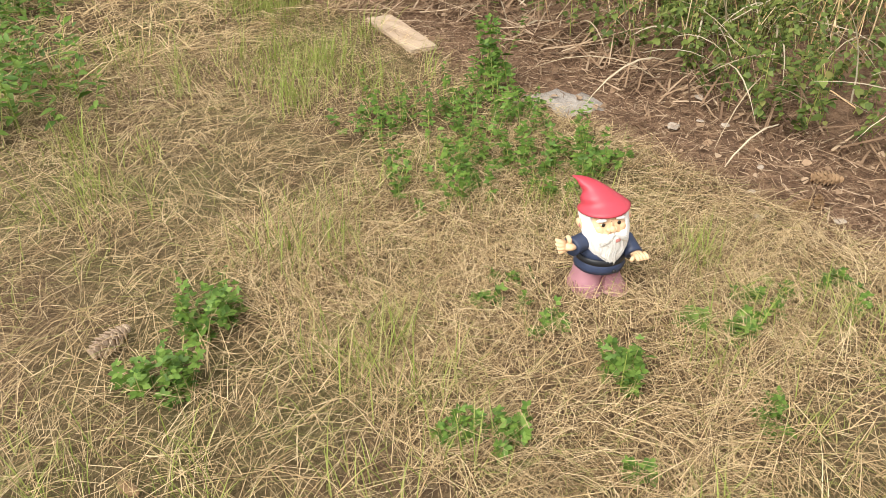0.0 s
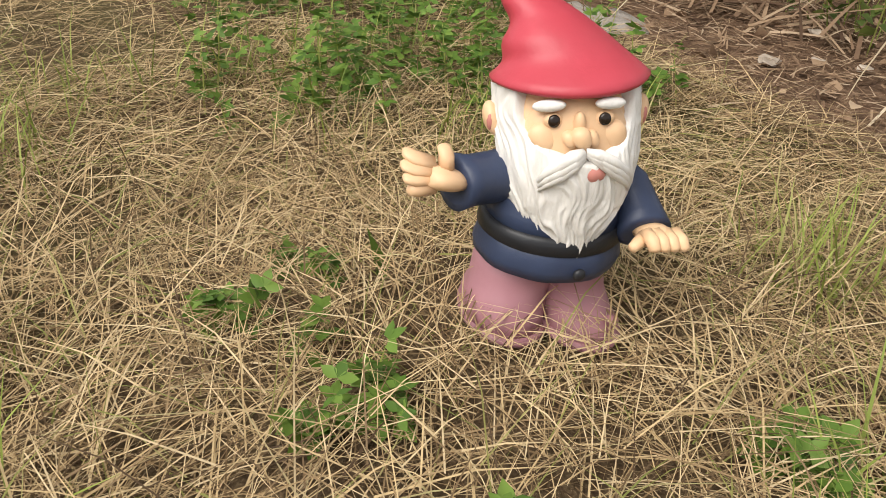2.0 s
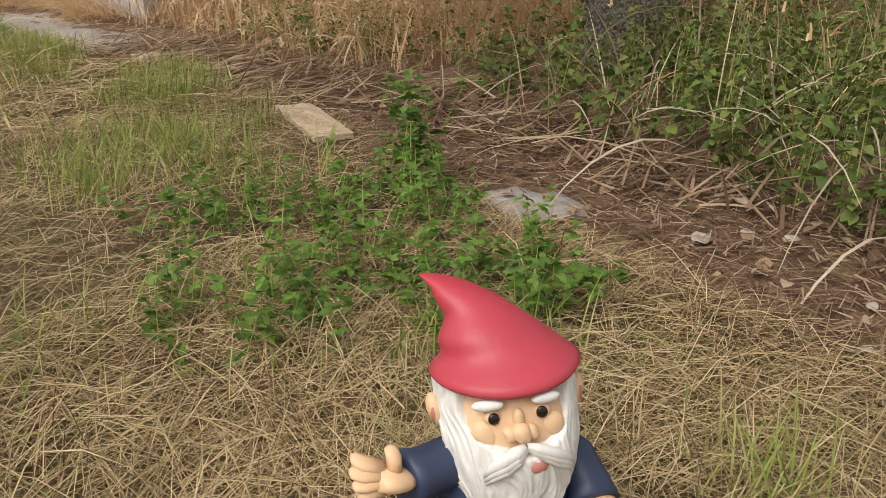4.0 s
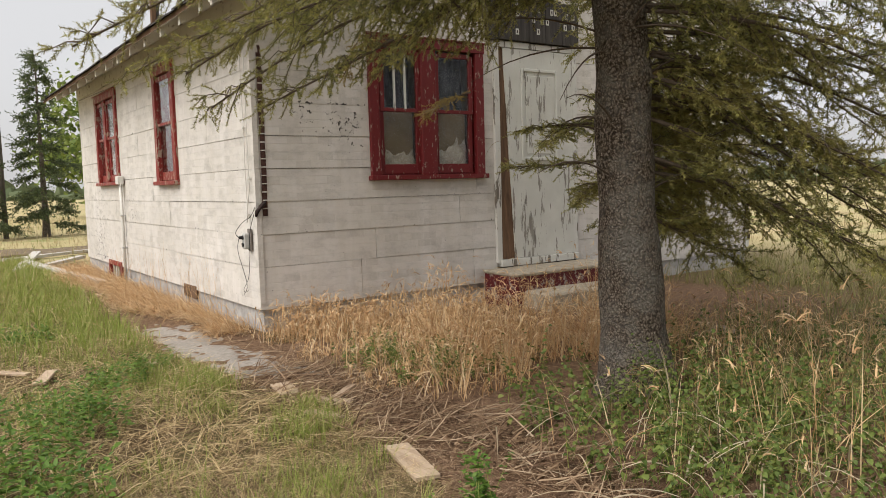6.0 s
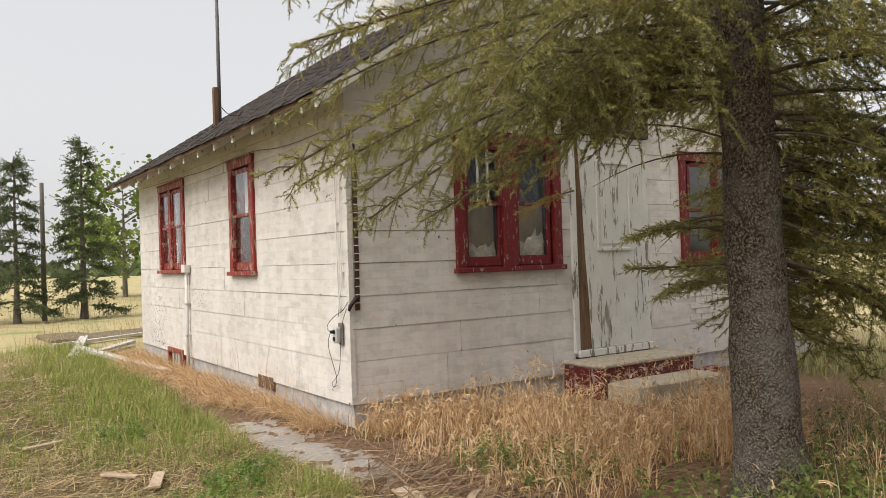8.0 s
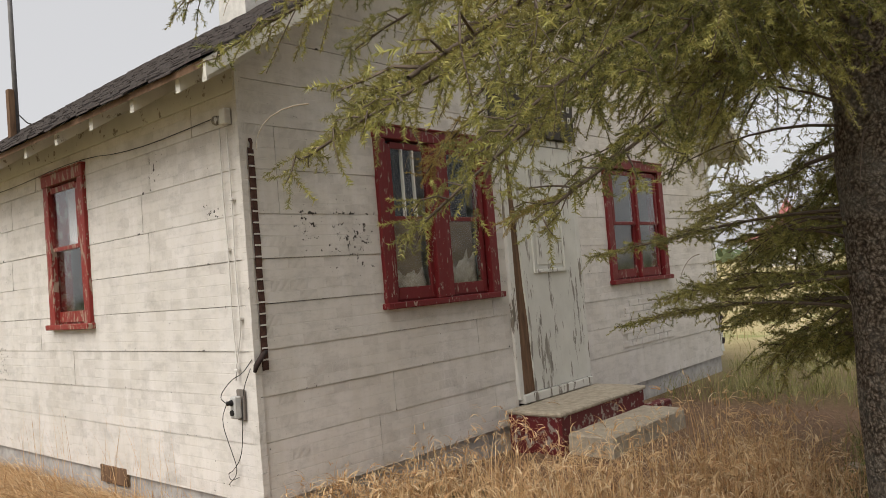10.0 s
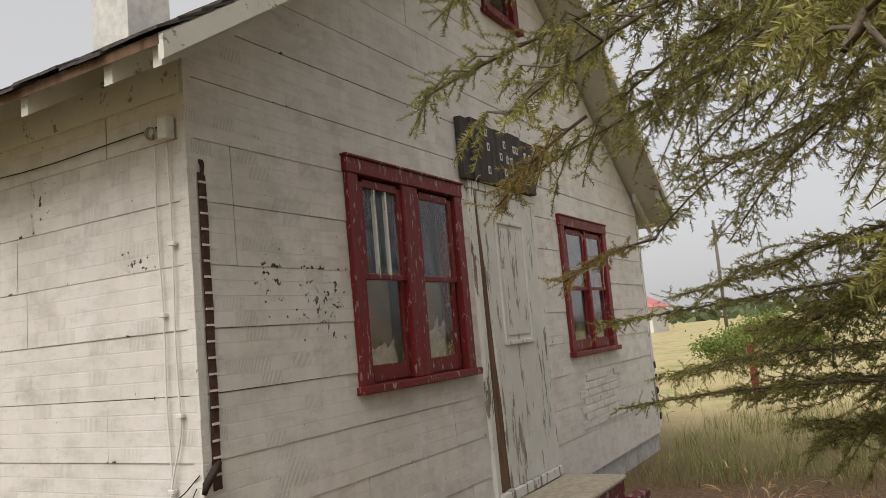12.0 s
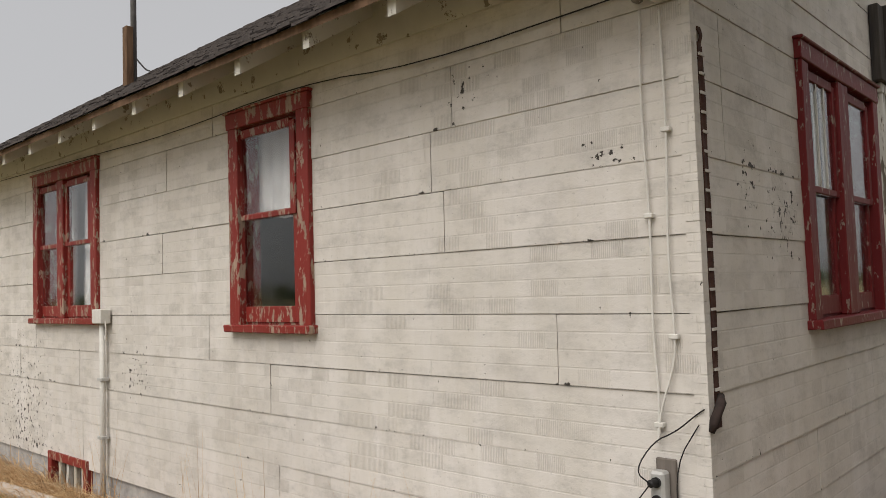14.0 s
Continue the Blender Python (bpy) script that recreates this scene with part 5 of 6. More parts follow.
    if bent:
        pieces.append(join(bent))
        slots.append(np.full(len(pieces[-1][1]), 3))
    v_, t_ = join(pieces)
    return soup(name, v_, t_, [TWIG, needle, NEEDLE_YOUNG if needle is NEEDLE else needle, DEAD_TWIG], tree, np.concatenate(slots))


def trunk_mesh(tree, x, y, height, r0, lean=(0, 0), sides=20, rough=0.02):
    pts = [(x + lean[0] * s, y + lean[1] * s, s * height - 0.1) for s in np.linspace(0, 1, 40)]
    bm = tube(pts, [r0 * (1.0 - 0.86 * s ** 0.9) + 0.10 * math.exp(-s * height * 5) * (r0 / 0.17) for s in np.linspace(0, 1, 40)], sides)
    for v_ in bm.verts:
        v_.co += noise.noise_vector(v_.co * 14) * rough * 0.5 + noise.noise_vector(v_.co * 4) * rough
    return part("trunk", bm, BARK, tree, "", True)


TX, TY = 0.81, -2.98
spruce = thing("spruce_tree", label="mature spruce with thick bark and drooping boughs before the house", category="spruce tree")
trunk_mesh(spruce, TX + 0.09, TY - 0.02, 8.6, 0.175, (-0.36, 0.08))
NAMED = [((2.25), (-1.80, -3.02, 1.66), 0.22), ((2.3), (-1.42, -2.34, 1.62), 0.28), ((2.4), (-0.92, -1.78, 1.80), 0.25), ((2.15), (-1.15, -2.45, 1.52), 0.2), ((2.1), (-1.0, -2.65, 1.46), 0.18), ((2.2), (-1.35, -2.78, 1.58), 0.2), ((2.35), (-0.6, -2.2, 1.95), 0.2), ((2.3), (-0.9, -2.9, 1.75), 0.2), ((2.45), (0.1, -1.7, 2.05), 0.2), ((2.6), (-0.45, -1.5, 2.25), 0.2), ((2.5), (-1.3, -1.9, 2.05), 0.25), ((2.4), (-0.3, -2.6, 2.0), 0.15), ((2.72), (-0.90, -1.05, 2.50), 0.22),
         ((2.5), (-0.25, -1.25, 2.12), 0.2), ((2.35), (0.52, -1.15, 1.95), 0.2), ((2.6), (-1.55, -2.72, 2.15), 0.2), ((2.9), (-1.2, -1.7, 2.75), 0.2), ((2.5), (-1.15, -3.3, 1.8), 0.35),
         ((3.05), (-1.5, -3.2, 2.8), 0.2), ((3.1), (-0.5, -0.9, 3.0), 0.2), ((3.2), (0.3, -0.7, 3.0), 0.2), ((3.3), (-1.2, -2.2, 3.3), 0.15),
         ((2.75), (0.0, -3.95, 2.2), 0.15), ((2.8), (0.45, -4.05, 2.3), 0.15), ((2.7), (-0.35, -3.7, 2.25), 0.2), ((2.6), (0.95, -4.2, 2.1), 0.15), ((3.0), (0.2, -3.9, 2.6), 0.15), ((2.0), (1.35, -3.85, 1.55), 0.15), ((1.8), (1.6, -3.7, 1.2), 0.12)]
for i, (z0, tip, sag) in enumerate(NAMED):
    bough(spruce, (TX, TY, z0), tip, sag, 400 + i, 0.013, 1.2, bare=0.12, hang=0.75, wide=0.5, shoot=0.05, twigs=2)
for i, (z0, tip, sag) in enumerate([(1.5, (2.25, -0.86, 1.42), 0.05), (1.1, (2.6, -0.85, 0.88), 0.1), (1.5, (3.2, -1.55, 1.15), 0.1), (1.1, (2.9, -1.9, 0.6), 0.08), (1.25, (0.52, -2.42, 1.22), 0.0), (1.45, (0.5, -2.5, 1.42), 0.0),
                                    (1.7, (2.9, -2.0, 1.2), 0.12), (1.55, (2.9, -2.9, 0.75), 0.15), (1.2, (2.5, -3.6, 0.55), 0.12), (1.8, (2.4, -4.2, 0.95), 0.2), (1.95, (2.95, -3.4, 1.25), 0.2), (2.1, (1.9, -4.6, 1.5), 0.2),
                                    (1.9, (3.2, -2.2, 1.5), 0.15), (2.3, (3.1, -1.5, 1.9), 0.2), (2.2, (3.0, -2.5, 1.8), 0.2), (1.0, (2.3, -2.8, 0.45), 0.06), (1.4, (2.9, -2.4, 0.7), 0.1), (1.7, (1.9, -3.9, 0.8), 0.1),
                                    (1.85, (3.1, -3.0, 1.1), 0.1), (1.6, (2.7, -3.6, 0.9), 0.12), (2.2, (1.5, -4.7, 1.75), 0.2), (2.4, (2.5, -4.2, 1.9), 0.2), (2.0, (2.9, -3.9, 1.5), 0.2), (1.3, (2.1, -3.9, 0.5), 0.1), (2.45, (0.75, -4.5, 2.1), 0.2), (2.3, (0.45, -4.1, 1.9), 0.2), (2.5, (1.25, -4.6, 2.3), 0.2), (2.6, (0.1, -4.3, 2.5), 0.2), (2.7, (2.0, -4.7, 2.4), 0.2), (2.6, (3.1, -3.2, 2.3), 0.2), (2.55, (3.2, -2.1, 2.4), 0.2), (1.5, (2.3, -4.0, 0.6), 0.1), (1.7, (1.8, -4.2, 0.9), 0.1), (1.9, (2.5, -4.4, 1.2), 0.15), (1.3, (2.6, -3.3, 0.45), 0.1), (2.0, (1.6, -4.4, 1.3), 0.15), (1.6, (3.1, -3.7, 0.8), 0.1)]):
    small = i in (0, 1, 4, 5)
    bough(spruce, (TX, TY, z0), tip, sag, 440 + i, 0.009 if small else 0.013, 1.0 if small else 0.78, NEEDLE, SHOOTS if small else COARSE, shoot=0.045 if small else 0.065, bare=0.3 if small else 0.08, hang=0.25 if small else 0.6, wide=0.26 if small else 0.62)
for i, (tip, up) in enumerate((((3.3, -1.1, 1.55), 0.2), ((3.45, -1.4, 0.85), 0.3), ((3.25, -1.0, 2.05), 0.3), ((3.6, -1.5, 1.25), 0.3), ((3.2, -0.95, 1.05), 0.2), ((3.2, -1.25, 2.4), 0.3), ((3.3, -1.3, 2.85), 0.2), ((3.0, -0.9, 2.6), 0.3), ((3.5, -1.7, 0.6), 0.4))):
    bough(spruce, (TX, TY, tip[2] + up), tip, 0.06, 640 + i, 0.012, 0.9, NEEDLE, COARSE, bare=0.15, hang=0.3, wide=0.55, shoot=0.06)
rt = np.random.RandomState(77)
for i in range(24):
    z0 = 2.55 + i * 0.12
    az = i * 2.4 + rt.uniform(-0.3, 0.3)
    ln = (2.35 - 0.22 * (z0 - 2.5)) * rt.uniform(0.8, 1.05)
    tip = (TX + math.cos(az) * ln, TY + math.sin(az) * ln, z0 - rt.uniform(0.1, 0.5))
    if z0 < 3.2 and tip[0] < 0.2 and -4.0 < tip[1] < -0.5:
        continue
    if math.cos(az) * 0.65 + math.sin(az) * 0.76 < -0.55 and z0 < 3.0:
        ln *= 0.7
        tip = (TX + math.cos(az) * ln, TY + math.sin(az) * ln, z0 - 0.2)
    bough(spruce, (TX, TY, z0), tip, 0.15, 500 + i, 0.014, 0.5, NEEDLE, COARSE, shoot=0.075)
for i in range(12):
    z0 = 5.6 + i * 0.24
    az, ln = i * 2.4, 1.55 - i * 0.085
    bough(spruce, (TX, TY, z0), (TX + math.cos(az) * ln, TY + math.sin(az) * ln, z0 - 0.15), 0.1, 560 + i, 0.015, 0.35, NEEDLE, FARSHOOT, shoot=0.15, twigs=0)
for i, (a, b) in enumerate((((0.2, -1.6, 2.1), (0.1, -1.3, 1.85)), ((0.9, -1.6, 1.75), (0.75, -1.25, 1.62)))):
    bough(spruce, a, b, 0.02, 620 + i, 0.006, 1.3, NEEDLE_DRY, bare=0.1, hang=0.8, wide=0.16, name="dry_bough", shoot=0.05)
# dead grey twigs hanging under the boughs
for i in range(26):
    a = rt.uniform(0, 6.28)
    z0 = rt.uniform(1.0, 2.5)
    ln = rt.uniform(0.3, 0.9)
    pts = limb_points((TX + 0.12 * math.cos(a), TY + 0.12 * math.sin(a), z0), (TX + ln * math.cos(a), TY + ln * math.sin(a), z0 - rt.uniform(-0.1, 0.3)), 0.06, 7)
    v, t = ribbon_tube(pts, 0.007, 0.0015, 4)
    soup("dead_twig", v, t, [TWIG], spruce)


def far_spruce(x, y, height, radius, seed, label):
    r = np.random.RandomState(seed)
    tree = thing("spruce_tree", label=label, category="spruce tree", group="far spruces")
    trunk_mesh(tree, x, y, height, height * 0.02, sides=8, rough=0.01)
    levels = int(height * 7)
    for i in range(levels):
        s = (i + r.rand()) / levels
        z0 = height * (0.07 + 0.9 * s)
        az = i * 2.4 + r.uniform(-0.4, 0.4)
        ln = radius * (1 - s) ** 0.85 * r.uniform(0.55, 1.15) + 0.06
        bough(tree, (x, y, z0), (x + math.cos(az) * ln, y + math.sin(az) * ln, z0 - ln * 0.22), 0.04, seed * 100 + i, 0.012, 0.8, NEEDLE_FAR, FARSHOOT, bare=0.1, hang=0.3, wide=0.55 * ln + 0.14, shoot=0.17, twigs=0)
    return tree


far_spruce(0.88, 17.3, 4.95, 1.1, 31, "young spruce standing alone behind the house")
far_spruce(-0.75, 17.0, 4.4, 1.0, 32, "young spruce beside a pole behind the house")
far_spruce(-2.6, 18.5, 4.9, 1.2, 33, "young spruce at the edge of the yard")


# ---- garden gnome: one plain figure ----
def gnome():
    bm = bmesh.new()
    mats = [G_HAT, G_SKIN, G_BEARD, G_COAT, G_BELT, G_PANTS, G_EYE, G_LIP]

    def take(got, slot, smooth=True):
        for f_ in {f_ for v_ in got for f_ in v_.link_faces}:
            f_.material_index, f_.smooth = slot, smooth

    def ball(c, r_, slot, rot=(0, 0, 0), seg=20):
        m = Matrix.LocRotScale(c, Euler([radians(a) for a in rot]), r_)
        got = bmesh.ops.create_uvsphere(bm, u_segments=seg, v_segments=max(8, seg * 2 // 3), radius=1, matrix=m)["verts"]
        take(got, slot)
        return got

    def lathe(rings, slot, seg=32, wobble=None, ends=True):
        """rings: (x, y, z, rx, ry) up the figure."""
        loops = []
        for i, (x, y, z, rx, ry) in enumerate(rings):
            loop = []
            for k in range(seg):
                a = k * math.tau / seg
                w = wobble(i / (len(rings) - 1), a) if wobble else (1.0, 0.0)
                loop.append(bm.verts.new((x + rx * w[0] * math.cos(a), y + ry * w[0] * math.sin(a), z + w[1])))
            loops.append(loop)
        fs = []
        for p_, q_ in zip(loops, loops[1:]):
            for k in range(seg):
                fs.append(bm.faces.new((p_[k], p_[(k + 1) % seg], q_[(k + 1) % seg], q_[k])))
        if ends:
            fs += [bm.faces.new(loops[0][::-1]), bm.faces.new(loops[-1])]
        for f_ in fs:
            f_.material_index, f_.smooth = slot, True

    def limb(points, radii, slot, seg=14, flat=1.0):
        pts = [Vector(p_) for p_ in points]
        loops = []
        for i, p_ in enumerate(pts):
            d = (pts[min(i + 1, len(pts) - 1)] - pts[max(i - 1, 0)]).normalized()
            a_ = d.cross(Vector((0, 0.2, 1))).normalized()
            b_ = d.cross(a_)
            loops.append([bm.verts.new(p_ + (a_ * math.cos(k * math.tau / seg) + b_ * math.sin(k * math.tau / seg) * flat) * radii[i]) for k in range(seg)])
        fs = [bm.faces.new(loops[0][::-1]), bm.faces.new(loops[-1])]
        for p_, q_ in zip(loops, loops[1:]):
            for k in range(seg):
                fs.append(bm.faces.new((p_[k], p_[(k + 1) % seg], q_[(k + 1) % seg], q_[k])))
        for f_ in fs:
            f_.material_index, f_.smooth = slot, True

    # trousers: two fat legs and boots merged with the seat
    folds = lambda s, a: (1 + 0.022 * math.sin(s * 17 + 1.5 * math.sin(a)) * (1 - s), 0.0)
    lathe([(-0.026, 0.0, 0.0, 0.026, 0.034), (-0.027, -0.003, 0.008, 0.031, 0.041), (-0.027, -0.002, 0.03, 0.0315, 0.040), (-0.024, 0.002, 0.05, 0.030, 0.034), (-0.02, 0.004, 0.075, 0.032, 0.034), (-0.014, 0.004, 0.10, 0.034, 0.034)], 5, 28, folds)
    lathe([(0.028, -0.012, 0.0, 0.026, 0.036), (0.030, -0.015, 0.008, 0.029, 0.043), (0.028, -0.010, 0.028, 0.028, 0.038), (0.024, 0.0, 0.05, 0.028, 0.032), (0.019, 0.004, 0.075, 0.031, 0.034), (0.014, 0.004, 0.10, 0.034, 0.034)], 5, 28, folds)
    ball((0, 0.004, 0.092), (0.049, 0.040, 0.026), 5)
    ball((0.046, -0.042, 0.03), (0.006, 0.005, 0.006), 5, seg=10)
    for x, y in ((-0.027, -0.003), (0.030, -0.015)):
        lathe([(x, y, 0.001, 0.030, 0.042), (x, y, 0.003, 0.033, 0.0455), (x, y, 0.009, 0.0335, 0.046), (x, y, 0.012, 0.030, 0.041)], 5, 28)
    # coat, belt, skirt of the coat
    lathe([(0, 0.002, 0.092, 0.040, 0.034), (0, 0.0, 0.096, 0.054, 0.047), (0, 0.0, 0.106, 0.0555, 0.049), (0, 0.0, 0.116, 0.053, 0.047), (0, 0.001, 0.121, 0.0515, 0.045)], 3, 36, lambda s, a: (1 + 0.012 * math.sin(a * 9), 0.0))
    lathe([(0, 0.001, 0.117, 0.052, 0.0455), (0, 0.001, 0.119, 0.0545, 0.048), (0, 0.001, 0.129, 0.0535, 0.047), (0, 0.001, 0.131, 0.051, 0.0445)], 4, 36)
    lathe([(0, 0.001, 0.127, 0.051, 0.0445), (0, 0.002, 0.140, 0.050, 0.043), (0, 0.004, 0.158, 0.045, 0.038), (0, 0.006, 0.172, 0.033, 0.029)], 3, 36, lambda s, a: (1 + 0.015 * math.sin(a * 7 + s * 5), 0.0))
    ball((0.006, -0.0495, 0.106), (0.0048, 0.003, 0.0048), 4, seg=12)
    # head
    ball((0, 0.0, 0.199), (0.0425, 0.040, 0.042), 1, seg=28)
    ball((0, -0.026, 0.196), (0.034, 0.0145, 0.026), 1, seg=28)
    # nose: bulb, wings and bridge
    ball((0, -0.0432, 0.1955), (0.0068, 0.0068, 0.0062), 1, seg=18)
    ball((0, -0.0395, 0.2025), (0.0042, 0.0050, 0.0085), 1, (14, 0, 0), 16)
    for sx in (-1, 1):
        ball((sx * 0.0072, -0.0405, 0.1945), (0.0048, 0.0054, 0.0047), 1, seg=14)
        ball((sx * 0.0225, -0.0335, 0.1955), (0.0095, 0.0062, 0.0085), 1, seg=16)
        ball((sx * 0.0165, -0.0372, 0.2055), (0.0064, 0.0036, 0.0050), 1, seg=16)
        ball((sx * 0.0162, -0.0398, 0.2052), (0.0040, 0.0018, 0.0042), 6, seg=16)
        ball((sx * 0.0195, -0.0395, 0.2150), (0.0108, 0.0042, 0.0040), 2, (0, sx * 3, sx * 16), 18)
        ball((sx * 0.0505, 0.004, 0.201), (0.0065, 0.009, 0.0125), 1, (0, sx * 12, 0), 14)
        ball((sx * 0.0525, 0.001, 0.201), (0.003, 0.006, 0.008), 7, seg=12)
    ball((0.003, -0.0470, 0.1785), (0.0086, 0.0046, 0.0042), 7, (0, -6, 0), 16)

    # beard and whiskers: one furrowed sheet that sinks under the skin where the face is open
    cols, rows = 150, 84
    loops = []
    for j in range(rows + 1):
        v_ = j / rows
        z0 = 0.226 - 0.119 * v_
        taper = max(0.0, (v_ - 0.42) / 0.58)
        half = 0.0475 * max(0.0, 1 - taper ** 1.9) ** 0.62 + 0.0015
        depth = 0.0425 + 0.012 * math.sin(math.pi * min(1.0, v_ * 0.95))
        reach = 1.75 - 0.55 * v_
        row = []
        for i in range(cols + 1):
            a = (2 * i / cols - 1) * reach
            d = math.hypot(a / 0.80, min(0.0, z0 - 0.2105) / 0.0245)
            m = min(1.0, max(0.0, (d - 0.96) / 0.16))
            m = m * m * (3 - 2 * m)
            flow = a * (1 + 0.8 * taper) + 0.35 * noise.noise(Vector((a * 2.2, v_ * 4, 1.0)))
            lock = 0.0022 * noise.noise(Vector((flow * 7, v_ * 3.5, 5.0))) + 0.0013 * noise.noise(Vector((flow * 17, v_ * 6, 2.0)))
            lock -= 0.0012 * abs(math.sin(flow * 21 + 5 * noise.noise(Vector((flow * 3, v_ * 5, 8.0)))))
            grow = -0.013 * (1 - m) + (0.0018 + lock) * m
            z = z0 + (0.004 * noise.noise(Vector((a * 5, 3.0, 7.0))) - 0.002) * taper ** 2
            row.append(bm.verts.new(((half + grow * 0.8) * math.sin(a) / max(1.0, math.sin(min(reach, 1.57))), 0.005 - (depth + grow) * math.cos(a), z)))
        loops.append(row)
    for p_, q_ in zip(loops, loops[1:]):
        for i in range(cols):
            f_ = bm.faces.new((p_[i], q_[i], q_[i + 1], p_[i + 1]))
            f_.material_index, f_.smooth = 2, True
    ball((0, -0.022, 0.158), (0.039, 0.024, 0.030), 2, seg=24)
    # moustache: two swept locks
    for sx in (-1, 1):
        for k, (lift, rad) in enumerate(((-0.001, 0.0046), (-0.004, 0.0042), (-0.0065, 0.0034))):
            limb([(sx * 0.001, -0.0470, 0.1892 + lift * 0.3), (sx * 0.009, -0.0500, 0.1880 + lift * 0.7), (sx * 0.018, -0.0480, 0.1845 + lift), (sx * 0.026, -0.0430, 0.1795 + lift), (sx * 0.032, -0.0385, 0.1735 + lift)],
                 [rad * 0.6, rad, rad, rad * 0.8, rad * 0.35], 2, 14, 0.75)
    # arms and open hands
    limb([(-0.032, 0.005, 0.160), (-0.052, -0.001, 0.158), (-0.069, -0.007, 0.159), (-0.080, -0.011, 0.160), (-0.081, -0.0115, 0.160)], [0.019, 0.0188, 0.0182, 0.0205, 0.0150], 3, 20)
    limb([(0.036, 0.004, 0.158), (0.050, -0.008, 0.150), (0.056, -0.024, 0.138), (0.055, -0.036, 0.132), (0.055, -0.037, 0.1315)], [0.018, 0.0185, 0.0172, 0.0195, 0.0145], 3, 20)
    limb([(-0.077, -0.010, 0.160), (-0.085, -0.014, 0.163), (-0.094, -0.017, 0.167), (-0.101, -0.019, 0.170)], [0.011, 0.0135, 0.0150, 0.0125], 1, 16, 0.6)
    for k, (dx, dz) in enumerate(((-0.017, 0.0105), (-0.0205, 0.0035), (-0.0205, -0.004), (-0.0175, -0.011))):
        limb([(-0.096, -0.018, 0.169 + dz * 0.8), (-0.098 + dx * 0.6, -0.020, 0.171 + dz * 1.1), (-0.097 + dx * 0.92, -0.0205, 0.1732 + dz * 1.25), (-0.097 + dx, -0.021, 0.1738 + dz * 1.28)], [0.0050, 0.0050, 0.0042, 0.0020], 1, 12)
    limb([(-0.088, -0.018, 0.175), (-0.0865, -0.021, 0.184), (-0.087, -0.022, 0.1895), (-0.0872, -0.022, 0.191)], [0.0055, 0.0052, 0.0046, 0.0020], 1, 12)
    limb([(0.055, -0.034, 0.133), (0.057, -0.044, 0.1355), (0.058, -0.053, 0.1365), (0.058, -0.057, 0.1358)], [0.010, 0.0125, 0.0135, 0.010], 1, 16, 0.62)
    for k in range(4):
        x = 0.0475 + k * 0.0072
        limb([(x, -0.051, 0.1400), (x + 0.0006, -0.0605, 0.1390), (x + 0.001, -0.0655, 0.1352), (x + 0.001, -0.0662, 0.1340)], [0.0050, 0.0050, 0.0042, 0.0020], 1, 12)
    limb([(0.049, -0.048, 0.136), (0.0405, -0.055, 0.134), (0.0355, -0.058, 0.1325), (0.0345, -0.0585, 0.132)], [0.0050, 0.0046, 0.0036, 0.0016], 1, 12)
    # hat: a floppy cone that bends over to one side
    rings = []
    for i in range(22):
        s = i / 21
        r_ = 0.0465 * (1 - s) ** 0.92 * (1 - 0.12 * math.sin(s * math.pi)) + 0.004 * (1 - s) ** 4 + 0.0035
        x = 0.002 - 0.048 * s ** 1.7
        y = 0.004 + 0.034 * s ** 1.3
        z = 0.2275 + 0.080 * s - 0.016 * s ** 4
        rings.append((x, y, z, r_, r_ * 0.95))
    dent = lambda s, a: (1 + 0.085 * math.sin(s * 19 + 1.4 * math.sin(a - 0.6)) * math.sin(math.pi * min(1, s * 1.25)) * (0.5 - 0.5 * math.cos(a - 0.4)) + 0.012 * math.sin(3 * a) * (1 - s), (-0.004 * math.sin(a) * -1 + 0.003 * math.cos(a * 2)) * (1 - s) ** 3)
    lathe([(0.002, 0.002, 0.2315, 0.038, 0.036), (0.002, 0.002, 0.2260, 0.048, 0.045), (0.002, 0.003, 0.2250, 0.0525, 0.0495)] + rings, 0, 40, dent)
    for v_ in bm.verts:
        if v_.co.z < 0.1:
            v_.co.z = 0.1 - (0.1 - v_.co.z) * 0.60
        s = min(1.0, max(0.0, (v_.co.z - 0.166) / 0.03))
        if s > 0:
            turn = Euler((radians(-13 * s), radians(-8 * s), radians(-10 * s))).to_matrix()
            v_.co = Vector((0, 0.004, 0.182)) + turn @ (v_.co - Vector((0, 0.004, 0.182)))
    ob = part("garden_gnome", bm, mats)
    ob.matrix_basis = pose(GNOME[0], GNOME[1], 0.004, 1, 3, -21) @ Matrix.Scale(0.955, 4)
    return tagged(ob, "painted garden gnome with red hat, white beard and mauve trousers", "garden gnome")


gnome()


# ---- door steps ----
steps = thing("door_steps", label="concrete door steps with flaking dark red paint", category="steps")
part("platform", rough_up(boxes((2.22, 3.52, -0.50, -0.018, -0.1, 0.295), bevel=0.012), 0.006, 7, 4), RED_STEP, steps, "red painted sides")
part("platform_top", rough_up(boxes((2.205, 3.535, -0.515, -0.02, 0.285, 0.318), bevel=0.01), 0.004, 7, 4), CONCRETE, steps, "worn bare concrete top")
part("lower_step", rough_up(boxes((2.30, 3.50, -0.86, -0.49, -0.1, 0.155), bevel=0.015), 0.008, 7, 4), CONCRETE, steps, "chipped bare concrete lower step")
part("side_ledge", rough_up(boxes((3.50, 3.82, -0.60, -0.50, -0.1, 0.16), bevel=0.008), 0.005, 8, 2), RED_STEP, steps)


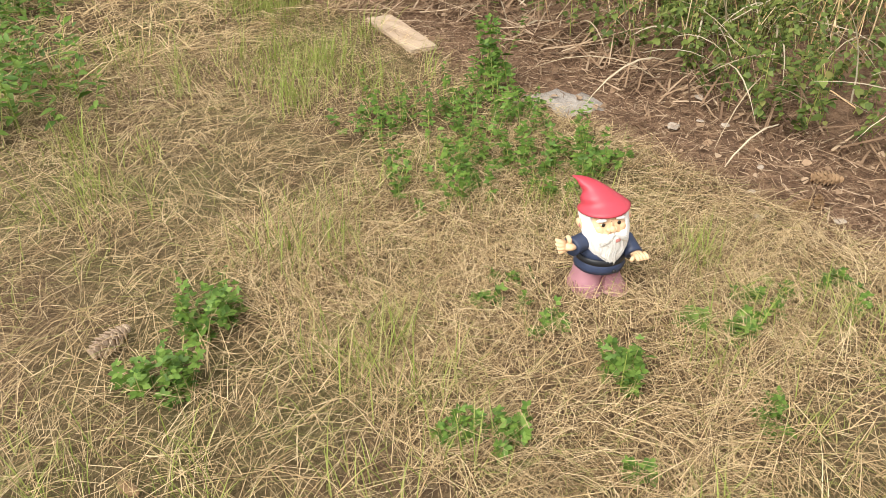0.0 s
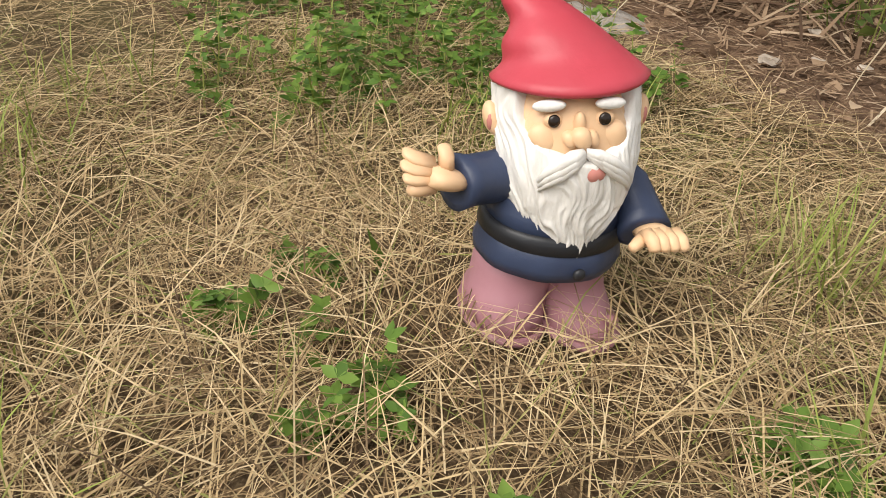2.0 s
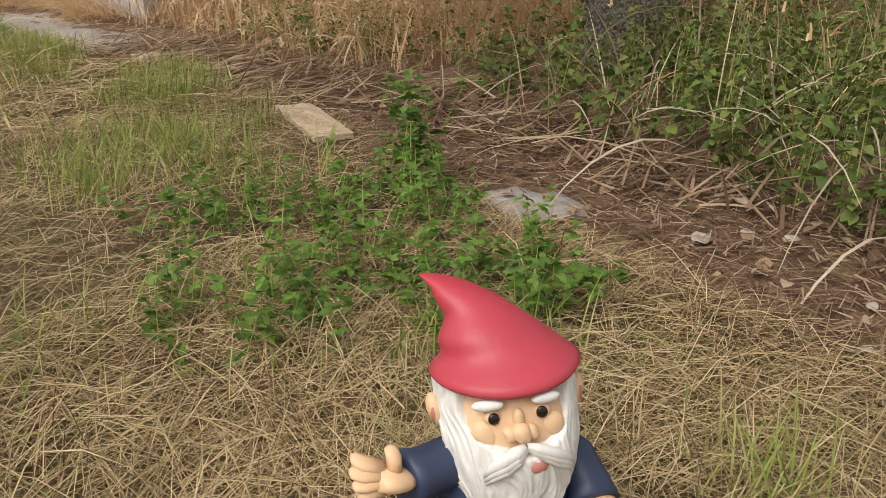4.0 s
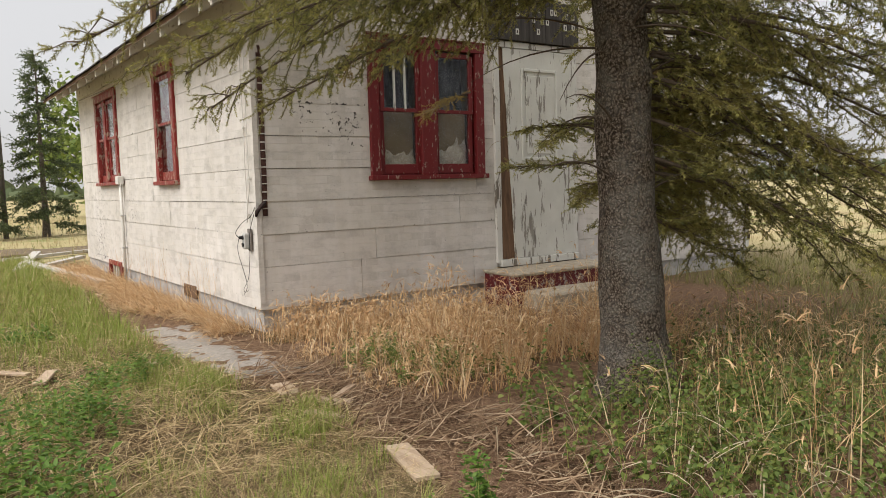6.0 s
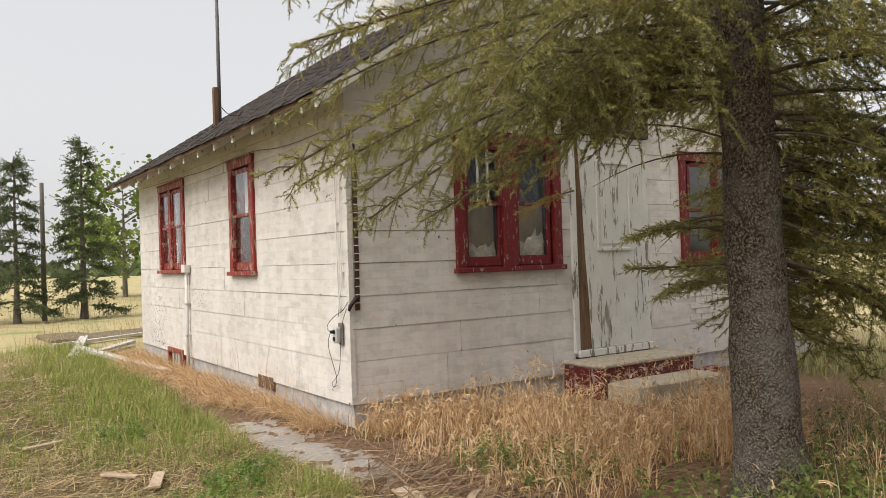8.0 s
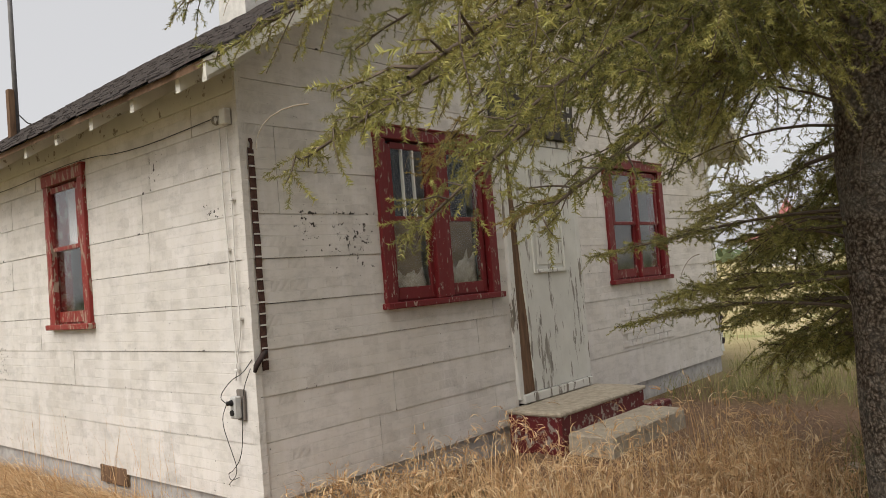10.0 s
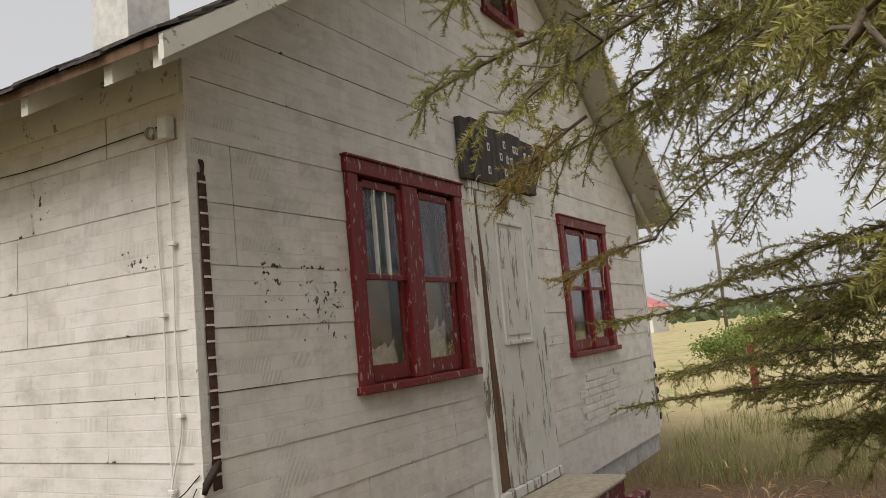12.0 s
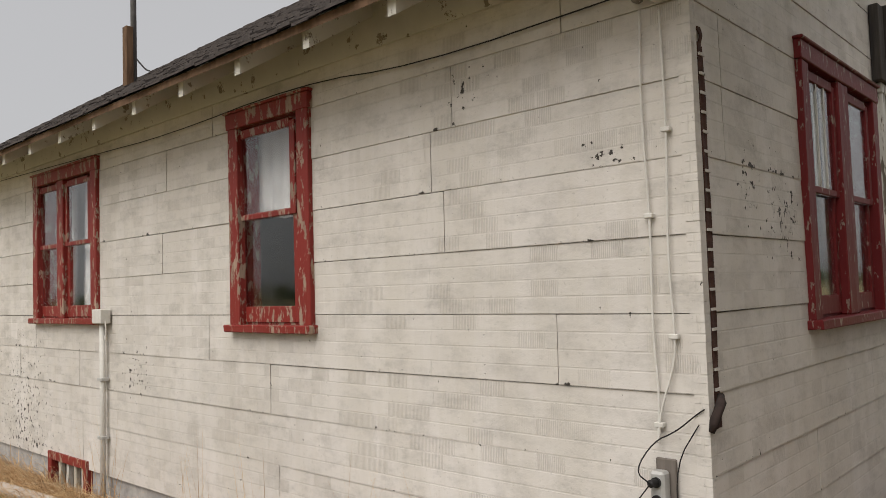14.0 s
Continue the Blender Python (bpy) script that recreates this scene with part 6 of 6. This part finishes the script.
# ---- sign over the door ----
sign = thing("sign_board", label="dark weathered board sign with small pale plates", category="sign")
xs = [2.30, 2.415, 2.58, 2.80, 3.02, 3.24, 3.47]
for i, (a, b) in enumerate(zip(xs, xs[1:])):
    y = -0.034 if i == 0 else -0.05
    part("board", rough_up(boxes((a + 0.002, b - 0.002, y - 0.02, -0.005, 2.485 - 0.01 * (i == 0), 2.90 + 0.012 * math.sin(i * 2.0)), bevel=0.003), 0.002, 9, 2), BOARD_DARK, sign)
for x, z in ((2.62, 2.84), (2.64, 2.74), (2.63, 2.57), (2.84, 2.70), (2.91, 2.80), (2.95, 2.69), (2.90, 2.59), (3.02, 2.69), (3.08, 2.79), (3.13, 2.79), (3.26, 2.66), (3.28, 2.77), (3.37, 2.67), (3.37, 2.77)):
    part("plate", boxes((x, x + 0.038, -0.0745, -0.0705, z - 0.028, z + 0.028)), PLATE, sign)
    part("mark", boxes((x + 0.012, x + 0.026, -0.0760, -0.0747, z - 0.016, z + 0.014)), BOARD_DARK, sign)

# loose embossed bricks showing through beside the door
for j in range(7):
    for i in range(6):
        x0 = 4.12 + i * 0.19 + (0.095 if j % 2 else 0)
        if x0 + 0.185 > 5.32 or (j == 6 and i in (0, 4)):
            continue
        z0 = 0.56 + j * 0.0647
        part("raised_brick", boxes((x0, x0 + 0.183, -0.013 - 0.002 * ((i + j) % 3), -0.003, z0, z0 + 0.058), bevel=0.003), SIDING, house)


# ---- fittings on the side wall ----
def cord(name, pts, radius, material, parent=None, sides=7):
    """A round cord through points, smoothed."""
    q = [Vector(p_) for p_ in pts]
    for _ in range(2):
        q = [q[0]] + [c for a, b in zip(q, q[1:]) for c in (a * 0.75 + b * 0.25, a * 0.25 + b * 0.75)] + [q[-1]]
    return part(name, tube(q, radius, sides), material, parent, "", True)


service = thing("service_box", label="pale insulator box with two painted cables down the wall", category="electric box")
part("box", boxes((-0.055, -0.012, 0.045, 0.105, 2.335, 2.425), bevel=0.005), CABLE, service)
ins = bmesh.new()
bmesh.ops.create_uvsphere(ins, u_segments=14, v_segments=10, radius=0.028, matrix=pose(-0.045, 0.15, 2.37))
part("insulator", ins, WHITE, service, "round white porcelain insulator", True)
cord("cable", [(-0.02, 0.16, 2.33), (-0.022, 0.172, 2.0), (-0.02, 0.155, 1.6), (-0.022, 0.165, 1.25), (-0.02, 0.15, 1.02), (-0.022, 0.165, 0.88)], 0.0042, CABLE, service)
cord("cable", [(-0.02, 0.09, 2.31), (-0.022, 0.082, 1.9), (-0.02, 0.10, 1.5), (-0.022, 0.085, 1.22), (-0.02, 0.095, 1.13), (-0.022, 0.15, 0.98), (-0.03, 0.158, 0.88)], 0.0042, CABLE, service)
for z, y in ((1.62, 0.16), (1.22, 0.09), (0.93, 0.155), (1.9, 0.085)):
    part("cable_clip", boxes((-0.03, -0.008, y - 0.016, y + 0.016, z, z + 0.016), bevel=0.002), CABLE, service)
cord("wire", [(-0.02, 0.12, 2.4), (-0.03, 1.2, 2.37), (-0.035, 2.0, 2.46), (-0.03, 3.4, 2.42), (-0.03, 4.4, 2.45), (-0.03, 6.6, 2.50)], 0.003, BLACK, service, 5)

outlet = thing("outdoor_outlet", label="grey outdoor socket box with two black sockets", category="electric socket")
part("backboard", boxes((-0.022, -0.008, 0.105, 0.175, 0.655, 0.83), bevel=0.003), POLE_WOOD, outlet)
part("box", boxes((-0.070, -0.02, 0.125, 0.175, 0.67, 0.795), bevel=0.008), METAL, outlet)
for z in (0.762, 0.705):
    part("socket", tube([(-0.068, 0.150, z), (-0.078, 0.150, z)], 0.017, 14), BLACK, outlet)
cord("plug", [(-0.075, 0.150, 0.762), (-0.10, 0.157, 0.762)], 0.013, BLACK, outlet, 10)
tagged(cord("hanging_wire", [(-0.10, 0.157, 0.762), (-0.12, 0.20, 0.80), (-0.06, 0.16, 0.89), (-0.02, 0.10, 0.92), (-0.016, 0.03, 0.98), (-0.02, 0.0, 1.0)], 0.0025, BLACK, None), "thin black wire hanging from the socket", "wire")
tagged(cord("hanging_wire", [(-0.02, 0.02, 0.95), (-0.03, 0.10, 0.82), (-0.05, 0.09, 0.62), (-0.03, 0.15, 0.45), (-0.03, 0.25, 0.36), (-0.02, 0.32, 0.34), (-0.03, 0.28, 0.30), (-0.025, 0.2, 0.33)], 0.0022, BLACK, None), "loose loop of thin black wire on the wall", "wire")
tagged(cord("hanging_wire", [(-0.10, 0.158, 0.76), (-0.09, 0.24, 0.66), (-0.05, 0.23, 0.5), (-0.03, 0.19, 0.36), (-0.03, 0.30, 0.28)], 0.0022, BLACK, None), "loose loop of thin black wire on the wall", "wire")
broken = part("broken_conduit", tube([(0.062, -0.02, 1.035), (0.03, -0.035, 1.02), (-0.015, -0.03, 0.965), (-0.02, -0.02, 0.93)], [0.012, 0.016, 0.017, 0.01], 8), TAR, None, "", True)
tagged(broken, "broken black conduit stub strapped to the house corner", "conduit")

riser = thing("conduit_box", label="grey junction box on a white conduit pipe", category="electric box")
part("box", boxes((-0.085, -0.012, 4.245, 4.385, 1.245, 1.345), bevel=0.006), CABLE, riser)
part("pipe", tube([(-0.04, 4.32, 1.25), (-0.04, 4.32, 0.7), (-0.042, 4.32, -0.05)], 0.019, 10), CABLE, riser, "", True)
for z in (0.45, 0.85):
    part("strap", boxes((-0.064, -0.01, 4.285, 4.355, z, z + 0.02), bevel=0.002), METAL, riser)
cord("lead", [(-0.05, 4.25, 1.27), (-0.06, 4.215, 1.2), (-0.045, 4.25, 1.12), (-0.035, 4.29, 1.16)], 0.005, CABLE, riser)

mast = thing("antenna_mast", label="thin steel mast lashed to a short wooden post", category="mast")
part("pole", tube([(0.97, 5.92, 3.40), (0.97, 5.92, 5.0), (0.95, 5.92, 7.4)], [0.028, 0.026, 0.02], 10), MAST, mast, "", True)
part("post", boxes((0.87, 0.94, 5.86, 5.94, 3.35, 3.98), bevel=0.004), OLD_WOOD, mast)
cord("guy_wire", [(1.0, 5.93, 3.70), (1.08, 5.9, 3.60), (1.12, 5.9, 3.60)], 0.008, MAST, mast)


# ---- planks and small things on the ground ----
def plank(x, y, long, wide, thick, rz, material=PLANK, label="pale weathered broken board lying on the ground", lift=0.012, tilt=0.0, group="loose boards"):
    bm = boxes((-wide / 2, wide / 2, -long / 2, long / 2, 0, thick), bevel=0.002)
    rough_up(bm, 0.004, 14, 3)
    ob = part("plank", bm, material)
    ob.matrix_basis = pose(x, y, ground_z(x, y) + lift, tilt, 0, rz)
    return tagged(ob, label, "plank", group)


plank(-0.64, -3.15, 0.40, 0.105, 0.018, -14)
plank(-0.58, -1.76, 0.26, 0.11, 0.016, -8)
plank(-0.50, -2.12, 0.30, 0.06, 0.016, 35)
plank(-0.36, -2.04, 0.28, 0.05, 0.014, -50)
plank(-0.62, -2.33, 0.24, 0.05, 0.014, 25)
plank(-0.98, -0.62, 0.24, 0.10, 0.014, -55, lift=0.03)
plank(-1.62, -0.55, 0.34, 0.07, 0.014, -20, lift=0.03)
plank(-1.78, -0.30, 0.26, 0.05, 0.014, 40, lift=0.035)
plank(-2.05, 0.9, 0.3, 0.06, 0.014, -70, lift=0.035)
for x, y, long, wide, rz, tilt in ((-0.5, 6.2, 3.6, 0.12, 6, 0.6), (-0.62, 8.6, 3.2, 0.14, -12, 0.8), (-0.35, 7.7, 1.6, 0.13, -40, 2.0), (0.2, 9.8, 2.6, 0.12, -62, 0.5)):
    plank(x, y, long, wide, 0.05, rz, WHITE_PLANK, "long whitewashed board dropped beside the house", 0.03, tilt, "white boards")
heap = part("earth_mound", rough_up(boxes((-0.9, 1.1, 10.2, 11.6, -0.02, 0.06), bevel=0.02), 0.07, 2, 5), plain_material("old_earth_mound", (0.08, 0.06, 0.04), (0.26, 0.20, 0.13), 14, 0.95, 0.9), None)
tagged(heap, "low pile of old boards and earth in the grass", "debris pile")


def pine_cone(x, y, size, rz, material=CONE, tilt=80, label="open brown spruce cone lying on the ground"):
    bm = bmesh.new()
    rows = 9
    for j in range(rows):
        s = (j + 0.5) / rows
        rad = 0.24 * math.sin(math.pi * (0.12 + 0.82 * s)) ** 0.8
        for k in range(7):
            a = k * math.tau / 7 + j * 0.45
            m = Matrix.Translation((rad * 0.55 * math.cos(a), rad * 0.55 * math.sin(a), s)) @ Euler((0, radians(38), a)).to_matrix().to_4x4() @ Matrix.Diagonal((rad * 0.75 + 0.03, 0.10, 0.03, 1))
            bmesh.ops.create_icosphere(bm, subdivisions=1, radius=1, matrix=m)
    ob = part("pine_cone", bm, material)
    ob.matrix_basis = pose(x, y, ground_z(x, y) + size * 0.14 + 0.006, tilt, 0, rz) @ Matrix.Diagonal((size, size, size, 1))
    return tagged(ob, label, "pine cone", "fallen cones")


pine_cone(-2.19, -4.13, 0.085, 100, PLANK, label="pale straw-coloured spruce cone in the dry grass")
for x, y, s, rz in ((-0.565, -4.72, 0.075, 20), (-0.74, -4.76, 0.06, 70), (-0.68, -4.80, 0.05, 120), (-1.12, -4.92, 0.04, 40), (-1.20, -4.86, 0.035, 200), (-2.27, -4.45, 0.045, 15), (-1.71, -2.70, 0.07, 80)):
    pine_cone(x, y, s, rz)


def chip(x, y, size, seed, material=STONE, label="small pale stone chip on the path"):
    bm = bmesh.new()
    bmesh.ops.create_icosphere(bm, subdivisions=2, radius=size, matrix=Matrix.Diagonal((1.2, 0.8, 0.32, 1)))
    for v_ in bm.verts:
        v_.co += noise.noise_vector(v_.co * 60 + Vector((seed, 0, 0))) * size * 0.35
    ob = part("stone_chip", bm, material)
    ob.matrix_basis = pose(x, y, ground_z(x, y) + 0.012, 0, 0, seed * 50)
    return tagged(ob, label, "stone", "stone chips")


for i, (x, y, s) in enumerate(((-0.55, -4.30, 0.020), (-0.31, -4.23, 0.018), (-0.73, -4.65, 0.010), (-0.46, -4.33, 0.011), (-0.60, -4.6, 0.010), (-0.82, -4.72, 0.012), (-0.70, -4.86, 0.013), (-0.44, -4.4, 0.014))):
    chip(x, y, s, i)
tagged(chip(2.6, -2.35, 0.09, 9), "grey-blue field stone in the weeds")

# long bleached stalks leaning out of the weeds
rr = np.random.RandomState(131)
n = 130
p = np.column_stack([rr.uniform(-0.32, 0.7, n), rr.uniform(-4.9, -3.2, n)])
v, t = blades(np.column_stack([p, lie(p[:, 0], p[:, 1]) + rr.uniform(0, 0.12, n)]), rr.normal(3.6, 1.2, n), rr.uniform(0.25, 0.6, n), rr.normal(0.7, 0.35, n), rr.uniform(0.5, 1.8, n), rr.uniform(0.004, 0.009, n), 6)
tagged(soup("bleached_stalk", v, t, [blade_material("bleached_stalk_straw", [(0.0, (0.46, 0.37, 0.24)), (1.0, (0.72, 0.63, 0.47))], 0.7)]), "long bleached grass stalks bent over the weeds", "dry grass", kind="stuff")


# ---- yard and distance ----
def pole(x, y, height, r_, label, bar=0.0):
    ob = thing("utility_pole", label=label, category="utility pole")
    part("shaft", tube([(x, y, -0.2), (x, y, height)], [r_, r_ * 0.75], 10), POLE_WOOD, ob, "", True)
    if bar:
        part("crossarm", boxes((x - bar, x + bar, y - 0.06, y + 0.06, height - 0.75, height - 0.6)), POLE_WOOD, ob)
    return ob


pole(-0.05, 17.6, 3.7, 0.07, "plain wooden pole between the young spruces")
pole(62.0, 8.9, 8.8, 0.15, "distant wooden utility pole in the field", 0.9)
post = part("fence_post", boxes((10.85, 10.95, -0.43, -0.33, -0.2, 0.93), bevel=0.008), POST_RED)
tagged(post, "red painted wooden fence post in dry grass", "fence post")

barn = thing("barn", label="distant white farm building with a red pointed roof", category="barn")
part("wall", boxes((72.5, 78.5, 17.5, 23.5, 0, 2.6)), BARN_WALL, barn)
bm = bmesh.new()
base_ = [bm.verts.new(c) for c in ((72, 17, 2.5), (79, 17, 2.5), (79, 24, 2.5), (72, 24, 2.5))]
mid_ = [bm.verts.new(c) for c in ((74.4, 19.4, 4.0), (76.6, 19.4, 4.0), (76.6, 21.6, 4.0), (74.4, 21.6, 4.0))]
tip_ = bm.verts.new((75.5, 20.5, 6.6))
bm.faces.new(base_[::-1])
for k in range(4):
    bm.faces.new((base_[k], base_[(k + 1) % 4], mid_[(k + 1) % 4], mid_[k]))
    bm.faces.new((mid_[k], mid_[(k + 1) % 4], tip_))
part("roof", bm, BARN_HAZED_RED, barn)


def leaf_tree(x, y, height, radius, seed, label, leaves=2600, size=(0.10, 0.2), material=FAR_LEAF):
    """A deciduous tree: trunk, limbs, and a crown of separate leaves in uneven clumps."""
    r = np.random.RandomState(seed)
    tree = thing("poplar_tree", label=label, category="tree")
    v_, t_ = ribbon_tube(limb_points((x, y, -0.1), (x, y, height * 0.9), 0.0, 8), height * 0.022, 0.01, 8)
    soup("trunk", v_, t_, [POLE_WOOD], tree)
    tips = []
    for i in range(26):
        s = r.uniform(0.12, 0.9)
        a = r.uniform(0, 6.28)
        ln = radius * (1.1 - 0.6 * s) * r.uniform(0.5, 1.1)
        tip = (x + math.cos(a) * ln, y + math.sin(a) * ln, height * s + ln * 0.5)
        v_, t_ = ribbon_tube(limb_points((x, y, height * s), tip, 0.05, 6), height * 0.006, 0.006, 4)
        soup("limb", v_, t_, [POLE_WOOD], tree)
        tips.append(tip)
    tips = np.array(tips)
    c = tips[r.randint(0, len(tips), leaves)] + r.normal(0, radius * 0.2, (leaves, 3))
    lv_, lt_ = leaf_template(0.4, 0.05, 0.1)
    v_, t_ = stamp(lv_, lt_, frames_from(c, r.uniform(0, 6.28, leaves), r.normal(-0.2, 0.6, leaves), r.uniform(0, 6.28, leaves), r.uniform(*size, leaves)))
    soup("crown", v_, t_, [material], tree)
    return tree


leaf_tree(5.2, 33.0, 6.0, 2.6, 41, "light green young poplar beyond the yard", 3000, (0.16, 0.3))
leaf_tree(8.2, 36.0, 4.8, 2.4, 42, "light green poplar bush beyond the yard", 2400, (0.16, 0.3))
for i, (x, y, h, rad) in enumerate(((19.5, 1.6, 0.9, 1.6), (22.0, 1.3, 1.1, 1.8), (20.8, -0.2, 0.9, 1.6), (25.0, 1.2, 1.3, 2.0), (30, 2.0, 1.6, 2.2))):
    leaf_tree(x, y, h * 0.6, rad * 0.45, 50 + i, "bright green willow bush in the dry field", 2400, (0.04, 0.09))

r = np.random.RandomState(151)
n = 7000
ang = r.uniform(0, math.tau, n)
dist = r.uniform(150, 210, n)
low = 1.0 + 3.2 * np.abs(np.array([noise.noise(Vector((math.cos(a) * 6, math.sin(a) * 6, 0.5))) for a in ang]))
place = np.column_stack([np.cos(ang) * dist, np.sin(ang) * dist, r.uniform(0, 1, n) * low])
lv, lt = leaf_template(0.5, 0.1, 0.1)
v, t = stamp(lv, lt, frames_from(place, r.uniform(0, 6.28, n), r.normal(0, 0.7, n), r.uniform(0, 6.28, n), r.uniform(1.5, 3.2, n)))
tagged(soup("far_woods", v, t, [HEDGE]), "low hazy line of far trees on the horizon", "woods", kind="stuff")
